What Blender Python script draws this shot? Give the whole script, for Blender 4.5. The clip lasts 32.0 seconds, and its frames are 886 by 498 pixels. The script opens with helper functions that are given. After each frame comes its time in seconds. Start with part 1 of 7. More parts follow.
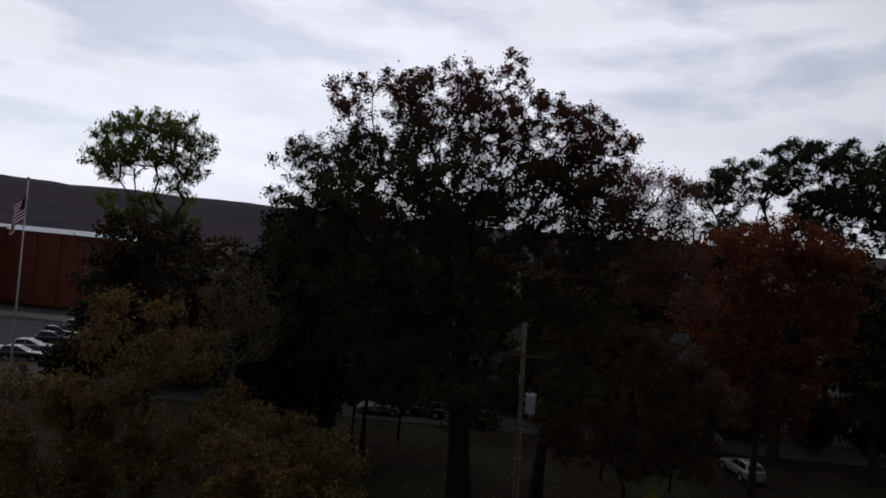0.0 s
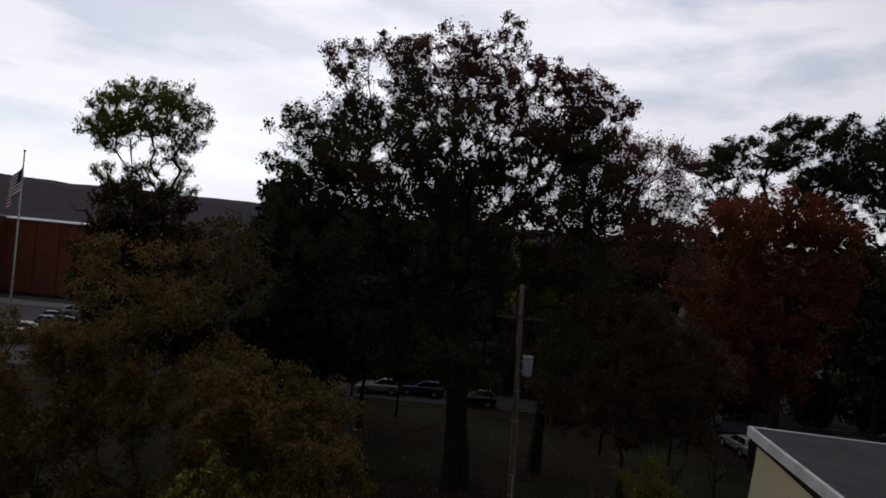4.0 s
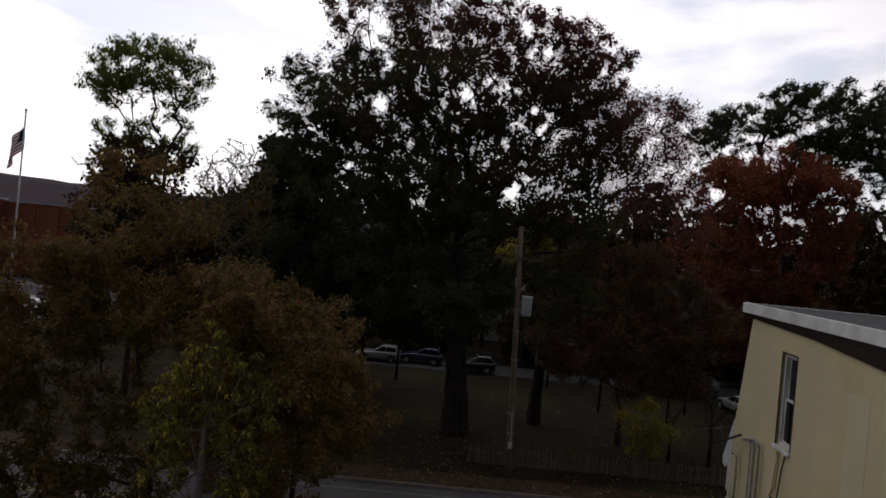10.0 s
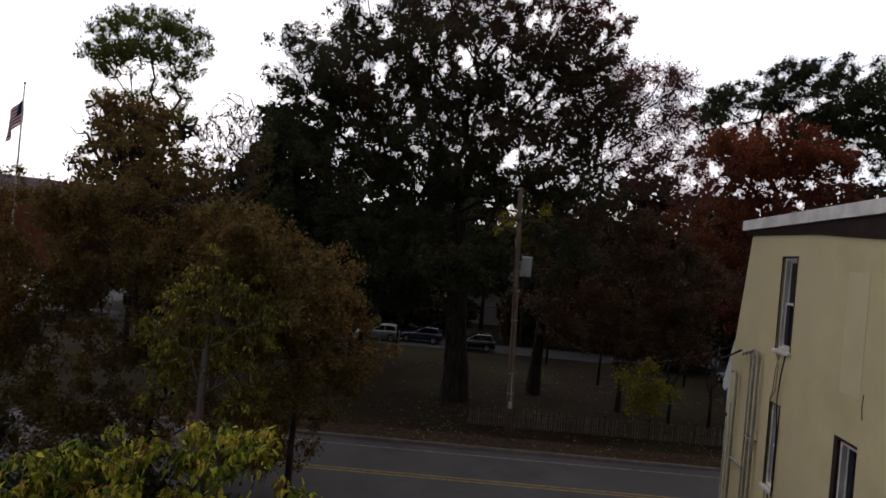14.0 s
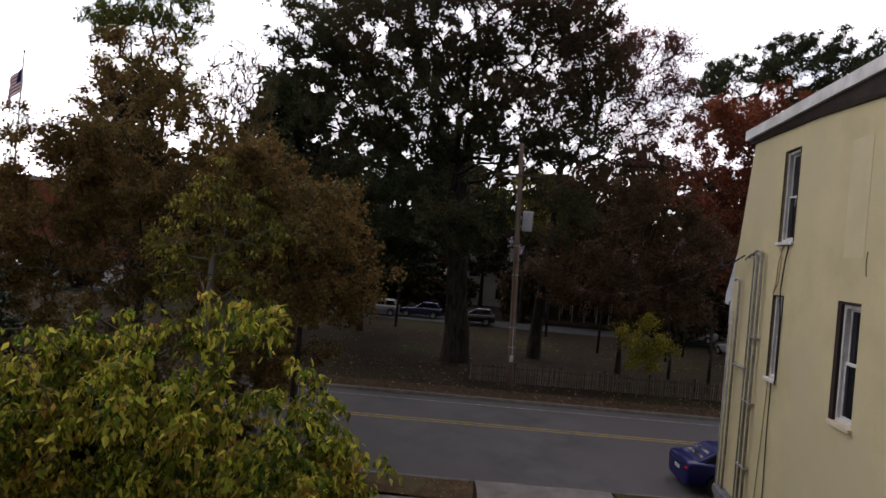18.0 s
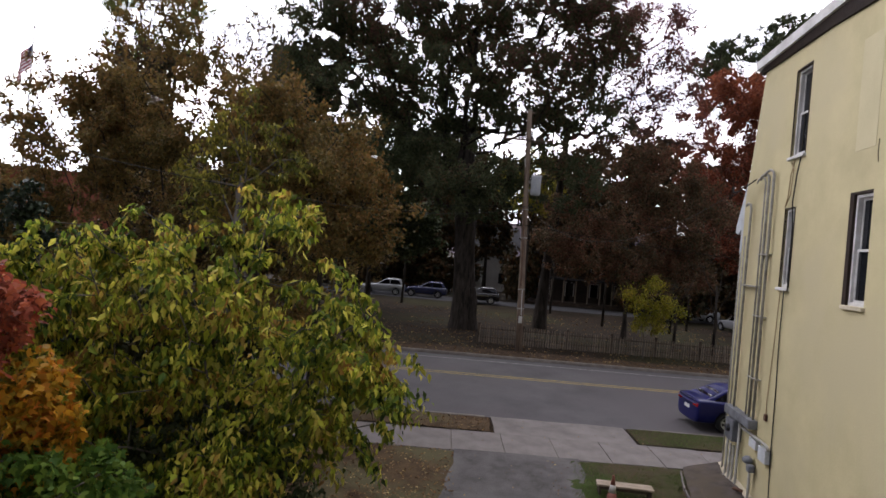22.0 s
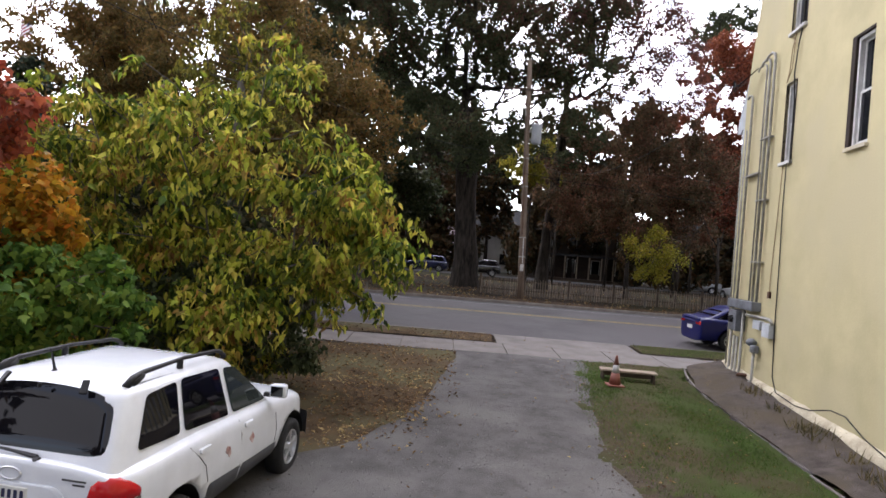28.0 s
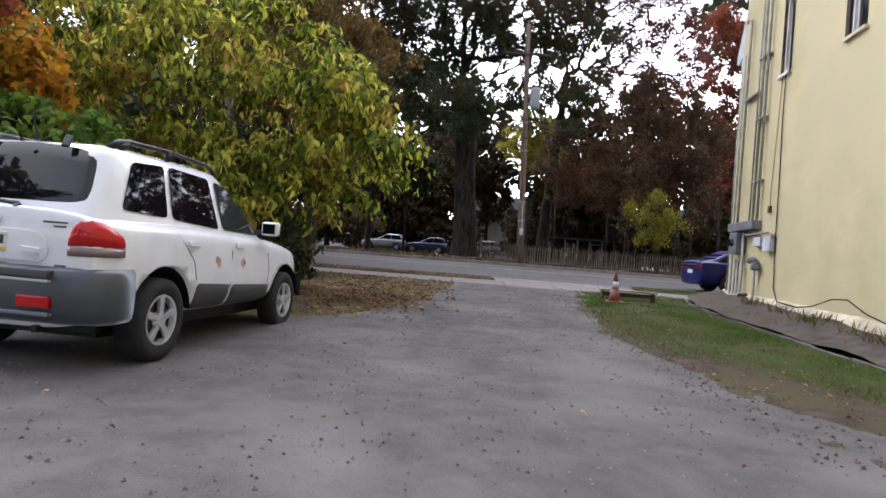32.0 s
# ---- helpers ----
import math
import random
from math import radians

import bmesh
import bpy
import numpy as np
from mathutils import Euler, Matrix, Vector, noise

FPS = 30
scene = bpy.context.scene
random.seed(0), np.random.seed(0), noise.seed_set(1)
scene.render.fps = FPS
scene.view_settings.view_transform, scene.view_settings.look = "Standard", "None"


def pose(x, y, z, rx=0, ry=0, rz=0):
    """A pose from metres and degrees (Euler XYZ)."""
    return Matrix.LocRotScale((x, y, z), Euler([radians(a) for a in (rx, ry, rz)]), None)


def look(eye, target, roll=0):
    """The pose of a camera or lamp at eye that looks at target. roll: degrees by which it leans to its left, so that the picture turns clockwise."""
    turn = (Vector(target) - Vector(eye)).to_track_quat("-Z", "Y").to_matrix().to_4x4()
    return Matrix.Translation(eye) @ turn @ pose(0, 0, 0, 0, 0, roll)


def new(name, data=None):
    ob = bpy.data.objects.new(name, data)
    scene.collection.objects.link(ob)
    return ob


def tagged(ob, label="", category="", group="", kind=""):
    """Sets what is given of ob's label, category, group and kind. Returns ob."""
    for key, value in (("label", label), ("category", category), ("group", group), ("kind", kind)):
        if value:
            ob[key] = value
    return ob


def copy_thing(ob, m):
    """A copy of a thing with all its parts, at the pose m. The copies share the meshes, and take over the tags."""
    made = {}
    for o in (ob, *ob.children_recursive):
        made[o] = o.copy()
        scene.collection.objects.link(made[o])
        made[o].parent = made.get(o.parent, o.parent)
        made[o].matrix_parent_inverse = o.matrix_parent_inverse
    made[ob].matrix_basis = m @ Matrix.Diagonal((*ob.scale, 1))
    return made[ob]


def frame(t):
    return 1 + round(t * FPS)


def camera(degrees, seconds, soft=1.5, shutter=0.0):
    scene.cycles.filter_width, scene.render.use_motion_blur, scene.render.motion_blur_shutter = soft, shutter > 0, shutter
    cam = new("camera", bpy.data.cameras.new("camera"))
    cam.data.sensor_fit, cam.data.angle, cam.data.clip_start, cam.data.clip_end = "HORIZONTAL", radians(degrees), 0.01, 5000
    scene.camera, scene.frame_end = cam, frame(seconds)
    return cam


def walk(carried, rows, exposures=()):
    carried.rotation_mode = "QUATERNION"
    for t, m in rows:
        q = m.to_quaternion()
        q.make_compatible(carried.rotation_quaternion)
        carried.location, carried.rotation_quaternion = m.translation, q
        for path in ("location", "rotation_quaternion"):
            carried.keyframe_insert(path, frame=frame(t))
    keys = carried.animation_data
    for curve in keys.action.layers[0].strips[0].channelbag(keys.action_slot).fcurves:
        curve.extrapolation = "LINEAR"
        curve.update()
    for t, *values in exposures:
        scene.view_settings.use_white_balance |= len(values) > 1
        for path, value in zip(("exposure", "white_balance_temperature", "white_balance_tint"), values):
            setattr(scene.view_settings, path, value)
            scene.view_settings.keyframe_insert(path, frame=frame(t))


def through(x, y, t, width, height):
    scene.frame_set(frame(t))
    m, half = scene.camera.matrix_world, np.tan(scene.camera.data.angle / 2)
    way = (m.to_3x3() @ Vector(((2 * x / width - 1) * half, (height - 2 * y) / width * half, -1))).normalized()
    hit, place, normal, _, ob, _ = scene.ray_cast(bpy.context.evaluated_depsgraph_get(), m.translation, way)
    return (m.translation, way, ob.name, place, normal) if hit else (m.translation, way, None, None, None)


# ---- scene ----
cam = camera(73.07, 32.0, soft=1.6)
# seconds, x, y, z, yaw, pitch, lean to the left
PATH = [
    (0, 0.000, 0.000, 17.121, 0.26, 0.08, 5.43),
    (1, 0.324, 0.317, 16.663, 0.28, 0.06, 5.40),
    (2, 0.391, 0.355, 16.179, 0.37, 0.06, 5.37),
    (5, 0.456, 0.132, 14.697, 0.31, 0.01, 5.33),
    (6, 0.500, 0.116, 14.232, 0.24, -0.00, 5.31),
    (7, 0.472, 0.091, 13.767, 0.25, 0.01, 5.33),
    (8, 0.455, 0.065, 13.258, 0.26, 0.03, 5.33),
    (9, 0.512, 0.035, 12.690, 0.23, 0.02, 5.31),
    (10, 0.622, -0.065, 12.139, 0.21, 0.06, 5.31),
    (11, 0.678, -0.016, 11.669, 0.11, 0.08, 5.29),
    (12, 0.745, -0.002, 11.202, 0.10, 0.03, 5.27),
    (13, 0.797, -0.032, 10.685, 0.11, 0.04, 5.22),
    (14, 0.764, -0.086, 10.107, 0.10, 0.07, 5.16),
    (17, 0.744, -0.177, 8.391, -0.11, -0.04, 5.09),
    (18, 0.760, -0.192, 7.843, -0.16, -0.05, 5.10),
    (19, 0.821, -0.203, 7.352, -0.21, -0.08, 5.07),
    (20, 0.846, -0.279, 6.874, -0.30, -0.12, 5.05),
    (21, 0.596, -0.474, 6.385, -0.34, -0.10, 5.03),
    (22, 0.348, -0.674, 5.883, -0.29, -0.06, 5.04),
    (23, 0.369, -0.719, 5.393, -0.22, -0.06, 5.02),
    (24, 0.400, -0.718, 4.958, -0.25, -0.07, 4.97),
    (25, 0.481, -0.706, 4.475, -0.21, -0.05, 4.90),
    (28, 0.573, -0.629, 3.064, -0.19, 0.20, 4.70),
    (29, 0.626, -0.593, 2.563, -0.14, 0.27, 4.65),
    (30, 0.677, -0.565, 2.059, -0.15, 0.30, 4.60),
    (31, 0.745, -0.521, 1.572, -0.14, 0.37, 4.54),
    (32, 0.796, -0.500, 1.113, -0.13, 0.42, 4.43),
]
# seconds, stops, kelvin, tint
EXPOSURES = [(0.0, -3.5, 6500, 15), (5.0, -3.32, 6800, 15), (9.0, -3.08, 7000, 16), (13.0, -2.7, 7100, 18), (16.0, -2.28, 7100, 20), (19.0, -1.66, 7000, 20), (23.0, -0.95, 6800, 19), (28.0, -0.42, 6700, 18), (32.0, -0.26, 6500, 17)]
walk(cam, [(t, pose(x, y, z, 90 + pitch, 0, yaw) @ pose(0, 0, 0, 0, 0, lean)) for t, x, y, z, yaw, pitch, lean in PATH], EXPOSURES)

# ---- light: a bright overcast sky with thin blue gaps, and a soft sun behind the cloud ----
world = bpy.data.worlds.new("sky")
scene.world = world
world.use_nodes = True
wn, wl = world.node_tree.nodes, world.node_tree.links
wn.clear()
w_out, w_bg = wn.new("ShaderNodeOutputWorld"), wn.new("ShaderNodeBackground")
w_sky = wn.new("ShaderNodeTexSky")
w_sky.sky_type, w_sky.sun_disc, w_sky.sun_elevation, w_sky.sun_rotation = "NISHITA", False, radians(30), radians(-14)
w_sky.air_density, w_sky.dust_density = 1.0, 0.2
w_co = wn.new("ShaderNodeTexCoord")
w_map = wn.new("ShaderNodeMapping")
w_map.inputs["Scale"].default_value = (1.7, 2.1, 6.0)
w_map.inputs["Rotation"].default_value = (0.1, 0.25, 0.4)
w_no = wn.new("ShaderNodeTexNoise")
w_no.inputs["Scale"].default_value, w_no.inputs["Detail"].default_value, w_no.inputs["Roughness"].default_value = 1.6, 9.0, 0.55
w_no.inputs["Distortion"].default_value = 0.1
w_cov = wn.new("ShaderNodeMapRange")
w_cov.inputs["From Min"].default_value, w_cov.inputs["From Max"].default_value = 0.38, 0.52
w_cov.inputs["To Min"].default_value, w_cov.inputs["To Max"].default_value = 0.55, 1.0
w_map2 = wn.new("ShaderNodeMapping")
w_map2.inputs["Scale"].default_value = (1.6, 2.0, 6.5)
w_map2.inputs["Location"].default_value = (3.1, 1.2, 0.4)
w_no2 = wn.new("ShaderNodeTexNoise")
w_no2.inputs["Scale"].default_value, w_no2.inputs["Detail"].default_value = 1.3, 8.0
w_shade = wn.new("ShaderNodeMapRange")
w_shade.inputs["From Min"].default_value, w_shade.inputs["From Max"].default_value = 0.33, 0.66
w_shade.inputs["To Min"].default_value, w_shade.inputs["To Max"].default_value = 0.91, 1.10
w_white = wn.new("ShaderNodeVectorMath")
w_white.operation = "SCALE"
w_white.inputs[0].default_value = (18.6, 19.5, 21.4)
w_blue = wn.new("ShaderNodeVectorMath")
w_blue.operation = "SCALE"
w_blue.inputs["Scale"].default_value = 7.5
w_mix = wn.new("ShaderNodeMix")
w_mix.data_type = "RGBA"
wl.new(w_co.outputs["Generated"], w_map.inputs["Vector"])
wl.new(w_co.outputs["Generated"], w_map2.inputs["Vector"])
wl.new(w_map.outputs[0], w_no.inputs["Vector"])
wl.new(w_map2.outputs[0], w_no2.inputs["Vector"])
wl.new(w_no.outputs["Fac"], w_cov.inputs["Value"])
wl.new(w_no2.outputs["Fac"], w_shade.inputs["Value"])
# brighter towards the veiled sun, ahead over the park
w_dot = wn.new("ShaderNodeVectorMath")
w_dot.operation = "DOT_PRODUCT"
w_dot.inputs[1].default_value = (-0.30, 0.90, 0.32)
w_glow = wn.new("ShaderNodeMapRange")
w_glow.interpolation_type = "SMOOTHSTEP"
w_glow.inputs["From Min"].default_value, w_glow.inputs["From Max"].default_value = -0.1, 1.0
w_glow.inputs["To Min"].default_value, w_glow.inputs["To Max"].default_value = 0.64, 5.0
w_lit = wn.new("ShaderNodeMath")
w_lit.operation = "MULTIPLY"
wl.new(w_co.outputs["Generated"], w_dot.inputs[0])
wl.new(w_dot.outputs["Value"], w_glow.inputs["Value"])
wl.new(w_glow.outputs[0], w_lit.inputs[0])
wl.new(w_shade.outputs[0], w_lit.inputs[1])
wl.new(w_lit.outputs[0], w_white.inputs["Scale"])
wl.new(w_sky.outputs[0], w_blue.inputs[0])
wl.new(w_cov.outputs[0], w_mix.inputs["Factor"])
wl.new(w_blue.outputs[0], w_mix.inputs[6])
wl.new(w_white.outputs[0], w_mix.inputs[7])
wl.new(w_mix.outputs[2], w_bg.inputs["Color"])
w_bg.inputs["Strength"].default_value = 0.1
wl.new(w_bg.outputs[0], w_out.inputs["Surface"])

sun = new("sun", bpy.data.lights.new("sun", "SUN"))
sun.data.energy, sun.data.angle, sun.data.color = 0.4, radians(25), (1.0, 0.97, 0.93)
sun.matrix_world = look((-22, 84, 50), (0, 0, 0))

# ---- materials ----
def material(name, base, dark=None, rough=0.8, metal=0.0, scale=4.0, fine=40.0, bump=0.15, mix=0.5, island=0.0, object_random=0.0,
             spec=0.25, stretch=(1, 1, 1), third=None, third_scale=0.5, sheen=0.0):
    """A surface whose colour varies at two scales, with a fine relief."""
    m = bpy.data.materials.new(name)
    m.use_nodes = True
    n, l = m.node_tree.nodes, m.node_tree.links
    b = n["Principled BSDF"]
    b.inputs["Roughness"].default_value, b.inputs["Metallic"].default_value = rough, metal
    b.inputs["Specular IOR Level"].default_value = spec
    co, mp = n.new("ShaderNodeTexCoord"), n.new("ShaderNodeMapping")
    mp.inputs["Scale"].default_value = stretch
    l.new(co.outputs["Object"], mp.inputs["Vector"])
    big, small = n.new("ShaderNodeTexNoise"), n.new("ShaderNodeTexNoise")
    big.inputs["Scale"].default_value, big.inputs["Detail"].default_value, big.inputs["Roughness"].default_value = scale, 6, 0.6
    small.inputs["Scale"].default_value, small.inputs["Detail"].default_value = fine, 4
    l.new(mp.outputs[0], big.inputs["Vector"])
    l.new(mp.outputs[0], small.inputs["Vector"])
    fac = n.new("ShaderNodeMapRange")
    fac.inputs["From Min"].default_value, fac.inputs["From Max"].default_value = 0.32, 0.68
    l.new(big.outputs["Fac"], fac.inputs["Value"])
    grain = n.new("ShaderNodeMath")
    grain.operation = "MULTIPLY_ADD"
    grain.inputs[1].default_value = mix
    l.new(small.outputs["Fac"], grain.inputs[0])
    l.new(fac.outputs[0], grain.inputs[2])
    half = n.new("ShaderNodeMath")
    half.operation, half.use_clamp = "SUBTRACT", True
    half.inputs[1].default_value = mix * 0.5
    l.new(grain.outputs[0], half.inputs[0])
    value = half.outputs[0]
    ramp = n.new("ShaderNodeMix")
    ramp.data_type = "RGBA"
    dark = dark or tuple(c * 0.6 for c in base)
    ramp.inputs[6].default_value, ramp.inputs[7].default_value = (*dark, 1), (*base, 1)
    l.new(value, ramp.inputs["Factor"])
    colour = ramp.outputs[2]
    if third:
        wide, edge, patch = n.new("ShaderNodeTexNoise"), n.new("ShaderNodeMapRange"), n.new("ShaderNodeMix")
        wide.inputs["Scale"].default_value, wide.inputs["Detail"].default_value = third_scale, 5
        edge.inputs["From Min"].default_value, edge.inputs["From Max"].default_value = 0.48, 0.62
        patch.data_type = "RGBA"
        patch.inputs[7].default_value = (*third, 1)
        l.new(mp.outputs[0], wide.inputs["Vector"])
        l.new(wide.outputs["Fac"], edge.inputs["Value"])
        l.new(edge.outputs[0], patch.inputs["Factor"])
        l.new(colour, patch.inputs[6])
        colour = patch.outputs[2]
    if island or object_random:
        if island:
            source = n.new("ShaderNodeNewGeometry").outputs["Random Per Island"]
        else:
            source = n.new("ShaderNodeObjectInfo").outputs["Random"]
        spread = n.new("ShaderNodeMapRange")
        amount = island or object_random
        spread.inputs["To Min"].default_value, spread.inputs["To Max"].default_value = 1 - amount, 1 + amount
        l.new(source, spread.inputs["Value"])
        hsv = n.new("ShaderNodeHueSaturation")
        l.new(spread.outputs[0], hsv.inputs["Value"])
        l.new(colour, hsv.inputs["Color"])
        colour = hsv.outputs[0]
    l.new(colour, b.inputs["Base Color"])
    if bump:
        bp = n.new("ShaderNodeBump")
        bp.inputs["Strength"].default_value, bp.inputs["Distance"].default_value = bump, 0.02
        l.new(small.outputs["Fac"], bp.inputs["Height"])
        l.new(bp.outputs[0], b.inputs["Normal"])
    return m


def leaf_material(name, colours, value=0.35, patch=0.35, through=0.25, turn=None):
    """Leaves: colours run from inner to outer patches of the crown, each leaf a little different, with light coming through."""
    m = bpy.data.materials.new(name)
    m.use_nodes = True
    n, l = m.node_tree.nodes, m.node_tree.links
    b = n["Principled BSDF"]
    b.inputs["Roughness"].default_value, b.inputs["Specular IOR Level"].default_value = 0.6, 0.2
    co, no = n.new("ShaderNodeTexCoord"), n.new("ShaderNodeTexNoise")
    no.inputs["Scale"].default_value, no.inputs["Detail"].default_value = patch, 3
    l.new(co.outputs["Object"], no.inputs["Vector"])
    geo = n.new("ShaderNodeNewGeometry")
    add = n.new("ShaderNodeMath")
    add.operation = "MULTIPLY_ADD"
    add.inputs[1].default_value = 0.5
    l.new(geo.outputs["Random Per Island"], add.inputs[0])
    l.new(no.outputs["Fac"], add.inputs[2])
    sub = n.new("ShaderNodeMapRange")
    sub.inputs["From Min"].default_value, sub.inputs["From Max"].default_value = 0.45, 1.05
    total = add.outputs[0]
    if turn:  # the leaves turn first towards one side and the top: a direction, and the share at the crown's foot
        lean_, more = n.new("ShaderNodeVectorMath"), n.new("ShaderNodeMath")
        lean_.operation, more.operation = "DOT_PRODUCT", "ADD"
        lean_.inputs[1].default_value = turn[:3]
        l.new(co.outputs["Object"], lean_.inputs[0])
        shift = n.new("ShaderNodeMath")
        shift.operation = "ADD"
        shift.inputs[1].default_value = turn[3]
        l.new(lean_.outputs["Value"], shift.inputs[0])
        l.new(total, more.inputs[0])
        l.new(shift.outputs[0], more.inputs[1])
        total = more.outputs[0]
    l.new(total, sub.inputs["Value"])
    ramp = n.new("ShaderNodeValToRGB")
    for _ in range(len(colours) - 2):
        ramp.color_ramp.elements.new(0.5)
    for i, c in enumerate(colours):
        ramp.color_ramp.elements[i].position = i / (len(colours) - 1)
        ramp.color_ramp.elements[i].color = (*c, 1)
    l.new(sub.outputs[0], ramp.inputs["Fac"])
    hsv = n.new("ShaderNodeHueSaturation")
    spread = n.new("ShaderNodeMapRange")
    spread.inputs["To Min"].default_value, spread.inputs["To Max"].default_value = 1 - value, 1 + value
    tri = n.new("ShaderNodeMath")
    tri.operation = "FRACT"
    mul = n.new("ShaderNodeMath")
    mul.operation = "MULTIPLY"
    mul.inputs[1].default_value = 7.31
    l.new(geo.outputs["Random Per Island"], mul.inputs[0])
    l.new(mul.outputs[0], tri.inputs[0])
    l.new(tri.outputs[0], spread.inputs["Value"])
    l.new(spread.outputs[0], hsv.inputs["Value"])
    l.new(ramp.outputs["Color"], hsv.inputs["Color"])
    l.new(hsv.outputs[0], b.inputs["Base Color"])
    tr, mx = n.new("ShaderNodeBsdfTranslucent"), n.new("ShaderNodeMixShader")
    mx.inputs["Fac"].default_value = through
    l.new(hsv.outputs[0], tr.inputs["Color"])
    l.new(b.outputs[0], mx.inputs[1])
    l.new(tr.outputs[0], mx.inputs[2])
    l.new(mx.outputs[0], n["Material Output"].inputs["Surface"])
    return m


def plain(name, base, rough=0.5, metal=0.0, spec=0.5, coat=0.0, bump=0.02):
    m = material(name, base, tuple(c * 0.88 for c in base), rough, metal, 3.0, 60.0, bump, 0.3, spec=spec)
    m.node_tree.nodes["Principled BSDF"].inputs["Coat Weight"].default_value = coat
    return m


M_BARK = material("bark", (0.06, 0.05, 0.042), (0.012, 0.01, 0.009), 0.95, 0, 5, 12, 1.0, 0.9, stretch=(1, 1, 0.22), spec=0.06)
M_BARK_GREY = material("grey_bark", (0.16, 0.145, 0.125), (0.07, 0.06, 0.05), 0.95, 0, 3, 18, 0.7, 0.7, stretch=(1, 1, 0.3), spec=0.06)
M_ASPHALT = material("street_asphalt", (0.108, 0.102, 0.103), (0.072, 0.068, 0.069), 0.85, 0, 0.5, 60, 0.25, 0.5, third=(0.092, 0.084, 0.086), third_scale=0.15, spec=0.15)
M_DRIVE = material("worn_driveway", (0.118, 0.112, 0.109), (0.076, 0.071, 0.069), 0.95, 0, 2.6, 80, 0.9, 1.1, third=(0.14, 0.132, 0.127), third_scale=0.55, spec=0.1)
M_SOIL = material("leaf_strewn_soil", (0.085, 0.055, 0.034), (0.036, 0.025, 0.017), 1, 0, 2.2, 45, 0.7, 0.8, spec=0.06)
M_LITTER = material("leaf_litter", (0.115, 0.078, 0.045), (0.052, 0.036, 0.023), 1, 0, 2.2, 38, 0.8, 1.0, third=(0.10, 0.09, 0.05), third_scale=0.5, spec=0.06)
M_DIRT = material("trodden_earth", (0.092, 0.07, 0.055), (0.042, 0.032, 0.026), 1, 0, 3.2, 60, 0.9, 0.9, third=(0.07, 0.06, 0.038), third_scale=0.8, spec=0.06)
M_GRASS_GROUND = material("autumn_lawn", (0.048, 0.07, 0.022), (0.036, 0.038, 0.016), 1, 0, 1.3, 40, 0.8, 0.7, third=(0.066, 0.052, 0.032), third_scale=0.35, spec=0.06)
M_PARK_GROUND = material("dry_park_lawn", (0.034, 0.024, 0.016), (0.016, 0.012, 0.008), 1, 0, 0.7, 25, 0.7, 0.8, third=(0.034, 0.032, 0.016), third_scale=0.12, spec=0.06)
M_CONCRETE = material("pavement_concrete", (0.20, 0.18, 0.168), (0.13, 0.117, 0.108), 0.92, 0, 1.5, 70, 0.2, 0.5)
M_KERB = material("kerb_concrete", (0.19, 0.168, 0.148), (0.11, 0.095, 0.083), 0.95, 0, 2, 50, 0.3, 0.6)
M_YELLOW_PAINT = material("worn_yellow_paint", (0.40, 0.28, 0.08), (0.16, 0.125, 0.075), 0.85, 0, 3, 50, 0.1, 0.9)
M_WHITE_PAINT = material("worn_white_paint", (0.28, 0.27, 0.26), (0.12, 0.11, 0.11), 0.85, 0, 3, 50, 0.1, 0.9)
M_WALL = material("cream_painted_render", (0.54, 0.473, 0.275), (0.44, 0.386, 0.226), 0.85, 0, 0.9, 26, 0.2, 0.45, third=(0.47, 0.413, 0.255), third_scale=0.35)
M_WALL_PATCH = material("repaired_render", (0.53, 0.475, 0.30), (0.47, 0.42, 0.26), 0.9, 0, 1.4, 26, 0.2, 0.6)
M_FOUND = material("painted_foundation", (0.60, 0.54, 0.40), (0.33, 0.28, 0.2), 0.9, 0, 2.5, 30, 0.5, 0.7)
M_ROOF = material("grey_roof_felt", (0.065, 0.065, 0.068), (0.042, 0.042, 0.045), 0.95, 0, 1.5, 45, 0.4, 0.6)
M_TRIM = material("weathered_white_trim", (0.66, 0.66, 0.64), (0.42, 0.41, 0.39), 0.6, 0, 2, 30, 0.15, 0.6)
M_GREY_TRIM = material("pale_grey_trim", (0.52, 0.55, 0.57), (0.36, 0.38, 0.4), 0.6, 0, 2, 30, 0.15, 0.6)
# brown window woodwork, near black so it also serves as eaves shade
M_DARK_WOOD_SHADE = material("dark_brown_frame_and_shade", (0.03, 0.018, 0.012), (0.015, 0.009, 0.007), 0.7, 0, 4, 40, 0.3, 0.5)
M_GALV = material("galvanised_pipe", (0.40, 0.39, 0.35), (0.23, 0.22, 0.2), 0.6, 0.25, 5, 40, 0.1, 0.6)
M_BOX_GREY = material("grey_enamel_box", (0.19, 0.20, 0.22), (0.10, 0.105, 0.115), 0.55, 0.1, 4, 40, 0.05, 0.5)
M_RUST = material("rusty_iron", (0.16, 0.085, 0.055), (0.07, 0.04, 0.03), 0.9, 0.1, 6, 40, 0.4, 0.6)
M_CABLE = plain("black_cable", (0.02, 0.02, 0.02), 0.7, 0, 0.15)
M_CABLE_TAN = plain("tan_cable", (0.28, 0.2, 0.1), 0.6)
M_POLE = material("weathered_pole_wood", (0.235, 0.18, 0.135), (0.105, 0.07, 0.053), 0.95, 0, 2, 25, 0.5, 0.7, stretch=(4, 4, 0.3))
M_BRICK = material("school_red_brick", (0.27, 0.092, 0.055), (0.19, 0.062, 0.04), 0.9, 0, 0.4, 6, 0.1, 0.4, spec=0.06)
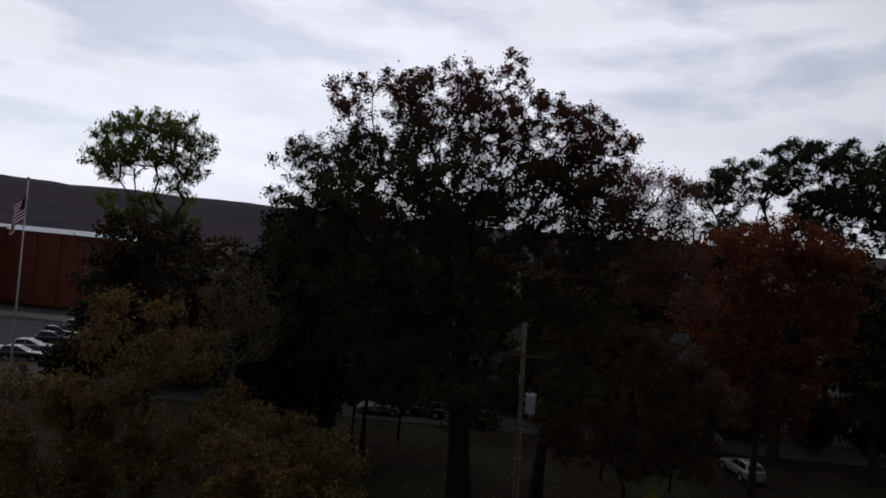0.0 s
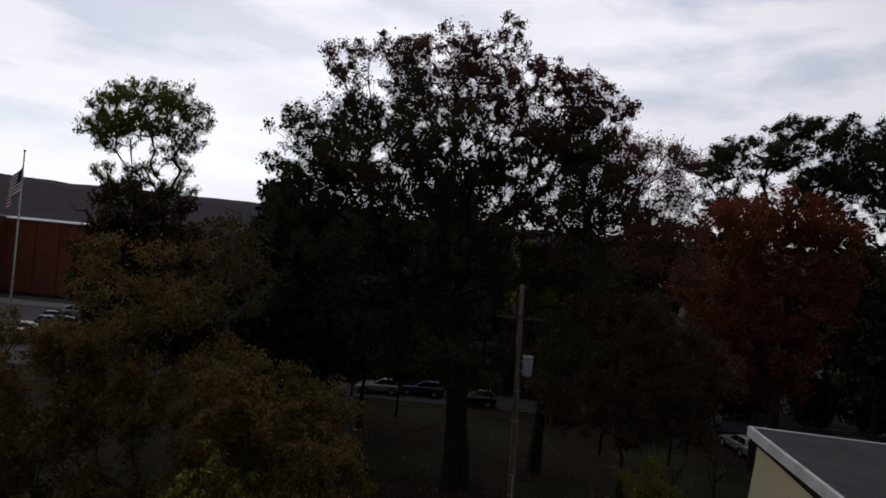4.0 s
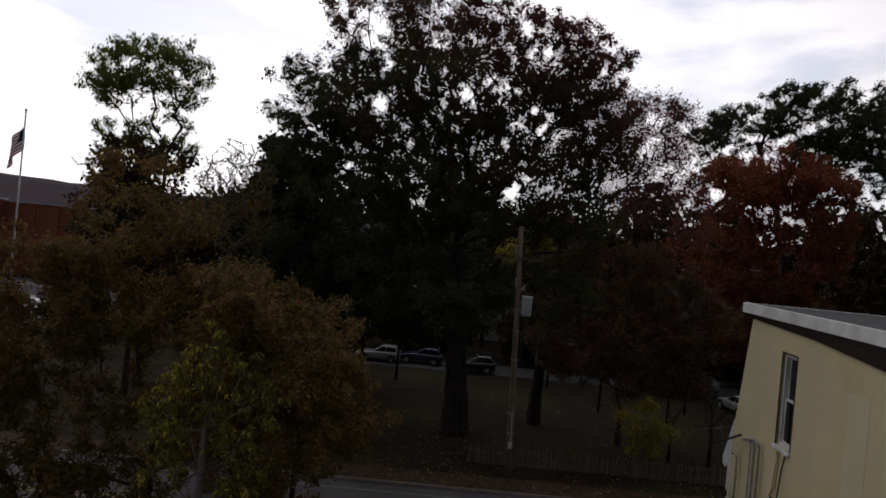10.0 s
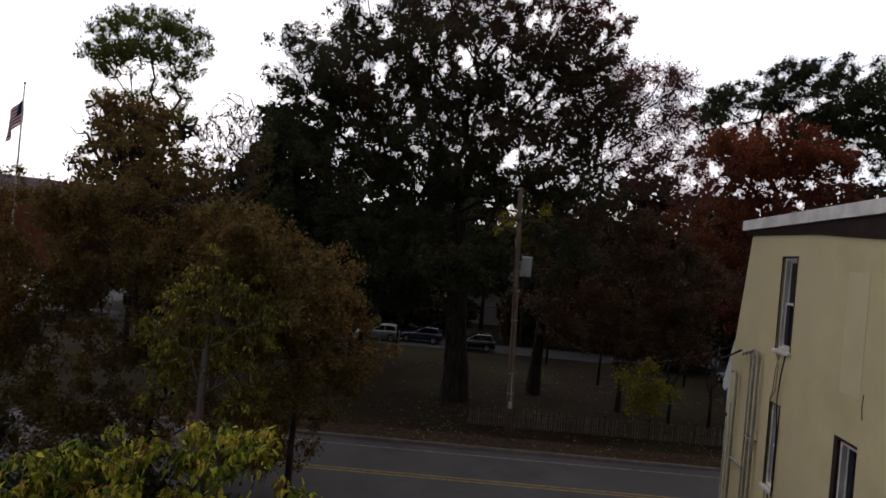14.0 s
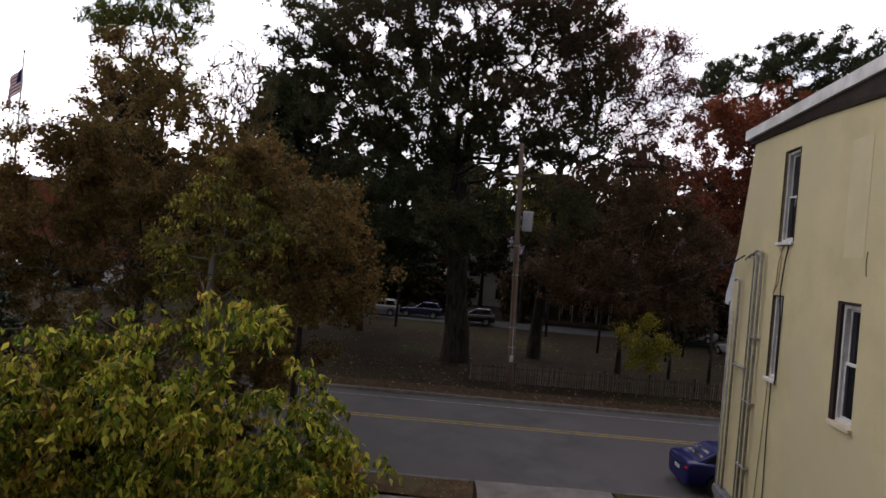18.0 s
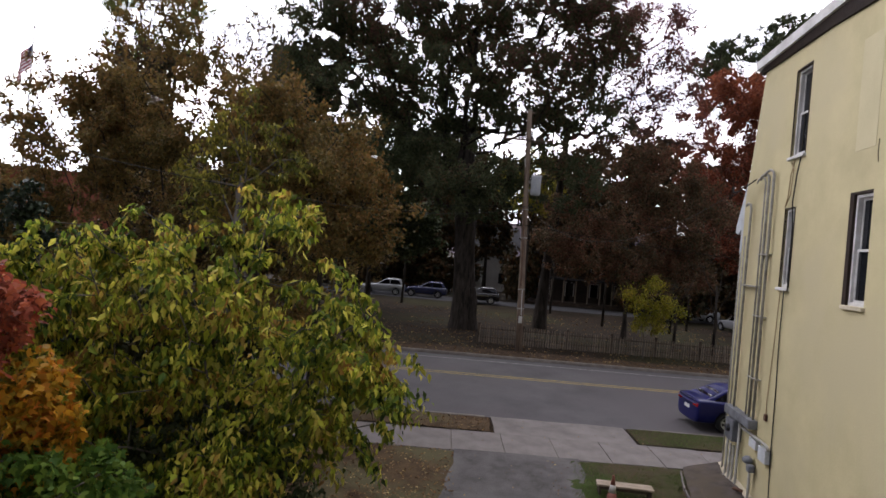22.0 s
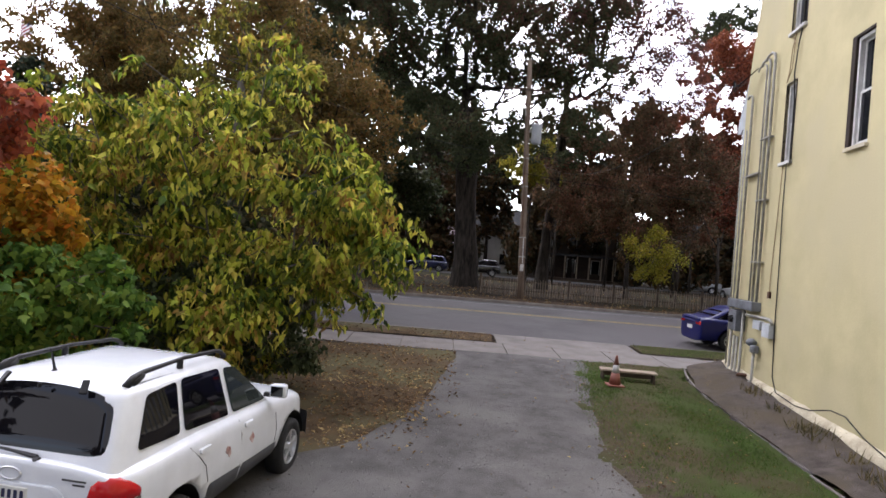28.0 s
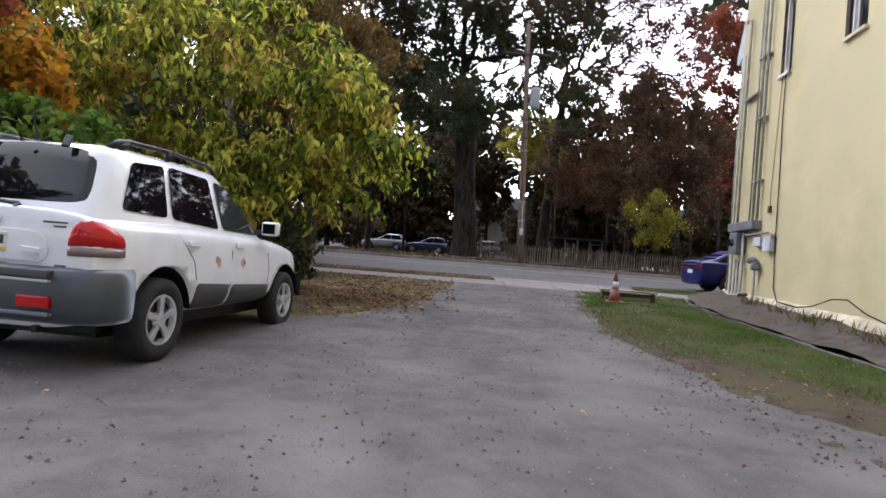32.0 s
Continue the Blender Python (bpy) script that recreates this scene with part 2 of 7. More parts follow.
M_WOOD_OLD = material("old_bleached_wood", (0.42, 0.35, 0.27), (0.2, 0.16, 0.12), 0.9, 0, 3, 30, 0.4, 0.7, stretch=(1, 6, 6))
M_FENCE = material("dark_weathered_pickets", (0.10, 0.075, 0.055), (0.05, 0.038, 0.03), 0.95, 0, 3, 30, 0.4, 0.7, object_random=0.25)
M_PICKET = material("bleached_pickets", (0.24, 0.195, 0.155), (0.125, 0.097, 0.076), 0.95, 0, 3, 30, 0.4, 0.7, object_random=0.3)
M_MOUNTAIN = material("wooded_ridge", (0.052, 0.036, 0.047), (0.026, 0.02, 0.032), 1, 0, 0.012, 0.07, 0.0, 0.9, third=(0.044, 0.028, 0.03), third_scale=0.004, spec=0.06)
M_GLASS = plain("dark_window_glass", (0.012, 0.013, 0.016), 0.05, 0, 0.4, bump=0.004)

# ---- tools ----
def slope(y):
    """Height of the ground: level at the yard, rising gently to the street and the park."""
    return min(max(0.035 * (y - 5.5), 0.0), 0.95)


def thing(name, label, category, at=(0, 0, 0), rz=0.0, group="", kind=""):
    e = new(name)
    e.empty_display_size = 0.2
    e.matrix_basis = pose(*at, 0, 0, rz)
    return tagged(e, label, category, group, kind)


def mesh_of(name, verts, faces, mat, smooth=False):
    me = bpy.data.meshes.new(name)
    me.from_pydata([tuple(v) for v in verts], [], faces)
    me.materials.append(mat)
    if smooth:
        me.polygons.foreach_set("use_smooth", [True] * len(me.polygons))
    me.update()
    return me


def part(name, bm, mat, parent=None, label="", smooth=False):
    """Links a bmesh, or a mesh, as one object under its thing."""
    if isinstance(bm, bmesh.types.BMesh):
        me = bpy.data.meshes.new(name)
        bmesh.ops.recalc_face_normals(bm, faces=bm.faces)
        bm.to_mesh(me)
        bm.free()
        me.materials.append(mat)
        if smooth:
            me.polygons.foreach_set("use_smooth", [True] * len(me.polygons))
    else:
        me = bm
    ob = new(name, me)
    if parent:
        ob.parent = parent
    if label:
        ob["label"] = label
    return ob


def box(x0, y0, z0, x1, y1, z1, bevel=0.0, bm=None):
    bm = bm or bmesh.new()
    made = bmesh.ops.create_cube(bm, size=1.0)["verts"]
    bmesh.ops.scale(bm, vec=(x1 - x0, y1 - y0, z1 - z0), verts=made)
    bmesh.ops.translate(bm, vec=((x0 + x1) / 2, (y0 + y1) / 2, (z0 + z1) / 2), verts=made)
    if bevel:
        edges = list({e for v in made for e in v.link_edges})
        bmesh.ops.bevel(bm, geom=edges, offset=bevel, segments=2, affect="EDGES", profile=0.7)
    return bm


def tube(points, radii, sides=8, bm=None, caps=True):
    """A pipe through points, with a radius at each."""
    bm = bm or bmesh.new()
    pts = [Vector(p) for p in points]
    if not isinstance(radii, (list, tuple)):
        radii = [radii] * len(pts)
    rings, side = [], None
    for i, p in enumerate(pts):
        d = (pts[min(i + 1, len(pts) - 1)] - pts[max(i - 1, 0)]).normalized()
        if side is None:
            side = d.orthogonal().normalized()
        side = (side - d * side.dot(d)).normalized()
        up = d.cross(side)
        rings.append([bm.verts.new(p + radii[i] * (math.cos(a) * side + math.sin(a) * up)) for a in (2 * math.pi * k / sides for k in range(sides))])
    for a, b in zip(rings, rings[1:]):
        for k in range(sides):
            bm.faces.new((a[k], a[(k + 1) % sides], b[(k + 1) % sides], b[k]))
    if caps:
        bm.faces.new(rings[0][::-1])
        bm.faces.new(rings[-1])
    return bm


def sag(a, b, drop, n=14):
    a, b = Vector(a), Vector(b)
    return [a.lerp(b, i / n) - Vector((0, 0, drop * 4 * (i / n) * (1 - i / n))) for i in range(n + 1)]


def sheet(name, mat, x0, x1, y0, y1, nx=24, ny=24, lift=0.0, rough=0.0, edge=0.0, label="", category="ground", kind="structure", seed=0, depth=0.0):
    """A patch of ground that follows the slope, with wavy edges, and a skirt where it is a raised slab."""
    rng = np.random.default_rng(seed)
    verts, faces = [], []
    for j in range(ny + 1):
        for i in range(nx + 1):
            x, y = x0 + (x1 - x0) * i / nx, y0 + (y1 - y0) * j / ny
            if edge and i in (0, nx):
                x += edge * (noise.noise((y * 0.9, seed, 0.3)) + 0.5 * noise.noise((y * 3.1, seed, 1.3)))
            if edge and j in (0, ny):
                y += edge * (noise.noise((x * 0.9, seed, 2.3)) + 0.5 * noise.noise((x * 3.1, seed, 3.3)))
            z = slope(y) + lift + rough * noise.noise((x * 0.8, y * 0.8, seed))
            verts.append((x, y, z))
    w = nx + 1
    for j in range(ny):
        for i in range(nx):
            faces.append((j * w + i, j * w + i + 1, (j + 1) * w + i + 1, (j + 1) * w + i))
    if depth:
        rim = [j for j in range(w)] + [(j + 1) * w + nx for j in range(ny)] + [ny * w + nx - 1 - i for i in range(nx)] + [(ny - 1 - j) * w for j in range(ny - 1)]
        low = []
        for v in rim:
            low.append(len(verts))
            x, y, z = verts[v]
            verts.append((x, y, z - depth))
        for k in range(len(rim)):
            a, b = k, (k + 1) % len(rim)
            faces.append((rim[b], rim[a], low[a], low[b]))
    ob = new(name, mesh_of(name, verts, faces, mat, True))
    return tagged(ob, label, category, "", kind)


# ---- trees ----
LEAF = [(0, 0, 0), (0.34, 0.42, 0.06), (0, 1.0, -0.08), (-0.34, 0.42, 0.06)]
LANCE = [(0, 0, 0), (0.24, 0.34, 0.05), (0.10, 0.78, -0.02), (0, 1.0, -0.14), (-0.10, 0.78, -0.02), (-0.24, 0.34, 0.05)]
LOBED = [(0, 0, 0), (0.30, 0.10, 0.05), (0.46, 0.42, 0.02), (0.20, 0.50, 0.05), (0, 1.0, -0.10), (-0.20, 0.50, 0.05), (-0.46, 0.42, 0.02), (-0.30, 0.10, 0.05)]


def leaf_mesh(name, centres, size, mat, rng, droop=0.3, shape=None, spread=0.35):
    """Many single leaves as one mesh. centres: n x 3."""
    shape = np.array(shape or LEAF)
    n, k = len(centres), len(shape)
    d = rng.normal(size=(n, 3))
    d[:, 2] -= droop * 2
    d /= np.linalg.norm(d, axis=1)[:, None]
    up = rng.normal(size=(n, 3)) * 0.8 + (0, 0, 1)
    side = np.cross(d, up)
    side /= np.linalg.norm(side, axis=1)[:, None] + 1e-9
    nor = np.cross(side, d)
    s = size * (1 + spread * rng.uniform(-1, 1, n))[:, None, None]
    v = (side[:, None] * shape[None, :, :1] + d[:, None] * shape[None, :, 1:2] + nor[:, None] * shape[None, :, 2:3]) * s + centres[:, None]
    me = bpy.data.meshes.new(name)
    verts = v.reshape(-1, 3)
    tris = np.array([(0, i, i + 1) for i in range(1, k - 1)])
    f = (np.arange(n)[:, None, None] * k + tris[None]).reshape(-1, 3)
    me.vertices.add(len(verts))
    me.vertices.foreach_set("co", verts.ravel())
    me.loops.add(f.size)
    me.loops.foreach_set("vertex_index", f.ravel())
    me.polygons.add(len(f))
    me.polygons.foreach_set("loop_start", np.arange(0, f.size, 3))
    me.polygons.foreach_set("loop_total", np.full(len(f), 3))
    me.materials.append(mat)
    me.update()
    me.validate()
    return me


def clumps_in(blobs, n, rng, shell=0.55):
    """Clump centres spread through the crown's lobes. blobs: rows of x, y, z, rx, ry, rz."""
    blobs = np.array(blobs, float)
    weight = (blobs[:, 3] * blobs[:, 4] * blobs[:, 5]) ** 0.8
    if blobs.shape[1] > 6:
        weight = weight * blobs[:, 6]
    pick = rng.choice(len(blobs), n, p=weight / weight.sum())
    d = rng.normal(size=(n, 3))
    d /= np.linalg.norm(d, axis=1)[:, None]
    r = rng.uniform(shell ** 3, 1, n)[:, None] ** (1 / 3)
    return blobs[pick, :3] + d * r * blobs[pick, 3:6]


def boughs_in(blobs, n, rng, size):
    """Flattened boughs spread over the crown's lobes, so that the sky shows between them."""
    c = clumps_in(blobs, n, rng, 0.45)
    r = size * rng.uniform(0.65, 1.3, n)
    return np.column_stack([c, r, r, 0.62 * r])


def grow(trunk, targets, rng, tip=0.02, wander=0.07, power=2.3, sides=6):
    """Trunk and limbs: every clump is joined to the nearest limb that lies nearer the root. trunk: rows of x, y, z, the first at the ground."""
    nodes = [np.array(p, float) for p in trunk]
    parent = [-1] + list(range(len(trunk) - 1))
    root = nodes[0]
    length = [0.0]
    for i in range(1, len(nodes)):
        length.append(length[-1] + np.linalg.norm(nodes[i] - nodes[i - 1]))
    first = max(1, len(trunk) // 2)
    order = np.argsort(np.linalg.norm(targets - nodes[-1], axis=1))
    for k in order:
        t = targets[k]
        pts = np.array(nodes)
        gap = np.linalg.norm(pts - t, axis=1)
        cost = gap + 0.25 * np.array(length) + np.where(pts[:, 2] > t[2] + 0.5, 3.0, 0)
        cost[:first] += 1000
        j = int(np.argmin(cost))
        steps = max(1, int(gap[j] / 1.3))
        a = nodes[j]
        prev = j
        for s in range(1, steps + 1):
            q = a + (t - a) * s / steps
            if s < steps:
                q = q + rng.normal(size=3) * wander * gap[j] / steps
                q[2] += 0.10 * gap[j] * math.sin(math.pi * s / steps) * 0.5
            nodes.append(q)
            parent.append(prev)
            length.append(length[prev] + np.linalg.norm(q - nodes[prev]))
            prev = len(nodes) - 1
    area = np.zeros(len(nodes))
    kids = np.zeros(len(nodes), int)
    for p in parent[1:]:
        kids[p] += 1
    for i in range(len(nodes) - 1, 0, -1):
        if kids[i] == 0:
            area[i] = tip ** power
        area[parent[i]] += area[i]
    return nodes, parent, area ** (1 / power), kids


def limb_mesh(name, nodes, parent, radius, mat, trunk_r, trunk_n, flare=1.14, sides=0, taper=0.55, limb=0.32, thin=0.012):
    """Trunk and limbs in one skin: every node has a ring, and each limb is bridged from its parent's ring."""
    sides = sides or (10 if trunk_r > 0.6 else 6)
    r = np.array(radius)
    r = r * (limb * trunk_r / max(r[trunk_n:].max(), 1e-6))
    r = np.clip(r, thin, limb * trunk_r)
    for i in range(trunk_n):
        r[i] = trunk_r * (1.0 - taper * i / max(1, trunk_n - 1))
    r[0] *= flare
    if trunk_n > 8:  # a broad foot and a slightly uneven girth
        r[0] *= 1.15
        r[1] *= 1.06
        r[1:trunk_n] *= [1 + 0.10 * noise.noise((i * 0.9, trunk_r * 7, 0.3)) for i in range(1, trunk_n)]
    verts, faces, ring, side_of, dir_of = [], [], {}, {}, {}

    def add_ring(key, centre, d, side, rr):
        side = (side - d * side.dot(d))
        side = side.normalized() if side.length > 1e-4 else d.orthogonal().normalized()
        up = d.cross(side)
        ring[key] = len(verts)
        side_of[key], dir_of[key] = side, d
        for k in range(sides):
            an = 2 * math.pi * k / sides
            rk = rr * (1 + (0.16 * noise.noise((math.cos(an) * 2.2, math.sin(an) * 2.2, centre.z * 0.35)) if rr > 0.3 else 0.0))
            verts.append(centre + rk * (math.cos(an) * side + math.sin(an) * up))

    def bridge(a, b):
        for k in range(sides):
            faces.append((a + k, a + (k + 1) % sides, b + (k + 1) % sides, b + k))
    at = [Vector([float(c) for c in q]) for q in nodes]
    add_ring(0, at[0], Vector((0, 0, 1)), Vector((1, 0, 0)), float(r[0]))
    for i in range(1, len(at)):
        p = parent[i]
        d = at[i] - at[p]
        if d.length < 1e-4:
            d = Vector((0, 0, 0.01))
        far = d.length
        d.normalize()
        start = ring[p]
        rr = float(r[i])
        if i >= trunk_n and rr < 0.7 * r[p] and far > 0.4:
            add_ring((i, 0), at[p] + d * min(0.45 * far, 1.2 * float(r[p]) + 0.05), d, side_of[p], rr * 1.15)
            bridge(start, ring[(i, 0)])
            start = ring[(i, 0)]
        add_ring(i, at[i], d, side_of[p], rr)
        bridge(start, ring[i])
    return mesh_of(name, verts, faces, mat, True)


def tree(name, label, at, trunk_top, trunk_r, blobs, clumps, leaves, leaf, clump_r, bark, mat, seed, droop=0.3, shell=0.5, bare=0.0, shape=None,
         lean=(0, 0), flat=0.7, tip=0.02, group="", category="tree", spray=0.0, loose=0.0, boughs=0, bough_r=1.3, taper=0.55, limb=0.32, thin=0.012):
    """A tree: trunk with limbs, and a crown of separate leaves gathered in clumps at the limbs' ends. blobs are rows from the trunk's foot."""
    rng = np.random.default_rng(seed)
    t = thing(name, label, category, at, 0, group)
    if boughs:
        blobs = boughs_in(blobs, boughs, rng, bough_r)
    targets = clumps_in(blobs, clumps, rng, shell)
    n = 12 if trunk_r > 0.4 else 6
    trunk = [(lean[0] * (i / n) ** 1.3 + 0.04 * trunk_r * rng.normal(), lean[1] * (i / n), trunk_top * i / n - (0.12 if i == 0 else 0)) for i in range(n + 1)]
    nodes, parent, radius, kids = grow(trunk, targets, rng, tip)
    part("trunk", limb_mesh("trunk", nodes, parent, radius, bark, trunk_r, n + 1, taper=taper, limb=limb, thin=thin), bark, t)
    full = targets[rng.uniform(size=len(targets)) >= bare]
    per = max(1, leaves // len(full))
    size = clump_r * rng.uniform(0.6, 1.25, len(full))
    d = rng.normal(size=(len(full), per, 3))
    d /= np.linalg.norm(d, axis=2)[:, :, None]
    d *= rng.uniform(0, 1, (len(full), per, 1)) ** 0.45
    d[:, :, 2] *= flat
    if loose:  # no hard edge to the clumps
        d = d * (1 - loose) + loose * 0.55 * rng.normal(size=d.shape)
    if spray:  # leaves hang along shoots that arch outwards
        axis = full - np.array(trunk[-1])
        axis = axis * (1, 1, 0.35) + rng.normal(size=axis.shape) * 0.9
        axis /= np.linalg.norm(axis, axis=1)[:, None]
        axis[:, 2] = np.abs(axis[:, 2]) * 0.7
        u = rng.uniform(0, 1, (len(full), per, 1))
        d = d * (0.16 + 0.16 * u) + (axis[:, None] * u + np.array((0, 0, -1)) * u ** 2 * 0.9) * spray
    pts = (full[:, None] + d * size[:, None, None]).reshape(-1, 3)
    pts = pts[pts[:, 2] > 0.25]
    part("crown", leaf_mesh("crown", pts, leaf, mat, rng, droop, shape), mat, t)
    return t

# ---- ground, street, pavement ----
def far_ground():
    xs = [-3000, -900, -300, -120, -60, -30, -15, -8, 0, 8, 15, 30, 60, 120, 300, 900, 3000]
    ys = [-3000, -600, -120, -40, -12, 0, 5.5, 9, 13, 17, 21, 25, 29, 32.7, 36, 45, 60, 90, 150, 400, 1200, 3000]
    verts = [(x, y, slope(y) - 0.06) for y in ys for x in xs]
    w = len(xs)
    faces = [(j * w + i, j * w + i + 1, (j + 1) * w + i + 1, (j + 1) * w + i) for j in range(len(ys) - 1) for i in range(w - 1)]
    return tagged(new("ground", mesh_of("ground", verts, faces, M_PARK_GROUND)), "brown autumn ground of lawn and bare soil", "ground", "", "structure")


far_ground()
ROAD_NEAR, ROAD_FAR = 19.1, 28.4
sheet("road", M_ASPHALT, -150, 150, ROAD_NEAR, ROAD_FAR, 60, 8, -0.03, 0, 0, "worn grey asphalt street with a painted centre line", "road")
for y in (24.6, 24.85):
    sheet("centre_line", M_YELLOW_PAINT, -150, 150, y, y + 0.11, 200, 1, -0.022, 0, 0, "faded yellow centre line on the asphalt", "road marking")
sheet("edge_line", M_WHITE_PAINT, -150, 150, 27.55, 27.66, 200, 1, -0.022, 0, 0, "faint white edge line along the street", "road marking")
sheet("kerb_far", M_KERB, -150, 150, ROAD_FAR, ROAD_FAR + 0.16, 150, 1, 0.10, 0, 0, "low worn concrete kerb by the park", "kerb", depth=0.2)
sheet("kerb_near", M_KERB, -150, 2.3, ROAD_NEAR - 0.15, ROAD_NEAR, 90, 1, 0.02, 0, 0, "low worn concrete kerb beside the verge", "kerb", depth=0.2)
sheet("kerb_near", M_KERB, 7.4, 150, ROAD_NEAR - 0.15, ROAD_NEAR, 90, 1, 0.02, 0, 0, "low worn concrete kerb beside the verge", "kerb", depth=0.2)
sheet("park_verge", M_SOIL, -150, 150, ROAD_FAR + 0.16, 30.2, 120, 6, 0.05, 0.03, 0, "bare brown verge strewn with fallen leaves", "verge")
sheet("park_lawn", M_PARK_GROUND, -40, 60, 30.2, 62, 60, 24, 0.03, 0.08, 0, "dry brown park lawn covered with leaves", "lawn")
sheet("park_road", M_ROOF, -60, 70, 55, 60, 60, 4, 0.09, 0, 0, "grey asphalt lane beyond the park lawn", "road")
sheet("verge_west", M_LITTER, -40, 2.45, 17.6, ROAD_NEAR - 0.15, 160, 4, 0.016, 0.025, 0.14, "narrow verge of soil and fallen leaves beside the street", "verge", seed=3)
sheet("verge_east", M_GRASS_GROUND, 6.95, 40, 17.55, ROAD_NEAR - 0.15, 60, 4, 0.03, 0.02, 0.06, "narrow green grass verge beside the street", "verge", seed=4)
sheet("apron", M_CONCRETE, 2.5, 6.9, 17.5, ROAD_NEAR + 0.05, 12, 6, -0.012, 0, 0.05, "concrete driveway apron across the verge", "pavement")


def pavement():
    """The footway, slab by slab."""
    rng = random.Random(5)
    base = tagged(new("pavement", mesh_of("pavement", [(-40, 15.85, slope(15.85) - 0.03), (40, 15.85, slope(15.85) - 0.03), (40, 17.55, slope(17.55) - 0.03), (-40, 17.55, slope(17.55) - 0.03)], [(0, 1, 2, 3)], M_KERB)),
                  "pale concrete footway in large worn slabs", "pavement", "", "structure")
    w, d, h = 1.47, 1.66, 0.06
    bm = box(-w / 2, -d / 2, -h, w / 2, d / 2, 0, 0.012)
    slab = bpy.data.meshes.new("slab")
    bm.to_mesh(slab)
    bm.free()
    slab.materials.append(M_CONCRETE)
    for i in range(-16, 16):
        o = new("slab", slab)
        o.parent = base
        o.matrix_basis = pose(i * 1.5 + 0.4, 16.7, slope(16.7) + 0.004 + rng.uniform(-0.008, 0.008), 2.0 + rng.uniform(-0.3, 0.3), rng.uniform(-0.3, 0.3), 0)


pavement()


def strip(name, mat, rows, lift, label, category, cols=14, rough=0.012, edge=0.12, seed=0, sink=0.0, rise=0.0, n=46):
    """Ground between two lines. rows: y, x on the left, x on the right."""
    verts, faces, ys = [], [], []
    rows = sorted(rows)
    for j in range(n + 1):
        y = rows[0][0] + (rows[-1][0] - rows[0][0]) * j / n
        a = np.interp(y, [r[0] for r in rows], [r[1] for r in rows]) + edge * noise.noise((y * 1.3, seed, 0)) + edge * 0.5 * noise.noise((y * 4, seed, 4))
        b = np.interp(y, [r[0] for r in rows], [r[2] for r in rows]) + edge * noise.noise((y * 1.3, seed, 9)) + edge * 0.5 * noise.noise((y * 4, seed, 7))
        for i in range(cols + 1):
            x = a + (b - a) * i / cols
            z = slope(y) + lift + rough * noise.noise((x * 1.1, y * 1.1, seed)) + rise * (i / cols) ** 0.8
            if sink:  # the left side dips under its neighbour along a ragged line
                z += rough * (0.8 * noise.noise((x * 3.7, y * 3.7, seed)) + 0.5 * noise.noise((x * 9.0, y * 9.0, seed))) - sink * max(0.0, 1 - (x - a) / 1.3)
            verts.append((x, y, z))
    w = cols + 1
    for j in range(n):
        for i in range(cols):
            faces.append((j * w + i, j * w + i + 1, (j + 1) * w + i + 1, (j + 1) * w + i))
    return tagged(new(name, mesh_of(name, verts, faces, mat, True)), label, category, "", "structure")


sheet("yard_soil", M_LITTER, -14, 9, 3.5, 15.85, 40, 24, -0.03, 0.03, 0, "brown soil under fallen leaves beside the driveway", "soil", seed=8)
strip("driveway", M_DRIVE, [(-8, -9, 6), (0, -8, 5.2), (4, -6, 4.4), (7, -2.2, 3.5), (8.2, -0.6, 3.4), (10, 0.25, 3.6), (11.8, 0.65, 3.95), (14.4, 1.05, 4.5), (15.95, 1.3, 4.75)], 0.004,
      "worn grey gravelly asphalt driveway", "driveway", 24, 0.015, 0.16, 2)
strip("worn_edge", M_DIRT, [(1.0, 3.6, 7.0), (3.4, 3.35, 6.6), (5.2, 3.1, 6.0), (6.2, 2.95, 5.6), (8.5, 3.25, 4.4), (10.5, 3.5, 4.4), (13.8, 4.0, 4.8), (15.6, 4.4, 5.0)], 0.018,
      "bare trodden earth between driveway and grass", "soil", 44, 0.022, 0.2, 15, 0.035, n=150)
strip("yard_lawn", M_GRASS_GROUND, [(2.0, 6.5, 7.0), (4, 5.7, 6.3), (5.5, 4.7, 6.38), (6.4, 3.9, 6.42), (8.3, 3.2, 6.46), (11.2, 3.45, 6.6), (14.4, 4.0, 7.0), (15.75, 4.4, 7.6)], 0.034,
      "patchy green grass strewn with leaves beside the driveway", "lawn", 44, 0.03, 0.25, 6, 0.05, n=150)
M_BED = material("grey_bed_soil", (0.115, 0.098, 0.088), (0.055, 0.046, 0.041), 1, 0, 3.5, 60, 0.9, 1.0, third=(0.09, 0.074, 0.056), third_scale=0.9, spec=0.06)
strip("garden_bed", M_BED, [(0, 6.05, 6.3), (4, 6.25, 6.85), (9, 6.48, 7.55), (13, 6.72, 8.12), (15.7, 7.5, 8.5)], 0.10, "bare grey soil bed banked up along the house wall", "flower bed", 12, 0.06, 0.08, 11, rise=0.24, n=100)
# ---- the cream house ----
HOUSE_TURN = -8.1
house = thing("house", "three-storey cream painted house with a flat grey roof", "house", (8.42, 14.95, 0.0), HOUSE_TURN)
HL, HW, HT = 23.0, 12.0, 11.15
FRONT, KNEE, BACK_LEAN = 0.56, 8.0, 0.70
# windows of the side wall: y from, y to, z from, z to
WINDOWS = [(-2.76, -2.06, 8.63, 10.60), (-5.50, -4.76, 5.50, 7.55), (-2.52, -2.04, 5.68, 7.45)]


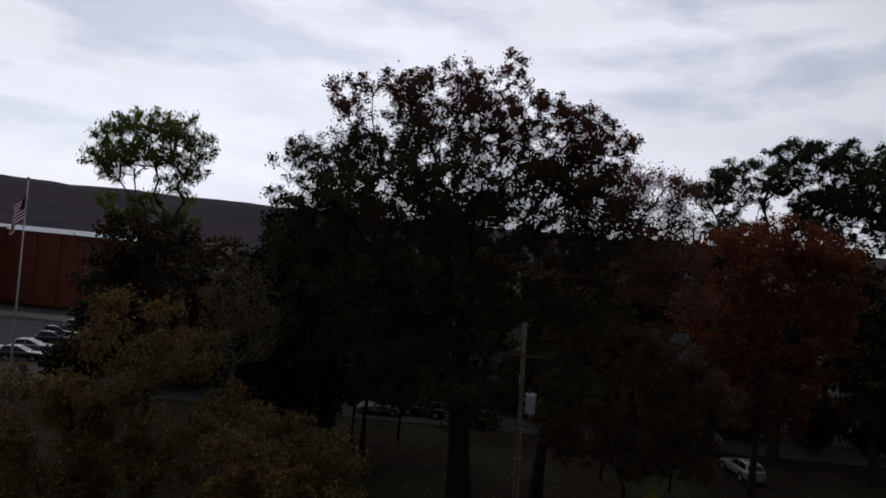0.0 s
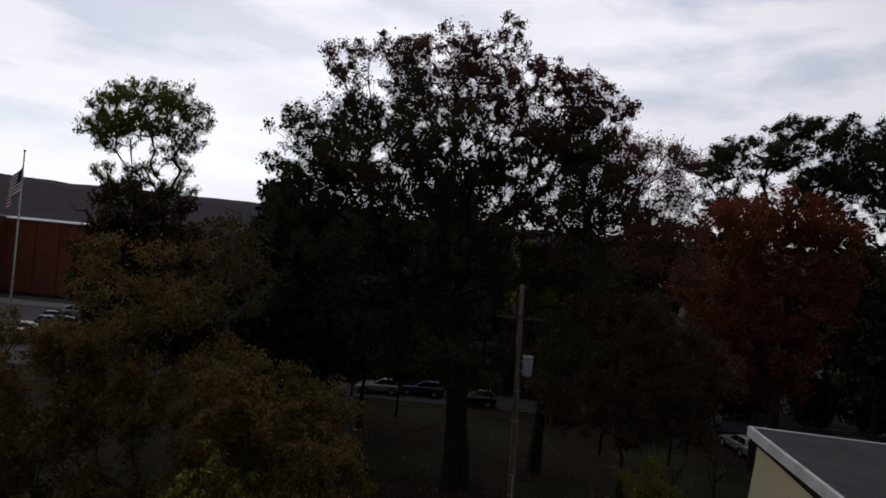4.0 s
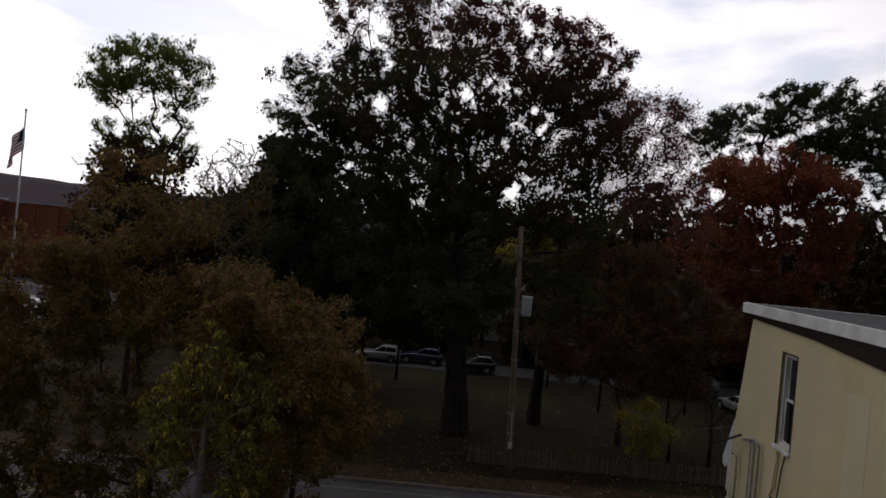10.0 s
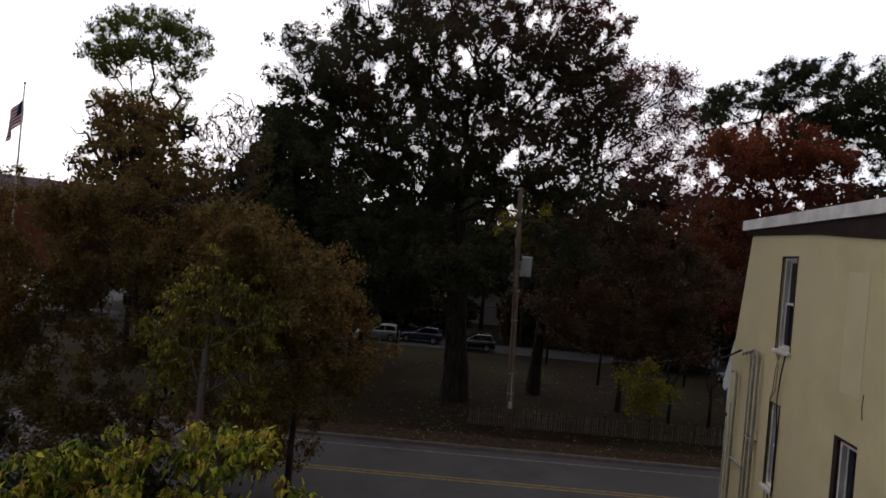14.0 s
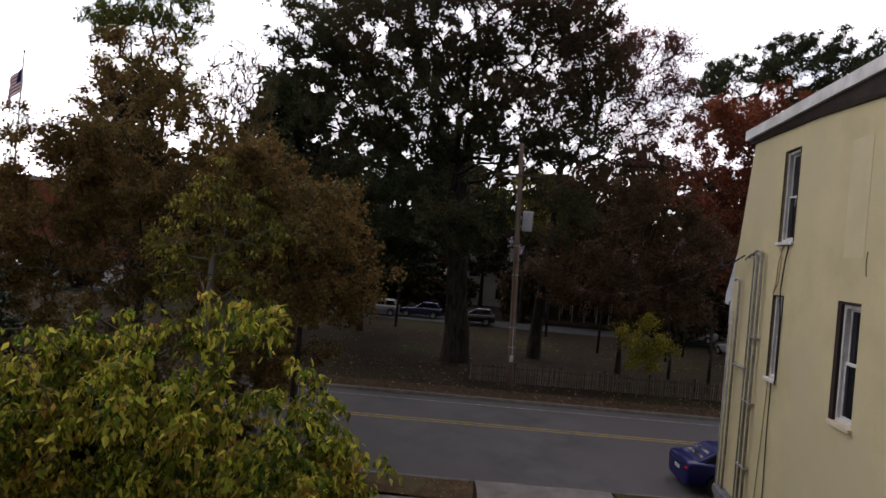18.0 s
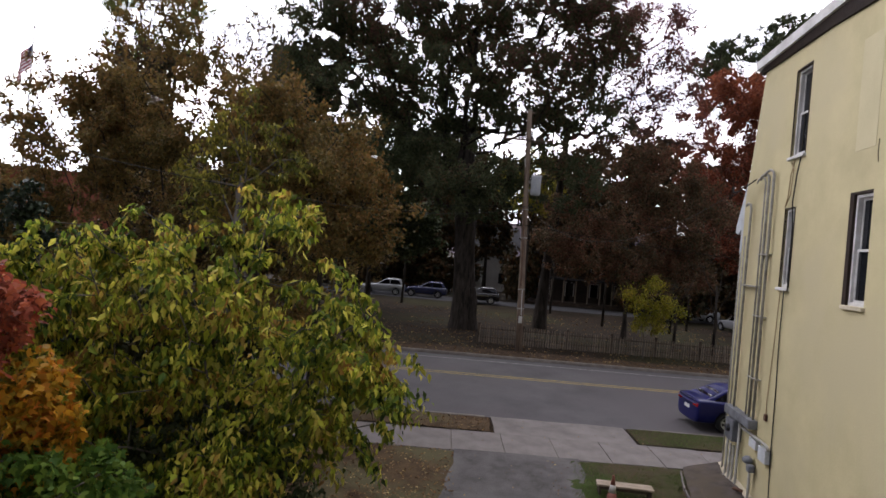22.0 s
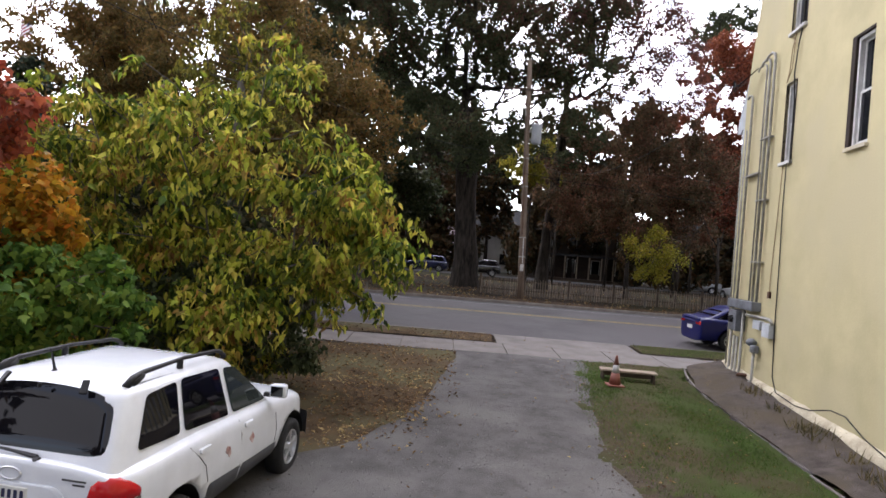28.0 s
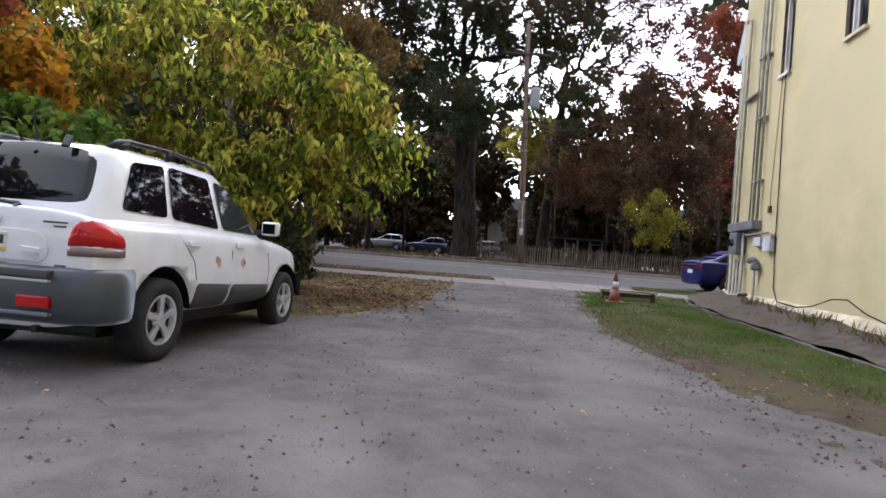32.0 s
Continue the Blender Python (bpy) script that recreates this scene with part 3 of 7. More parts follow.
def wall_with_openings(length, height, thick, holes):
    """A wall in the plane x = 0, from y = -length to 0, with openings right through it."""
    bm = bmesh.new()
    ys = sorted({-length, FRONT, *[h[0] for h in holes], *[h[1] for h in holes]})
    zs = sorted({0.0, KNEE, height, *[h[2] for h in holes], *[h[3] for h in holes]})
    open_ = lambda a, b: any(h[0] < a < h[1] and h[2] < b < h[3] for h in holes)
    grid = {}

    def v(x, y, z):
        key = (x, round(y, 4), round(z, 4))
        if key not in grid:
            grid[key] = bm.verts.new((x, y, z))
        return grid[key]
    cells = {(i, j) for i in range(len(ys) - 1) for j in range(len(zs) - 1) if not open_((ys[i] + ys[i + 1]) / 2, (zs[j] + zs[j + 1]) / 2)}
    for i, j in cells:
        a, b, c, d = ys[i], ys[i + 1], zs[j], zs[j + 1]
        for x in (0.0, thick):
            bm.faces.new((v(x, a, c), v(x, b, c), v(x, b, d), v(x, a, d)))
        for di, dj, p, q in ((-1, 0, (a, c), (a, d)), (1, 0, (b, c), (b, d)), (0, -1, (a, c), (b, c)), (0, 1, (a, d), (b, d))):
            if (i + di, j + dj) not in cells:
                bm.faces.new((v(0.0, *p), v(0.0, *q), v(thick, *q), v(thick, *p)))
    return bm


bm = wall_with_openings(HL, HT, 0.3, WINDOWS)
for v in bm.verts:  # the top storey's front leans back above the knee
    if v.co.y > FRONT - 0.01 and v.co.z > KNEE:
        v.co.y -= BACK_LEAN * (v.co.z - KNEE) / (HT - KNEE)
part("side_wall", bm, M_WALL, house)
part("front_wall", box(0.302, FRONT - 0.3, 0, HW, FRONT - 0.002, KNEE), M_WALL, house)
bm = box(0.302, FRONT - 0.3, KNEE + 0.002, HW, FRONT - 0.002, HT)
for v in bm.verts:
    if v.co.z > KNEE + 1:
        v.co.y -= BACK_LEAN
part("mansard_front", bm, M_WALL, house)
part("back_wall", box(0.302, -HL, 0, HW, -HL + 0.3, HT), M_WALL, house)
part("far_wall", box(HW - 0.3, -HL + 0.302, 0, HW - 0.002, -0.302, HT), M_WALL, house)
part("roof", box(-0.06, -HL - 0.2, HT + 0.06, HW + 0.3, 0.08, HT + 0.36, 0.02), M_ROOF, house, "grey felt roof")
part("fascia", box(-0.16, -HL - 0.3, HT + 0.125, -0.062, 0.18, HT + 0.37, 0.012), M_TRIM, house, "white painted fascia board")
part("fascia", box(-0.06, 0.084, HT + 0.125, HW + 0.3, 0.18, HT + 0.37, 0.012), M_TRIM, house, "white painted fascia board")
part("soffit", box(-0.06, -HL, HT + 0.002, HW + 0.25, 0.08, HT + 0.055), M_DARK_WOOD_SHADE, house)
# dark wedge under the fascia: soffit shadow built in by shape and colour
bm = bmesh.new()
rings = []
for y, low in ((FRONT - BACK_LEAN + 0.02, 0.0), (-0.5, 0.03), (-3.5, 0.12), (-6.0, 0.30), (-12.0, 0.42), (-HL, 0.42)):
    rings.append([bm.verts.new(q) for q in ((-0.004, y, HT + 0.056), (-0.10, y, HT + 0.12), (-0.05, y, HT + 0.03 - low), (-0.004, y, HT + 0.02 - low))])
for a, b in zip(rings, rings[1:]):
    for k in range(4):
        bm.faces.new((a[k], a[(k + 1) % 4], b[(k + 1) % 4], b[k]))
part("frieze_shade", bm, M_DARK_WOOD_SHADE, house, "dark board under the eaves, widened to stand for soffit shadow")
part("render_patch", box(-0.006, -5.45, 8.3, -0.001, -4.8, 10.35, 0.002), M_WALL_PATCH, house, "faintly greyer repaired patch of render")
part("render_patch", box(-0.006, -8.9, 8.6, -0.001, -7.6, 10.4, 0.002), M_WALL_PATCH, house, "faintly greyer repaired patch of render")
rng_f = random.Random(3)
bm = bmesh.new()
prof = [(-0.002, -0.3), (-0.17, -0.3), (-0.15, 0.36), (-0.12, 0.44), (-0.07, 0.50), (-0.002, 0.53)]
rings = []
for i in range(121):
    y = -HL + (HL + FRONT + 0.12) * i / 120
    rise = 0.03 * noise.noise((y * 0.7, 1.0, 0)) + 0.03 * noise.noise((y * 2.3, 5.0, 0)) + slope(14.95 + y) * 0.6
    rings.append([bm.verts.new((x * (1 + 0.18 * noise.noise((y * 1.9, z * 3, 2))) if x < -0.01 else x, y, z + (rise if z > 0 else 0))) for x, z in prof])
for a, b in zip(rings, rings[1:]):
    for k in range(len(prof) - 1):
        bm.faces.new((a[k], a[k + 1], b[k + 1], b[k]))
bm.faces.new(rings[0])
bm.faces.new(rings[-1])
part("foundation", bm, M_FOUND, house, "cream painted footing, chipped and stained", True)


def window(y0, y1, z0, z1, dark):
    """A double-hung sash window set back in the wall."""
    w = new("window")
    w.parent = house
    w["label"] = "white double-hung sash window with dark panes"
    e = 0.06
    if dark:  # deep brown lining on the street side
        part("lining", box(0.0, y1 - 0.13, z0, 0.2, y1 - 0.002, z1 - 0.002, 0.004), M_DARK_WOOD_SHADE, w, "dark brown reveal")
        part("lining", box(0.0, y0 + 0.002, z1 - 0.05, 0.2, y1 - 0.132, z1 - 0.002, 0.004), M_DARK_WOOD_SHADE, w)
        y1, z1 = y1 - 0.132, z1 - 0.052
    x0, x1 = 0.10, 0.17
    fr = bmesh.new()
    for b in ((y0, z0, y0 + e, z1), (y1 - e, z0, y1, z1), (y0 + e, z1 - e, y1 - e, z1), (y0 + e, z0, y1 - e, z0 + e)):
        box(x0 - 0.05, b[0], b[1], x1 + 0.05, b[2], b[3], 0.006, fr)
    part("window_frame", fr, M_TRIM, w)
    zm = (z0 + z1) / 2
    for lo, hi, xo in ((z0 + e, zm + 0.02, 0.0), (zm - 0.02, z1 - e, 0.035)):
        sa = bmesh.new()
        s = 0.045
        a, b = y0 + e, y1 - e
        for q in ((a, lo, a + s, hi), (b - s, lo, b, hi), (a + s, hi - s, b - s, hi), (a + s, lo, b - s, lo + s)):
            box(x0 + xo, q[0], q[1], x0 + xo + 0.03, q[2], q[3], 0.004, sa)
        part("sash", sa, M_TRIM, w)
        part("pane", box(x0 + xo + 0.012, a + s, lo + s, x0 + xo + 0.018, b - s, hi - s), M_GLASS, w)
    part("window_sill", box(-0.07, y0 - 0.05, z0 - 0.07, 0.1, y1 + 0.05, z0 - 0.002, 0.01), M_TRIM if not dark else M_FOUND, w)
    ca = bmesh.new()
    c = 0.05 if not dark else 0.10
    if not dark:
        box(-0.012, y1, z0, 0.05, y1 + 0.03, z1 + 0.03, 0.004, ca)
        box(-0.012, y0 - 0.03, z1, 0.05, y1, z1 + 0.03, 0.004, ca)
        box(-0.012, y0 - 0.03, z0, 0.05, y0, z1, 0.004, ca)
        part("casing", ca, M_DARK_WOOD_SHADE, w, "dark brown outer casing")
    part("blind", box(0.24, y0 + 0.02, z0 + 0.1, 0.26, y1 - 0.02, z1), M_DARK_WOOD_SHADE, w)


for k, (a, b, c, d) in enumerate(WINDOWS):
    window(a, b, c, d, k == 1)


def house_fittings():
    """Conduits, meter boxes, cables, porch and balcony."""
    h = house
    # tall conduits with bent heads
    for y, z0, z1, r in ((-0.97, 2.45, 8.30, 0.02), (-1.18, 2.45, 8.36, 0.032), (-1.45, 2.45, 8.42, 0.032)):
        part("conduit", tube([(-0.09, y, z0), (-0.09, y, z1 - 0.12), (-0.10, y + 0.03, z1 - 0.02), (-0.12, y + 0.16, z1 + 0.04), (-0.14, y + 0.34, z1), (-0.14, y + 0.42, z1 - 0.08)], r, 10), M_GALV, h, "grey metal conduit", True)
    part("conduit", tube([(-0.09, -0.15, 2.4), (-0.09, -0.15, 7.6), (-0.10, -0.12, 7.72), (-0.12, -0.02, 7.76), (-0.13, 0.08, 7.7)], 0.03, 10), M_GALV, h, "grey metal conduit", True)
    for y, z1 in ((0.15, 6.9), (0.36, 6.5)):
        part("conduit", tube([(-0.08, y, 0.5), (-0.08, y, z1)], 0.022, 8), M_GALV, h, "thin grey pipe", True)
    for z in (3.4, 4.9, 6.4):
        part("pipe_strap", box(-0.13, -1.50, z, -0.002, -0.94, z + 0.03, 0.006), M_GALV, h)
    part("pipe_strap", box(-0.12, -0.95, 5.6, -0.002, -0.02, 5.64, 0.006), M_GALV, h)
    # trough, meter box, boxes and pipes below
    part("wiring_trough", box(-0.22, -1.54, 2.24, -0.002, 0.16, 2.46, 0.03), M_BOX_GREY, h, "grey metal wiring trough")
    part("meter_box", box(-0.24, -0.62, 1.66, -0.002, -0.10, 2.19, 0.03), M_BOX_GREY, h, "blue-grey electricity meter box")
    part("meter_glass", tube([(-0.24, -0.36, 1.95), (-0.32, -0.36, 1.95)], [0.10, 0.085], 20), M_GLASS, h)
    part("switch_box", box(-0.14, -2.42, 1.72, -0.002, -2.02, 2.04, 0.02), M_GREY_TRIM, h, "small pale grey switch box")
    part("junction_box", box(-0.12, -1.82, 1.84, -0.002, -1.40, 2.05, 0.015), M_GREY_TRIM, h, "pale grey junction box")
    part("cross_pipe", tube([(-0.12, -0.9, 2.12), (-0.12, -2.30, 2.14), (-0.11, -2.42, 2.12), (-0.08, -2.46, 2.02)], 0.035, 10), M_GALV, h, "grey cross pipe", True)
    part("gas_regulator", tube([(-0.14, -1.48, 1.42), (-0.14, -1.48, 1.47), (-0.14, -1.48, 1.54), (-0.14, -1.48, 1.60)], [0.05, 0.12, 0.12, 0.05], 16), M_BOX_GREY, h, "grey round gas regulator", True)
    part("gas_meter", box(-0.20, -1.76, 1.28, -0.05, -1.54, 1.46, 0.05), M_BOX_GREY, h, "dark grey gas meter", True)
    for y, z1, m in ((-0.20, 1.52, M_GALV), (-0.42, 1.52, M_GALV), (-0.70, 2.22, M_GALV), (0.05, 2.22, M_GALV), (-1.55, 1.40, M_GALV)):
        part("down_pipe", tube([(-0.10, y, z1), (-0.10, y, 0.72), (-0.12, y - 0.03, 0.62), (-0.26, y - 0.06, 0.5), (-0.27, y - 0.06, 0.22)], 0.034, 8), m, h, "", True)
    part("gas_stub", tube([(-0.24, -1.02, 0.45), (-0.24, -1.02, 0.62), (-0.24, -1.12, 0.68), (-0.14, -1.3, 0.69)], 0.04, 10), M_RUST, h, "rusty gas stub pipe", True)
    # cables
    part("cable", tube([(-0.02, -2.20, 8.5), (-0.06, -2.42, 8.3), (-0.06, -2.36, 7.75), (-0.05, -2.12, 7.5)], 0.012, 6), M_CABLE_TAN, h, "tan looped cable")
    part("cable", tube([(-0.02, -2.35, 8.55), (-0.06, -2.30, 8.2), (-0.06, -2.24, 7.7), (-0.05, -2.10, 7.5)], 0.012, 6), M_CABLE_TAN, h, "tan looped cable")
    part("cable", tube([(-0.02, -2.62, 8.55), (-0.06, -2.60, 8.2), (-0.06, -2.50, 7.6), (-0.05, -2.58, 7.0), (-0.05, -2.60, 5.6)], 0.014, 6), M_CABLE, h)
    part("cable", tube([(-0.04, -2.40, 5.62), (-0.03, -2.36, 4.6), (-0.03, -2.42, 3.4), (-0.03, -2.44, 2.0), (-0.03, -2.52, 0.9), (-0.09, -2.9, 0.64), (-0.12, -3.9, 0.60), (-0.12, -4.5, 0.66), (-0.10, -5.2, 0.84), (-0.10, -5.7, 0.86), (-0.12, -6.3, 0.68),
                        (-0.12, -7.2, 0.52), (-0.12, -8.6, 0.5)], 0.012, 6), M_CABLE, h, "black cable hung along the footing")
    part("cable", tube([(-0.03, -2.20, 5.6), (-0.03, -2.12, 4.4), (-0.03, -2.0, 3.0), (-0.03, -2.02, 2.65)], 0.010, 6), M_CABLE_TAN, h, "thin tan cable")
    part("outlet", box(-0.06, -2.06, 2.6, -0.002, -1.96, 2.75, 0.01), M_RUST, h)
    for k in range(5):
        part("service_lead", tube([(-0.14, -0.52 + 0.03 * k, 8.33), (-0.35 - 0.05 * k, -0.2 + 0.1 * k, 8.1 - 0.06 * k), (-0.45, 0.25, 8.02 + 0.05 * k), (-0.30, 0.62, 8.22)], 0.012, 5), M_CABLE, h)
    part("crack", tube([(-0.004, -5.55, 8.4), (-0.004, -5.53, 8.2), (-0.004, -5.56, 8.0)], 0.007, 5), M_DARK_WOOD_SHADE, h)
    # two-storey porch at the street front
    bm = bmesh.new()
    prof = [(FRONT + 0.002, 8.55), (FRONT + 0.25, 8.40), (1.42, 7.25), (1.42, 7.05), (1.2, 7.0), (1.05, 7.12), (FRONT + 0.002, 6.95)]
    a = [bm.verts.new((0.10, y, z)) for y, z in prof]
    b = [bm.verts.new((HW - 1.0, y, z)) for y, z in prof]
    bm.faces.new(a)
    bm.faces.new(b[::-1])
    for k in range(len(prof)):
        bm.faces.new((a[k], a[(k + 1) % len(a)], b[(k + 1) % len(b)], b[k]))
    part("porch_roof", bm, M_GREY_TRIM, h, "pale grey sloped porch roof")
    part("bracket", box(0.12, 0.9, 6.45, 0.26, 1.1, 7.1, 0.04), M_GREY_TRIM, h, "pale grey carved bracket")
    part("balcony_floor", box(0.38, FRONT + 0.002, 4.66, HW - 1.0, 1.72, 4.86, 0.02), M_RUST, h, "red-brown balcony floor")
    part("balcony_rail", box(0.38, 1.62, 5.84, HW - 1.0, 1.70, 5.92, 0.01), M_TRIM, h)
    part("balcony_rail", box(0.38, 1.62, 5.02, HW - 1.0, 1.70, 5.08, 0.01), M_TRIM, h)
    part("balcony_rail", box(0.38, FRONT + 0.01, 5.84, 0.46, 1.61, 5.92, 0.01), M_TRIM, h)
    part("balcony_rail", box(0.38, FRONT + 0.01, 5.02, 0.46, 1.61, 5.08, 0.01), M_TRIM, h)
    for k in range(8):
        y = FRONT + 0.12 + k * 0.125
        part("baluster", box(0.40, y, 5.082, 0.44, y + 0.035, 5.838), M_TRIM, h)
    for k in range(24):
        x = 0.52 + k * 0.125
        part("baluster", box(x, 1.64, 5.082, x + 0.035, 1.68, 5.838), M_TRIM, h)
    for x in (0.38, 3.5, 7.0, 10.8):
        part("porch_post", box(x, 1.40, 4.862, x + 0.09, 1.49, 6.98, 0.01), M_TRIM, h)
        part("porch_post", box(x + 0.3, 1.30, 0.3, x + 0.38, 1.38, 4.655, 0.01), M_TRIM, h)
    part("rail_finial", tube([(0.42, 1.66, 5.92), (0.42, 1.66, 6.02), (0.42, 1.66, 6.22)], [0.05, 0.06, 0.015], 10), M_TRIM, h)


house_fittings()
# ---- trees and shrubs ----
L_OAK = leaf_material("oak_leaves", [(0.062, 0.078, 0.036), (0.08, 0.085, 0.038), (0.105, 0.078, 0.04), (0.14, 0.062, 0.048), (0.17, 0.065, 0.052)], patch=0.22, through=0.45, turn=(0.012, 0, 0.028, -0.58))
L_RED = leaf_material("red_oak_leaves", [(0.085, 0.06, 0.035), (0.16, 0.068, 0.055), (0.25, 0.095, 0.085)], patch=0.25, through=0.45)
L_MAROON = leaf_material("maroon_leaves", [(0.085, 0.078, 0.04), (0.14, 0.085, 0.045), (0.20, 0.085, 0.052)], patch=0.45, through=0.42, value=0.45)
L_SCARLET = leaf_material("scarlet_leaves", [(0.09, 0.045, 0.022), (0.20, 0.05, 0.028), (0.27, 0.085, 0.036)], patch=0.3, through=0.3, turn=(0, 0, 0.03, -0.4))
L_GREEN = leaf_material("green_leaves", [(0.04, 0.056, 0.025), (0.058, 0.074, 0.03), (0.08, 0.084, 0.038)], patch=0.3, through=0.25)
L_POPLAR = leaf_material("willow_leaves", [(0.10, 0.14, 0.04), (0.17, 0.20, 0.055), (0.24, 0.23, 0.07)], patch=0.4, through=0.5)
L_RUST = leaf_material("rust_leaves", [(0.10, 0.085, 0.027), (0.17, 0.118, 0.036), (0.215, 0.115, 0.038)], patch=0.35, through=0.42)
L_LIME = leaf_material("turning_leaves", [(0.045, 0.08, 0.014), (0.13, 0.185, 0.022), (0.32, 0.34, 0.036), (0.54, 0.48, 0.09), (0.36, 0.19, 0.048)], patch=0.8, through=0.44, value=0.65)
L_OLIVE = leaf_material("olive_leaves", [(0.07, 0.08, 0.016), (0.17, 0.16, 0.028), (0.36, 0.30, 0.05)], patch=0.6, through=0.42, value=0.55)
L_GOLD = leaf_material("golden_leaves", [(0.17, 0.18, 0.02), (0.28, 0.26, 0.03), (0.34, 0.25, 0.035)], patch=0.6, through=0.4)
L_RUSSET = leaf_material("russet_leaves", [(0.14, 0.05, 0.03), (0.32, 0.07, 0.04), (0.40, 0.12, 0.045)], patch=0.8, through=0.4)
L_FIRE = leaf_material("orange_leaves", [(0.14, 0.14, 0.02), (0.50, 0.26, 0.02), (0.48, 0.15, 0.02)], patch=0.8, through=0.4)
L_HEDGE = leaf_material("deep_green_leaves", [(0.05, 0.11, 0.02), (0.09, 0.17, 0.025), (0.19, 0.24, 0.035)], patch=0.6, through=0.4)
L_DARK = leaf_material("evergreen_needles", [(0.014, 0.024, 0.012), (0.024, 0.036, 0.018)], patch=0.5, through=0.03)
L_WOOD = leaf_material("woodland_leaves", [(0.026, 0.03, 0.014), (0.05, 0.038, 0.016), (0.085, 0.042, 0.018), (0.10, 0.07, 0.02)], patch=0.12, through=0.25)

tree("oak", "huge old oak with dark green and maroon leaves", (2.2, 37.0, 0.95), 11.0, 0.76,
     [(-6.8, 0, 24.0, 3.2, 4, 2.8), (-3.4, 0, 25.0, 3.0, 4.5, 2.7), (0.2, 0, 25.2, 3.0, 4.5, 2.6), (3.6, 0, 23.8, 2.8, 4.5, 2.8), (6.2, 0, 22.4, 2.6, 4, 2.8), (-10.0, 0, 20.2, 2.7, 4, 2.6), (-10.9, 0, 17.0, 2.3, 3.6, 2.6),
      (-6.5, -1, 19.5, 3.6, 5, 3.0), (-1.8, -1, 20.2, 3.8, 5, 3.2), (3.0, -1, 19, 3.6, 4.5, 3.0), (7.0, 0, 18.4, 2.4, 3.6, 2.6), (-8, -1, 14.6, 4.2, 4.5, 2.6), (-3, -2, 15, 4, 4.5, 2.8), (2.0, -1.5, 14.6, 3.6, 4, 2.6),
      (6, -1, 14.2, 2.8, 3.5, 2.2), (0.5, 2, 12.2, 4.2, 3, 2.4), (-4.5, 2, 12.4, 3.6, 3, 2.2), (-3, 3, 17.2, 4, 2.5, 2.8), (1.8, 3, 18, 3.8, 2.5, 2.8), (-7, 2.5, 17, 3.4, 2.5, 2.6), (-9.8, 0, 10.4, 3.2, 3.5, 2.2), (-5, -2, 10, 3.6, 3.2, 2.0), (-1.5, -4, 8.6, 3.8, 2.6, 1.6), (4, -3, 9.6, 3.4, 3, 1.9)],
     4700, 295000, 0.155, 0.45, M_BARK, L_OAK, 1, shell=0.1, loose=0.65, tip=0.025, boughs=1500, bough_r=0.95, lean=(-0.75, 0), taper=0.2, limb=0.36)
tree("oak", "tall spreading oak with sparse russet and crimson leaves", (7.6, 40.5, 0.95), 11.5, 0.42,
     [(3.6, 0, 21.2, 2.2, 3.5, 2.2), (6.4, 0, 21.4, 2.2, 3.5, 1.9), (8.0, 0, 20.2, 1.3, 2.5, 2.2), (7.2, 0, 17.6, 2.0, 3, 1.8), (4.0, 0, 17.4, 2.2, 3, 2.0), (1.4, 0, 18, 1.8, 3, 2.4), (1.6, 0, 14.8, 2.0, 2.5, 1.6), (5.2, 0, 14.6, 2.2, 3, 1.2), (9.0, 0, 17, 1.0, 2, 1.4), (2.4, 0, 20.0, 1.8, 3, 1.6), (5.6, 0, 16.2, 1.8, 2.5, 1.2), (9.4, 0, 14.6, 1.4, 2, 1.4)],
     1300, 38000, 0.135, 0.42, M_BARK, L_RED, 2, shell=0.1, bare=0.1, loose=1.0, lean=(0.8, 0.2), boughs=520, bough_r=0.8, taper=0.4, limb=0.5)
tree("maple", "low spreading maple with dark maroon leaves", (12.5, 37.5, 0.95), 2.4, 0.22,
     [(-4.0, 0, 9.6, 2.1, 2.8, 2.2), (-1.6, 0, 11.0, 2.4, 3, 2.2), (1.0, 0, 10.4, 2.4, 3, 2.2), (3.4, 0, 8.2, 2.2, 2.8, 2.6), (-3.6, 0, 6.2, 2.4, 3, 2.2), (0.5, 0, 6.6, 3.4, 3, 2.6), (4.2, 0, 5.2, 1.6, 2.6, 1.6), (0.5, 0, 4.4, 3.6, 2.6, 1.2)],
     900, 80000, 0.15, 0.5, M_BARK, L_MAROON, 3, shell=0.1, bare=0.05, loose=0.7, boughs=300, bough_r=0.95)
tree("young_tree", "small young tree with bright yellow-green leaves", (11.7, 31.4, slope(31.4)), 1.1, 0.05,
     [(-0.8, 0, 1.9, 0.7, 0.8, 0.4), (0.4, 0, 2.0, 0.9, 0.8, 0.45), (1.1, 0, 2.5, 0.7, 0.7, 0.5), (-0.6, 0, 2.9, 0.7, 0.7, 0.5), (0.3, 0, 3.3, 0.8, 0.7, 0.5), (1.2, 0, 3.2, 0.4, 0.5, 0.4), (0.3, 0, 4.0, 0.4, 0.4, 0.35), (-0.9, 0, 3.6, 0.3, 0.3, 0.25)],
     170, 5200, 0.11, 0.3, M_BARK_GREY, L_GOLD, 4, loose=0.9, droop=0.6, shell=0.1, boughs=48, bough_r=0.34)
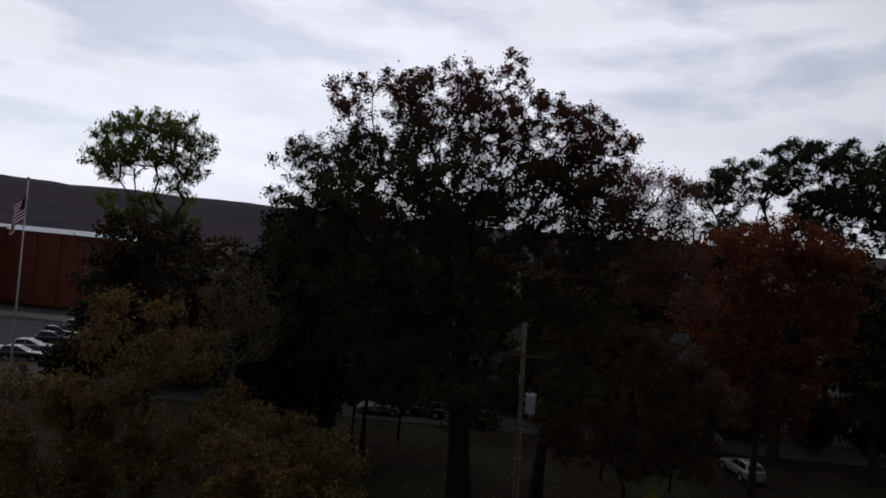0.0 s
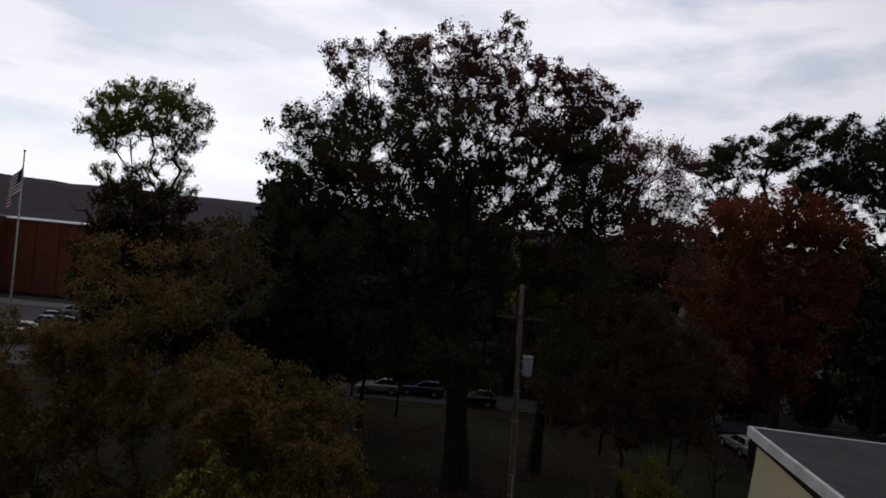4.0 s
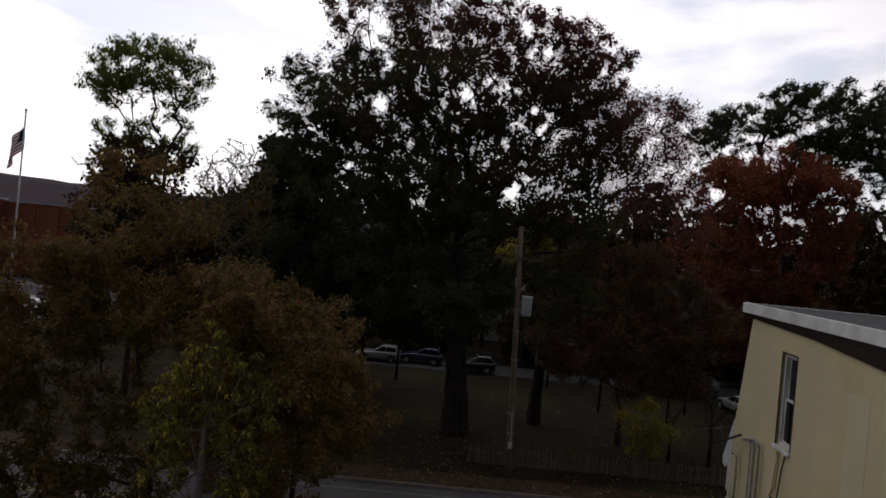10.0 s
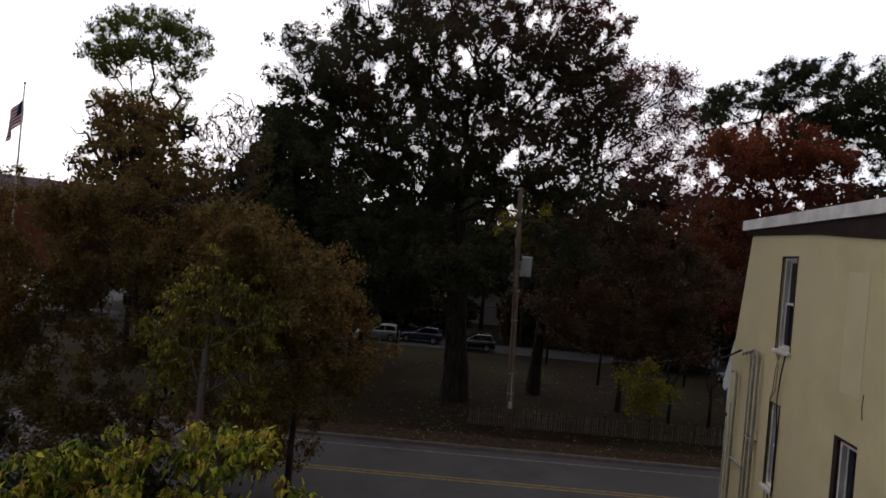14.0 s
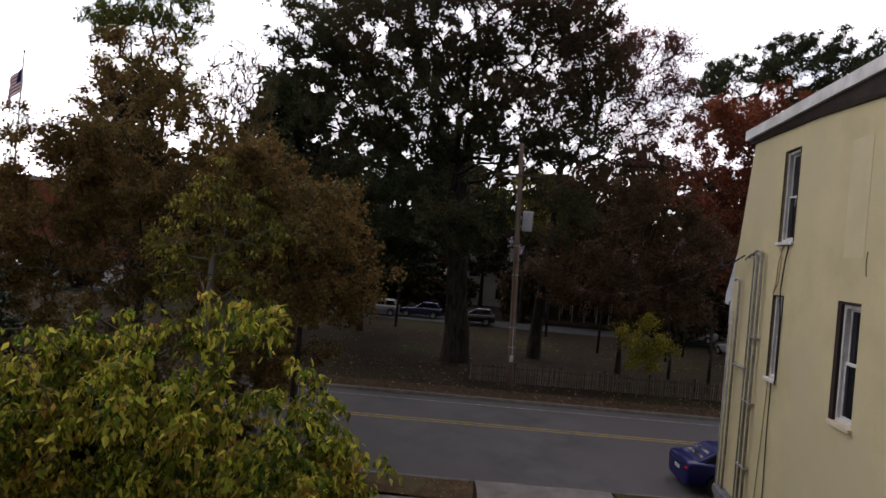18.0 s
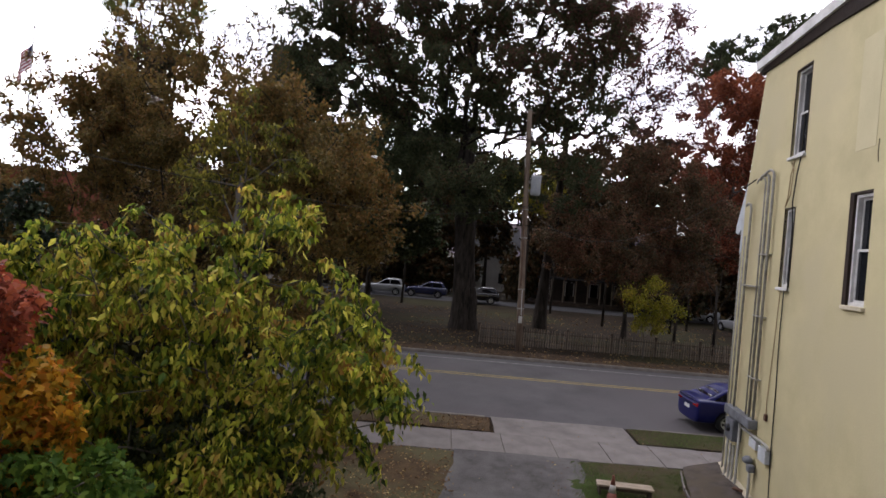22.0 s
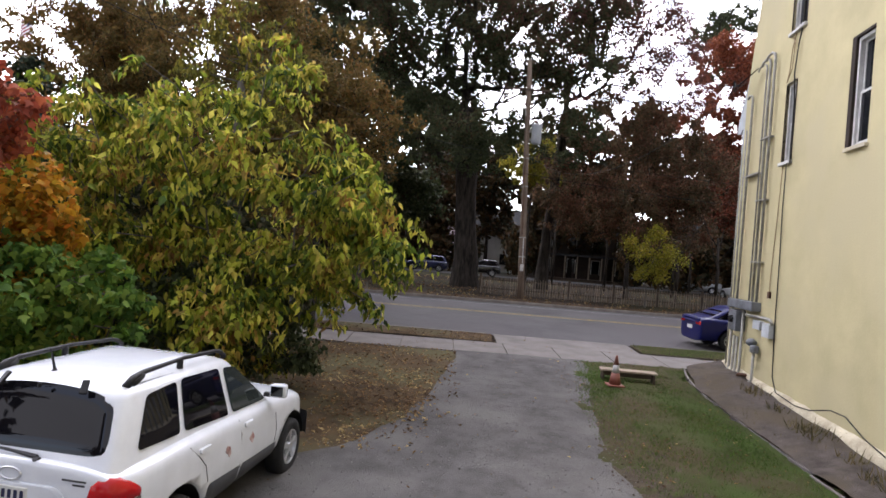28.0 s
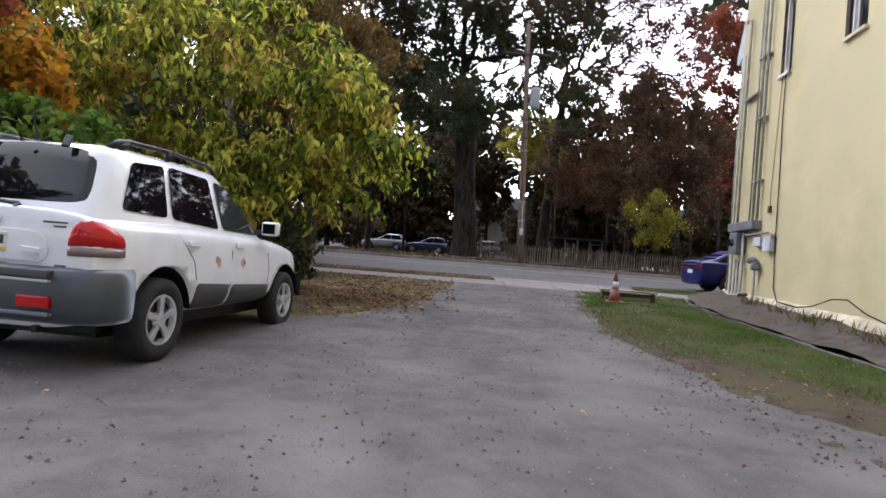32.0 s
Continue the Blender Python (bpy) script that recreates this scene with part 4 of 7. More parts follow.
tree("oak", "tall far oak with flat layered dark green crown", (31, 54, 0.95), 13, 0.5,
     [(-6.4, 0, 24.0, 2.4, 4, 1.8), (-3.4, 0, 26.0, 2.8, 4, 1.5), (0.8, 0, 27.6, 3.0, 4, 1.4), (5.2, 0, 27.7, 3.0, 4, 1.4), (9.0, 0, 26.2, 3.2, 4, 1.8), (4, 0, 22.0, 5.0, 4, 1.6), (-4, 0, 20.6, 4, 4, 1.6), (10, 0, 21, 4, 4, 2.4), (-0.5, 0, 24.2, 4.5, 4, 1.5), (6, 0, 24.6, 4.5, 4, 1.5)],
     1100, 80000, 0.2, 0.6, M_BARK, L_GREEN, 5, shell=0.1, flat=0.6, loose=0.5, boughs=330, bough_r=1.1, taper=0.35, limb=0.6)
tree("maple", "tall maple with scarlet and russet leaves", (24.5, 45, 0.95), 7, 0.32,
     [(-3.2, 0, 17.6, 2.6, 3.5, 2.4), (0.6, 0, 18.6, 3.0, 3.5, 2.4), (4.0, 0, 17.2, 2.6, 3.5, 2.4), (-4, 0, 12.8, 2.8, 3.5, 3.0), (1.5, 0, 12.8, 4.4, 3.5, 3.4), (0, 0, 8, 4.6, 3.5, 2.8)],
     900, 76000, 0.2, 0.6, M_BARK, L_SCARLET, 6, shell=0.1, loose=0.55, boughs=300, bough_r=1.1)
tree("willow", "tall slender tree with sparse yellow-green crown", (-19.4, 40.5, 0.95), 15.0, 0.3,
     [(-2.6, 0, 21.4, 2.2, 2.4, 2.0), (-0.9, 0, 22.2, 1.8, 2.4, 1.7), (1.2, 0, 21.8, 1.7, 2.2, 1.6), (2.4, 0, 21.6, 1.0, 1.8, 1.2), (-3.6, 0, 20.2, 1.4, 2, 1.4), (0.2, 0, 19.4, 1.9, 2, 1.5), (-2.6, 0, 17.0, 1.6, 1.6, 1.2), (1.8, 0, 17.2, 0.9, 1.2, 1.2), (-0.6, 0, 16.2, 1.8, 1.4, 1.2)],
     560, 21000, 0.19, 0.4, M_BARK, L_POPLAR, 7, shell=0.1, lean=(0.6, 0), droop=-0.9, loose=0.8, boughs=240, bough_r=0.65, limb=0.5, shape=LANCE)
dull = tree("tree", "dull olive-brown tree standing before the school", (-19.2, 38.5, 0.95), 5.0, 0.25,
     [(-1.0, 0, 14.4, 2.6, 2.5, 2.2), (0.9, 0, 14.8, 1.9, 2.5, 1.8), (-1, 0, 10.5, 3.2, 3, 3.0), (0.2, 0, 8, 2.6, 3, 3.0)], 170, 18000, 0.28, 0.85, M_BARK, L_WOOD, 17, shell=0.25)
part("dead_limb", tube([(-0.8, 0, 10.5), (-2.1, 0, 12.1), (-3.0, 0, 13.4), (-3.7, 0, 14.6), (-4.4, 0.1, 14.5), (-4.9, 0.1, 15.0)], [0.16, 0.14, 0.12, 0.09, 0.04, 0.02], 8), M_BARK, dull, "broken bare limb", True)
tree("ash", "slender nearly leafless tree with fine bare branches", (-8.8, 26.0, slope(26)), 8.4, 0.22,
     [(-0.2, 0, 14.0, 1.3, 1.0, 1.6), (0.6, 0, 13.4, 1.2, 1.0, 1.7), (-0.8, 0, 12.8, 1.1, 1.0, 1.6), (0.2, 0, 11.6, 1.5, 1.0, 1.2), (1.1, 0, 12.2, 0.9, 0.9, 1.2)], 480, 5200, 0.09, 0.3, M_BARK_GREY, L_RUST, 27, bare=0.35, tip=0.02, taper=0.35, limb=0.5, thin=0.024)
tree("linden", "bright yellow-green tree far behind the park", (9.2, 60.0, 0.95), 8.0, 0.2,
     [(0, 0, 13.6, 2.2, 2, 2.2), (-1.2, 0, 11.6, 2.0, 2, 2.0), (1.2, 0, 11.4, 2.0, 2, 2.0)], 110, 12000, 0.24, 0.7, M_BARK, L_GOLD, 28, loose=0.6)
tree("hemlock", "dense dark evergreen standing behind the oak", (-5.0, 46, 0.95), 3, 0.3,
     [(0, 0, 13.5, 2.4, 2.2, 2.6), (-2.4, 0, 10.0, 3.0, 2.6, 3.0), (2.4, 0, 9.6, 3.0, 2.6, 2.8), (-1, 0, 6.0, 4.4, 3, 2.0), (3, 0, 6, 3, 2.6, 1.8)], 420, 22000, 0.32, 0.6, M_BARK, L_GREEN, 29, shell=0.1, loose=0.6, boughs=130, bough_r=1.0)
tree("yew", "dense dark evergreen beside the oak", (-12, 40, 0.95), 3, 0.3,
     [(-0.1, 0, 12.6, 1.8, 2.5, 2.4), (1.0, 0, 15.6, 1.6, 2.2, 2.0), (0.4, 0, 8, 2.6, 3, 4.0), (2.4, 0, 14.0, 2.2, 2.4, 3.6), (3.5, 0, 8, 3, 3, 5)], 220, 28000, 0.38, 1.0, M_BARK, L_DARK, 8, shell=0.2)
tree("maple", "broad rust-brown maple with thinning leaves", (-9.5, 22.0, slope(22)), 3.4, 0.22,
     [(-0.8, 0, 12.0, 2.3, 2.4, 2.0), (-3.0, 0, 10.8, 2.2, 2.4, 2.0), (-5.0, 0, 9.2, 1.6, 2.0, 1.5), (1.2, 0, 9.2, 1.8, 2.4, 1.5), (-4.4, 0, 8.2, 1.8, 2.2, 2.0), (3.8, 0, 8.9, 1.8, 2.2, 1.8), (-1.5, 0, 7.8, 3.0, 2.8, 2.6), (2.5, 0, 7, 2.4, 2.4, 2.6), (5.0, 0, 7.4, 1.9, 2.2, 2.0),
      (-5.8, 0, 5.6, 2.2, 2.2, 2.0), (-7.6, 0, 5.2, 2.0, 2, 2.0), (-2, -1, 4, 4.4, 2.2, 2.0), (5.4, 0, 5, 1.7, 2, 1.4),
      (-6.2, -1, 2.5, 2.8, 2, 1.5), (-2, -1.5, 2.0, 4.2, 2, 1.3), (2.6, -1, 2.6, 3.0, 2, 1.6), (5.0, -1, 2.6, 1.6, 1.6, 1.4)],
     1900, 130000, 0.125, 0.36, M_BARK, L_RUST, 9, shell=0.1, bare=0.08, loose=0.75, flat=0.5, boughs=330, bough_r=0.9)
tree("maple", "rust-brown maple with a dark bare trunk", (-3.4, 18.4, slope(18.4)), 4.6, 0.16,
     [(-1.9, 0, 9.3, 1.3, 1.6, 1.3), (-1.0, 0, 8.4, 1.4, 2.0, 1.5), (0.2, 0, 7.7, 1.3, 2.0, 1.5), (1.1, 0, 6.0, 1.2, 1.6, 1.5), (-2.4, 0, 6.8, 1.6, 2.0, 1.6), (-0.4, 0, 5.8, 1.6, 1.8, 1.5)],
     480, 30000, 0.12, 0.36, M_BARK, L_RUST, 19, shell=0.1, bare=0.1, loose=0.7, flat=0.5, boughs=62, bough_r=0.85, limb=0.4)
tree("box_elder", "slim grey-barked tree with sparse yellowing leaves", (-5.0, 15.0, slope(15.0)), 6.7, 0.115,
     [(0.1, 0.4, 8.4, 0.9, 0.8, 1.3), (-0.7, 0.4, 7.2, 1.1, 0.9, 1.2), (0.9, 0.4, 7.0, 1.0, 0.9, 1.2), (-0.9, 0.2, 5.6, 0.8, 0.9, 0.8), (1.0, 0.2, 5.4, 0.8, 0.9, 0.8)], 130, 4200, 0.14, 0.7, M_BARK_GREY, L_OLIVE, 20, droop=0.9, spray=0.5, shape=LANCE, taper=0.2, limb=0.28)
tree("box_elder", "leafy young tree with drooping yellow-green leaves", (-3.6, 11.0, slope(11.0)), 1.4, 0.10,
     [(-1.1, 0, 5.9, 0.9, 1.0, 0.7, 0.9), (0.6, 0, 5.8, 1.0, 1.1, 0.9, 0.9), (-0.2, -0.2, 4.7, 1.7, 1.2, 0.9, 0.8), (-2.3, 0, 4.8, 1.2, 1.2, 0.8, 0.8), (1.6, 0, 4.5, 1.0, 1.2, 0.9, 1.0), (2.1, -0.2, 3.2, 1.0, 1.1, 1.0, 1), (2.7, 0, 2.3, 0.8, 0.9, 0.7, 0.9),
      (0.4, -0.3, 3.4, 1.9, 1.4, 1.2, 0.8), (-2.2, -0.3, 3.4, 1.9, 1.4, 1.2, 0.8), (-3.8, 0, 4.0, 1.2, 1.2, 1.3, 0.8), (-0.5, -0.5, 2.0, 2.4, 1.3, 1.1, 1.1), (1.3, -0.3, 1.8, 1.2, 1.1, 0.7, 0.9), (-3.4, -0.3, 2.0, 1.7, 1.3, 1.3, 1.1),
      (-0.4, -0.7, 0.95, 2.2, 0.9, 0.6, 1.2), (-2.6, -0.6, 1.0, 1.6, 0.9, 0.7, 1.2)],
     820, 34000, 0.175, 0.85, M_BARK_GREY, L_LIME, 10, droop=0.9, shell=0.1, spray=0.65, shape=LANCE, boughs=260, bough_r=0.55)
tree("sumac", "red-leaved autumn shrub beside the yard", (-6.2, 7.4, slope(7.4)), 1.6, 0.06,
     [(0.25, 0, 4.3, 0.8, 0.9, 0.8), (-0.7, 0, 4.3, 1.0, 0.9, 0.9), (-0.5, 0, 3.3, 1.0, 0.9, 0.8)], 90, 6500, 0.13, 0.32, M_BARK_GREY, L_RUSSET, 11, droop=0.5, category="shrub", shape=LOBED)
tree("sumac", "orange and yellow autumn shrub", (-5.0, 7.8, slope(7.8)), 1.4, 0.05,
     [(-0.1, 0, 3.2, 0.45, 0.6, 0.6), (-0.6, 0, 2.8, 0.6, 0.7, 0.7), (-0.1, 0, 2.5, 0.4, 0.5, 0.5)], 60, 3600, 0.13, 0.3, M_BARK_GREY, L_FIRE, 12, droop=0.5, category="shrub", shape=LOBED)
tree("shrub", "dense deep green shrub beside the car", (-5.4, 7.0, slope(7.0)), 0.7, 0.05,
     [(0.3, 0, 1.7, 1.2, 1.0, 1.0), (-1.0, 0, 1.9, 1.2, 1.0, 1.1), (0.9, 0.6, 1.7, 0.9, 0.9, 1.0), (-2.4, 0, 1.6, 1.2, 1.0, 1.1), (0, 0, 0.8, 1.8, 1.0, 0.6)], 150, 14000, 0.13, 0.34, M_BARK_GREY, L_HEDGE, 13, droop=0.5, category="shrub", shape=LOBED)
tree("shrub", "dark green undergrowth below the young tree", (-3.0, 10.6, slope(10.6)), 0.5, 0.05,
     [(-1.5, 0, 0.8, 1.5, 0.9, 0.8), (0.2, 0.4, 0.8, 1.2, 0.9, 0.8), (-0.9, 0.3, 1.6, 1.6, 0.8, 0.7)], 130, 9500, 0.12, 0.36, M_BARK_GREY, L_GREEN, 23, droop=0.6, category="shrub")
L_UNDER = leaf_material("thicket_leaves", [(0.02, 0.028, 0.012), (0.04, 0.042, 0.016), (0.085, 0.06, 0.02)], patch=0.4, through=0.2)
for k, (x, y, h) in enumerate(((-4.6, 14.3, 0.9), (-7.4, 14.4, 1.1), (-10.6, 14.0, 1.15), (-14.0, 14.2, 1.2))):
    tree("thicket_shrub", "dark brown-green thicket shrub behind the young trees", (x, y, slope(y)), 0.8, 0.06,
         [(0, 0, 1.3 * h, 1.7, 1.0, 1.2 * h), (-0.9, 0, 2.4 * h, 1.3, 0.9, 1.1 * h), (0.8, 0, 2.3 * h, 1.2, 0.9, 1.0 * h), (0, 0.1, 3.2 * h, 1.0, 0.8, 0.8 * h)], 200, 9000, 0.16, 0.36, M_BARK, L_UNDER, 60 + k, shell=0.1, loose=0.7, droop=0.5,
         category="shrub", group="thicket behind the young trees", boughs=60, bough_r=0.55)
tree("arborvitae", "dark green columnar evergreen", (-8.9, 12.5, slope(12.5)), 1.0, 0.08,
     [(0, 0, 1.6, 1.1, 1.1, 1.4), (0, 0, 3.2, 0.9, 0.9, 1.4), (0, 0, 5.1, 0.6, 0.6, 1.3)], 120, 16000, 0.12, 0.36, M_BARK, L_DARK, 14, shell=0.1, category="shrub")

# the wood behind the park, grown three ways and repeated
wood = [tree("woodland_tree", "dense woodland tree with brown and green autumn leaves", (-22, 62, 0.95), 4, 0.28,
             [(0, 0, 12, 4.2, 4, 3.6), (-2.5, 0, 8.5, 3.6, 3.5, 3.2), (2.6, 0, 8.6, 3.6, 3.5, 3.2), (0, 0, 5.5, 4.5, 4, 2.6)], 230, 13000, 0.50, 1.1, M_BARK, L_WOOD, 15, shell=0.25, group="wood behind the park"),
        tree("woodland_tree", "tall woodland tree with thinning brown leaves", (-12, 66, 0.95), 6, 0.3,
             [(0, 0, 15, 3.4, 3.4, 3.6), (-2, 0, 11, 3.0, 3, 3), (2.4, 0, 10.4, 3.2, 3, 3), (0.5, 0, 6.8, 3.6, 3.4, 2.4)], 210, 11000, 0.47, 1.0, M_BARK, L_WOOD, 16, shell=0.25, group="wood behind the park")]
for k, (x, y, s) in enumerate([(-3, 68, 1.1), (6, 72, 1.0), (15, 66, 1.15), (24, 70, 1.1), (33, 64, 1.15), (43, 66, 1.2), (-31, 66, 1.0), (1, 84, 1.25), (20, 86, 1.2), (38, 84, 1.25), (-16, 86, 0.95),
                               (37, 50, 0.95), (46, 54, 1.1)]):
    c = copy_thing(wood[k % 2], pose(x, y, 0.95, 0, 0, 67 * k))
    c.scale = (s, s, s * (0.9 + 0.05 * (k % 4)))
# unseen copies added behind the camera, for car glass reflections and to dim back light
for k, (x, y, s) in enumerate([(-17, -21, 1.1), (-7, -26, 0.9), (5, -27, 0.85), (-27, -8, 1.1)]):
    c = copy_thing(wood[k % 2], pose(x, y, 0.0, 0, 0, 95 * k))
    c.scale = (s, s, s)
# ---- distance: ridge, school, far houses ----
def ridge():
    verts, faces = [], []
    n, d = 120, 1500.0
    for i in range(n + 1):
        a = radians(-75 + 150 * i / n)
        h = 84 + 9 * noise.noise((i * 0.13, 1.0, 0)) + 3.5 * noise.noise((i * 0.6, 2.0, 0)) + 1.6 * noise.noise((i * 2.3, 3.0, 0))
        for dd, hh in ((d * 0.55, 0), (d * 0.75, h * 0.35), (d * 0.9, h * 0.78), (d, h), (d * 1.25, h * 0.7), (d * 1.4, 0)):
            verts.append((math.sin(a) * dd, math.cos(a) * dd, hh))
    for i in range(n):
        for k in range(5):
            faces.append((i * 6 + k, (i + 1) * 6 + k, (i + 1) * 6 + k + 1, i * 6 + k + 1))
    tagged(new("ridge", mesh_of("ridge", verts, faces, M_MOUNTAIN, True)), "long wooded purple-brown ridge on the horizon", "mountain", "", "structure")


ridge()
sheet("car_park", M_ROOF, -95, -36, 58, 100, 20, 14, -0.02, 0, 0, "grey asphalt car park before the school", "car park")
sheet("school_path", M_CONCRETE, -78, -55, 90, 95, 12, 4, 0.02, 0, 0, "pale concrete path before the school", "path")

school = thing("school_building", "long red brick school with a flat roof", "building", (-68.0, 104.0, 0.89), -4)
part("wall", box(-40, 0, 0, 14.5, 30, 12.6), M_BRICK, school)
part("roof", box(-40.3, -0.3, 12.602, 14.8, 30.3, 12.72), M_GREY_TRIM, school, "pale metal roof edge")
part("wing", box(-40, -9, 0, -9, -0.002, 12.9), M_BRICK, school, "projecting brick wing")
part("wing_roof", box(-40.3, -9.3, 12.902, -8.7, 0.3, 13.08), M_GREY_TRIM, school, "pale metal roof edge")
for x, z in ((-10.6, 5.5), (-14, 5.5), (-18, 5.5)):
    w = part("window", box(x - 0.7, -9.06, z, x + 0.7, -8.94, z + 3.4, 0.02), M_GLASS, school)
    part("window_frame", box(x - 0.85, -9.05, z - 0.15, x - 0.702, -8.9, z + 3.5), M_TRIM, w)
    part("window_frame", box(x + 0.702, -9.05, z - 0.15, x + 0.85, -8.9, z + 3.5), M_TRIM, w)
for k in range(4):
    part("pilaster", box(-4.0 + 4.4 * k, -0.25, 0, -3.2 + 4.4 * k, -0.002, 12.2), M_BRICK, school)
part("entrance", box(-9.0, -12, 0, -4.5, -8.0, 3.4, 0.05), M_TRIM, school, "pale entrance canopy")
part("entrance_door", box(-8.4, -12.06, 0, -5.1, -12.002, 2.6), M_GLASS, school)

M_CLAP = material("white_clapboard", (0.62, 0.62, 0.6), (0.48, 0.48, 0.46), 0.7, 0, 1, 20, 0.1, 0.4)
M_TAN = material("tan_siding", (0.40, 0.29, 0.13), (0.30, 0.21, 0.09), 0.8, 0, 1, 20, 0.1, 0.4)
M_DARK_SIDING = material("dark_brown_siding", (0.09, 0.07, 0.06), (0.05, 0.04, 0.035), 0.85, 0, 1, 20, 0.1, 0.4)


def far_house(label, at, rz, w, d, h, roof_h, wall, posts=0, roof=None):
    c = thing("house", label, "house", at, rz)
    part("wall", box(-w / 2, 0, 0, w / 2, d, h), wall, c)
    bm = bmesh.new()
    a = [bm.verts.new(p) for p in ((-w / 2 - 0.4, -0.4, h), (-w / 2 - 0.4, d + 0.4, h), (-w / 2 - 0.4, d / 2, h + roof_h))]
    b = [bm.verts.new(p) for p in ((w / 2 + 0.4, -0.4, h), (w / 2 + 0.4, d + 0.4, h), (w / 2 + 0.4, d / 2, h + roof_h))]
    bm.faces.new(a)
    bm.faces.new(b[::-1])
    for k in range(3):
        bm.faces.new((a[k], a[(k + 1) % 3], b[(k + 1) % 3], b[k]))
    part("roof", bm, roof or M_ROOF, c, "grey shingled gable roof")
    n = max(2, int(w / 2.6))
    for k in range(n):
        x = -w / 2 + w * (k + 0.5) / n
        for z in ([1.0, 3.7] if h > 5 else [1.0]):
            o = part("window", box(x - 0.42, -0.03, z, x + 0.42, 0.03, z + 1.4), M_GLASS, c)
            part("window_frame", box(x - 0.5, -0.05, z - 0.1, x - 0.422, 0.02, z + 1.5), M_TRIM, o)
            part("window_frame", box(x + 0.422, -0.05, z - 0.1, x + 0.5, 0.02, z + 1.5), M_TRIM, o)
            part("window_frame", box(x - 0.42, -0.05, z + 1.402, x + 0.42, 0.02, z + 1.5), M_TRIM, o)
    if posts:
        part("porch_roof", box(-w / 2, -2.6, 2.75, w / 2, -0.002, 2.95, 0.02), M_ROOF, c)
        part("porch_floor", box(-w / 2, -2.5, 0, w / 2, -0.002, 0.35, 0.02), M_FENCE, c)
        for k in range(posts):
            x = -w / 2 + 0.2 + (w - 0.4) * k / (posts - 1)
            part("porch_post", box(x - 0.06, -2.5, 0.352, x + 0.06, -2.38, 2.748), M_WOOD_OLD, c)
    return c


far_house("tan sided house behind the far lane", (-5.5, 76, 0.89), 4, 11, 8, 5.6, 3.0, M_TAN)
far_house("white clapboard house behind the far lane", (7.0, 78, 0.89), -3, 7, 8, 5.6, 3.0, M_CLAP)
far_house("dark brown house with a white-posted porch", (16.5, 66, 0.89), 2, 11, 8, 5.4, 2.8, M_DARK_SIDING, 9)
far_house("white clapboard house at the wood's edge", (33.0, 74, 0.89), 6, 9, 8, 5.4, 3.0, M_CLAP)
far_house("white house with a grey roof beyond the trees", (-28.4, 71, 0.89), 8, 8, 9, 7.6, 3.6, M_CLAP, roof=M_CONCRETE)

flagpole = thing("flagpole", "tall white metal flagpole with a striped flag", "flagpole", (-30.8, 43.5, 0.89))
part("pole", tube([(0, 0, 0), (0, 0, 18.5)], [0.10, 0.045], 10), M_TRIM, flagpole, smooth=True)
part("finial", tube([(0, 0, 18.5), (0, 0, 18.56), (0, 0, 18.62), (0, 0, 18.68)], [0.03, 0.09, 0.09, 0.02], 10), M_GALV, flagpole)
M_FLAG_RED = leaf_material("flag_red", [(0.30, 0.03, 0.05), (0.36, 0.04, 0.06)], value=0.02, through=0.5)
M_FLAG_WHITE = leaf_material("flag_white", [(0.78, 0.78, 0.78), (0.82, 0.82, 0.82)], value=0.02, through=0.5)
M_FLAG_BLUE = plain("flag_blue", (0.02, 0.03, 0.12), 0.8)


def flag():
    """A limp flag: stripes that fall in folds from the staff."""
    n = 13

    def at(u, v):
        # u along the fly, v down the hoist
        fall = 0.75 * u
        return Vector((-1.35 * u * (1 - 0.25 * u) + 0.10 * math.sin(7 * u + 2 * v), 0.22 * math.sin(9 * u + v) * u, 17.6 - 1.9 * v * (1 - 0.1 * u) - 2.3 * fall))
    for k in range(n):
        bm = bmesh.new()
        us = [i / 16 for i in range(17)]
        start = 5 if k < 7 else 0
        a = [bm.verts.new(at(u, k / n)) for u in us[start:]]
        b = [bm.verts.new(at(u, (k + 1) / n)) for u in us[start:]]
        for i in range(len(a) - 1):
            bm.faces.new((a[i], a[i + 1], b[i + 1], b[i]))
        bmesh.ops.solidify(bm, geom=bm.faces[:], thickness=0.012)
        part("stripe", bm, M_FLAG_WHITE if k % 2 else M_FLAG_RED, flagpole, "", True)
    bm = bmesh.new()
    rows = [[bm.verts.new(at(i / 16, j * 7 / 13 / 4)) for i in range(6)] for j in range(5)]
    for a, b in zip(rows, rows[1:]):
        for i in range(5):
            bm.faces.new((a[i], a[i + 1], b[i + 1], b[i]))
    bmesh.ops.solidify(bm, geom=bm.faces[:], thickness=0.012)
    part("canton", bm, M_FLAG_BLUE, flagpole, "dark blue flag corner", True)


flag()

# ---- utility pole, wires ----
# it leans a little, away from the street
POLE_LEAN = (-0.028, 0.085)


def on_pole(z, dx=0.0, dy=0.0):
    return (POLE_LEAN[0] * z + dx, POLE_LEAN[1] * z + dy, z)


def at_pole(name, a, b, mat, label="", bevel=0.01):
    """A block on the pole, its corners given from the pole's axis."""
    o = part(name, box(a[0], a[1], a[2] - b[2], b[0], b[1], 0, bevel), mat, pole, label)
    o.matrix_basis = pose(*on_pole(b[2]))
    return o


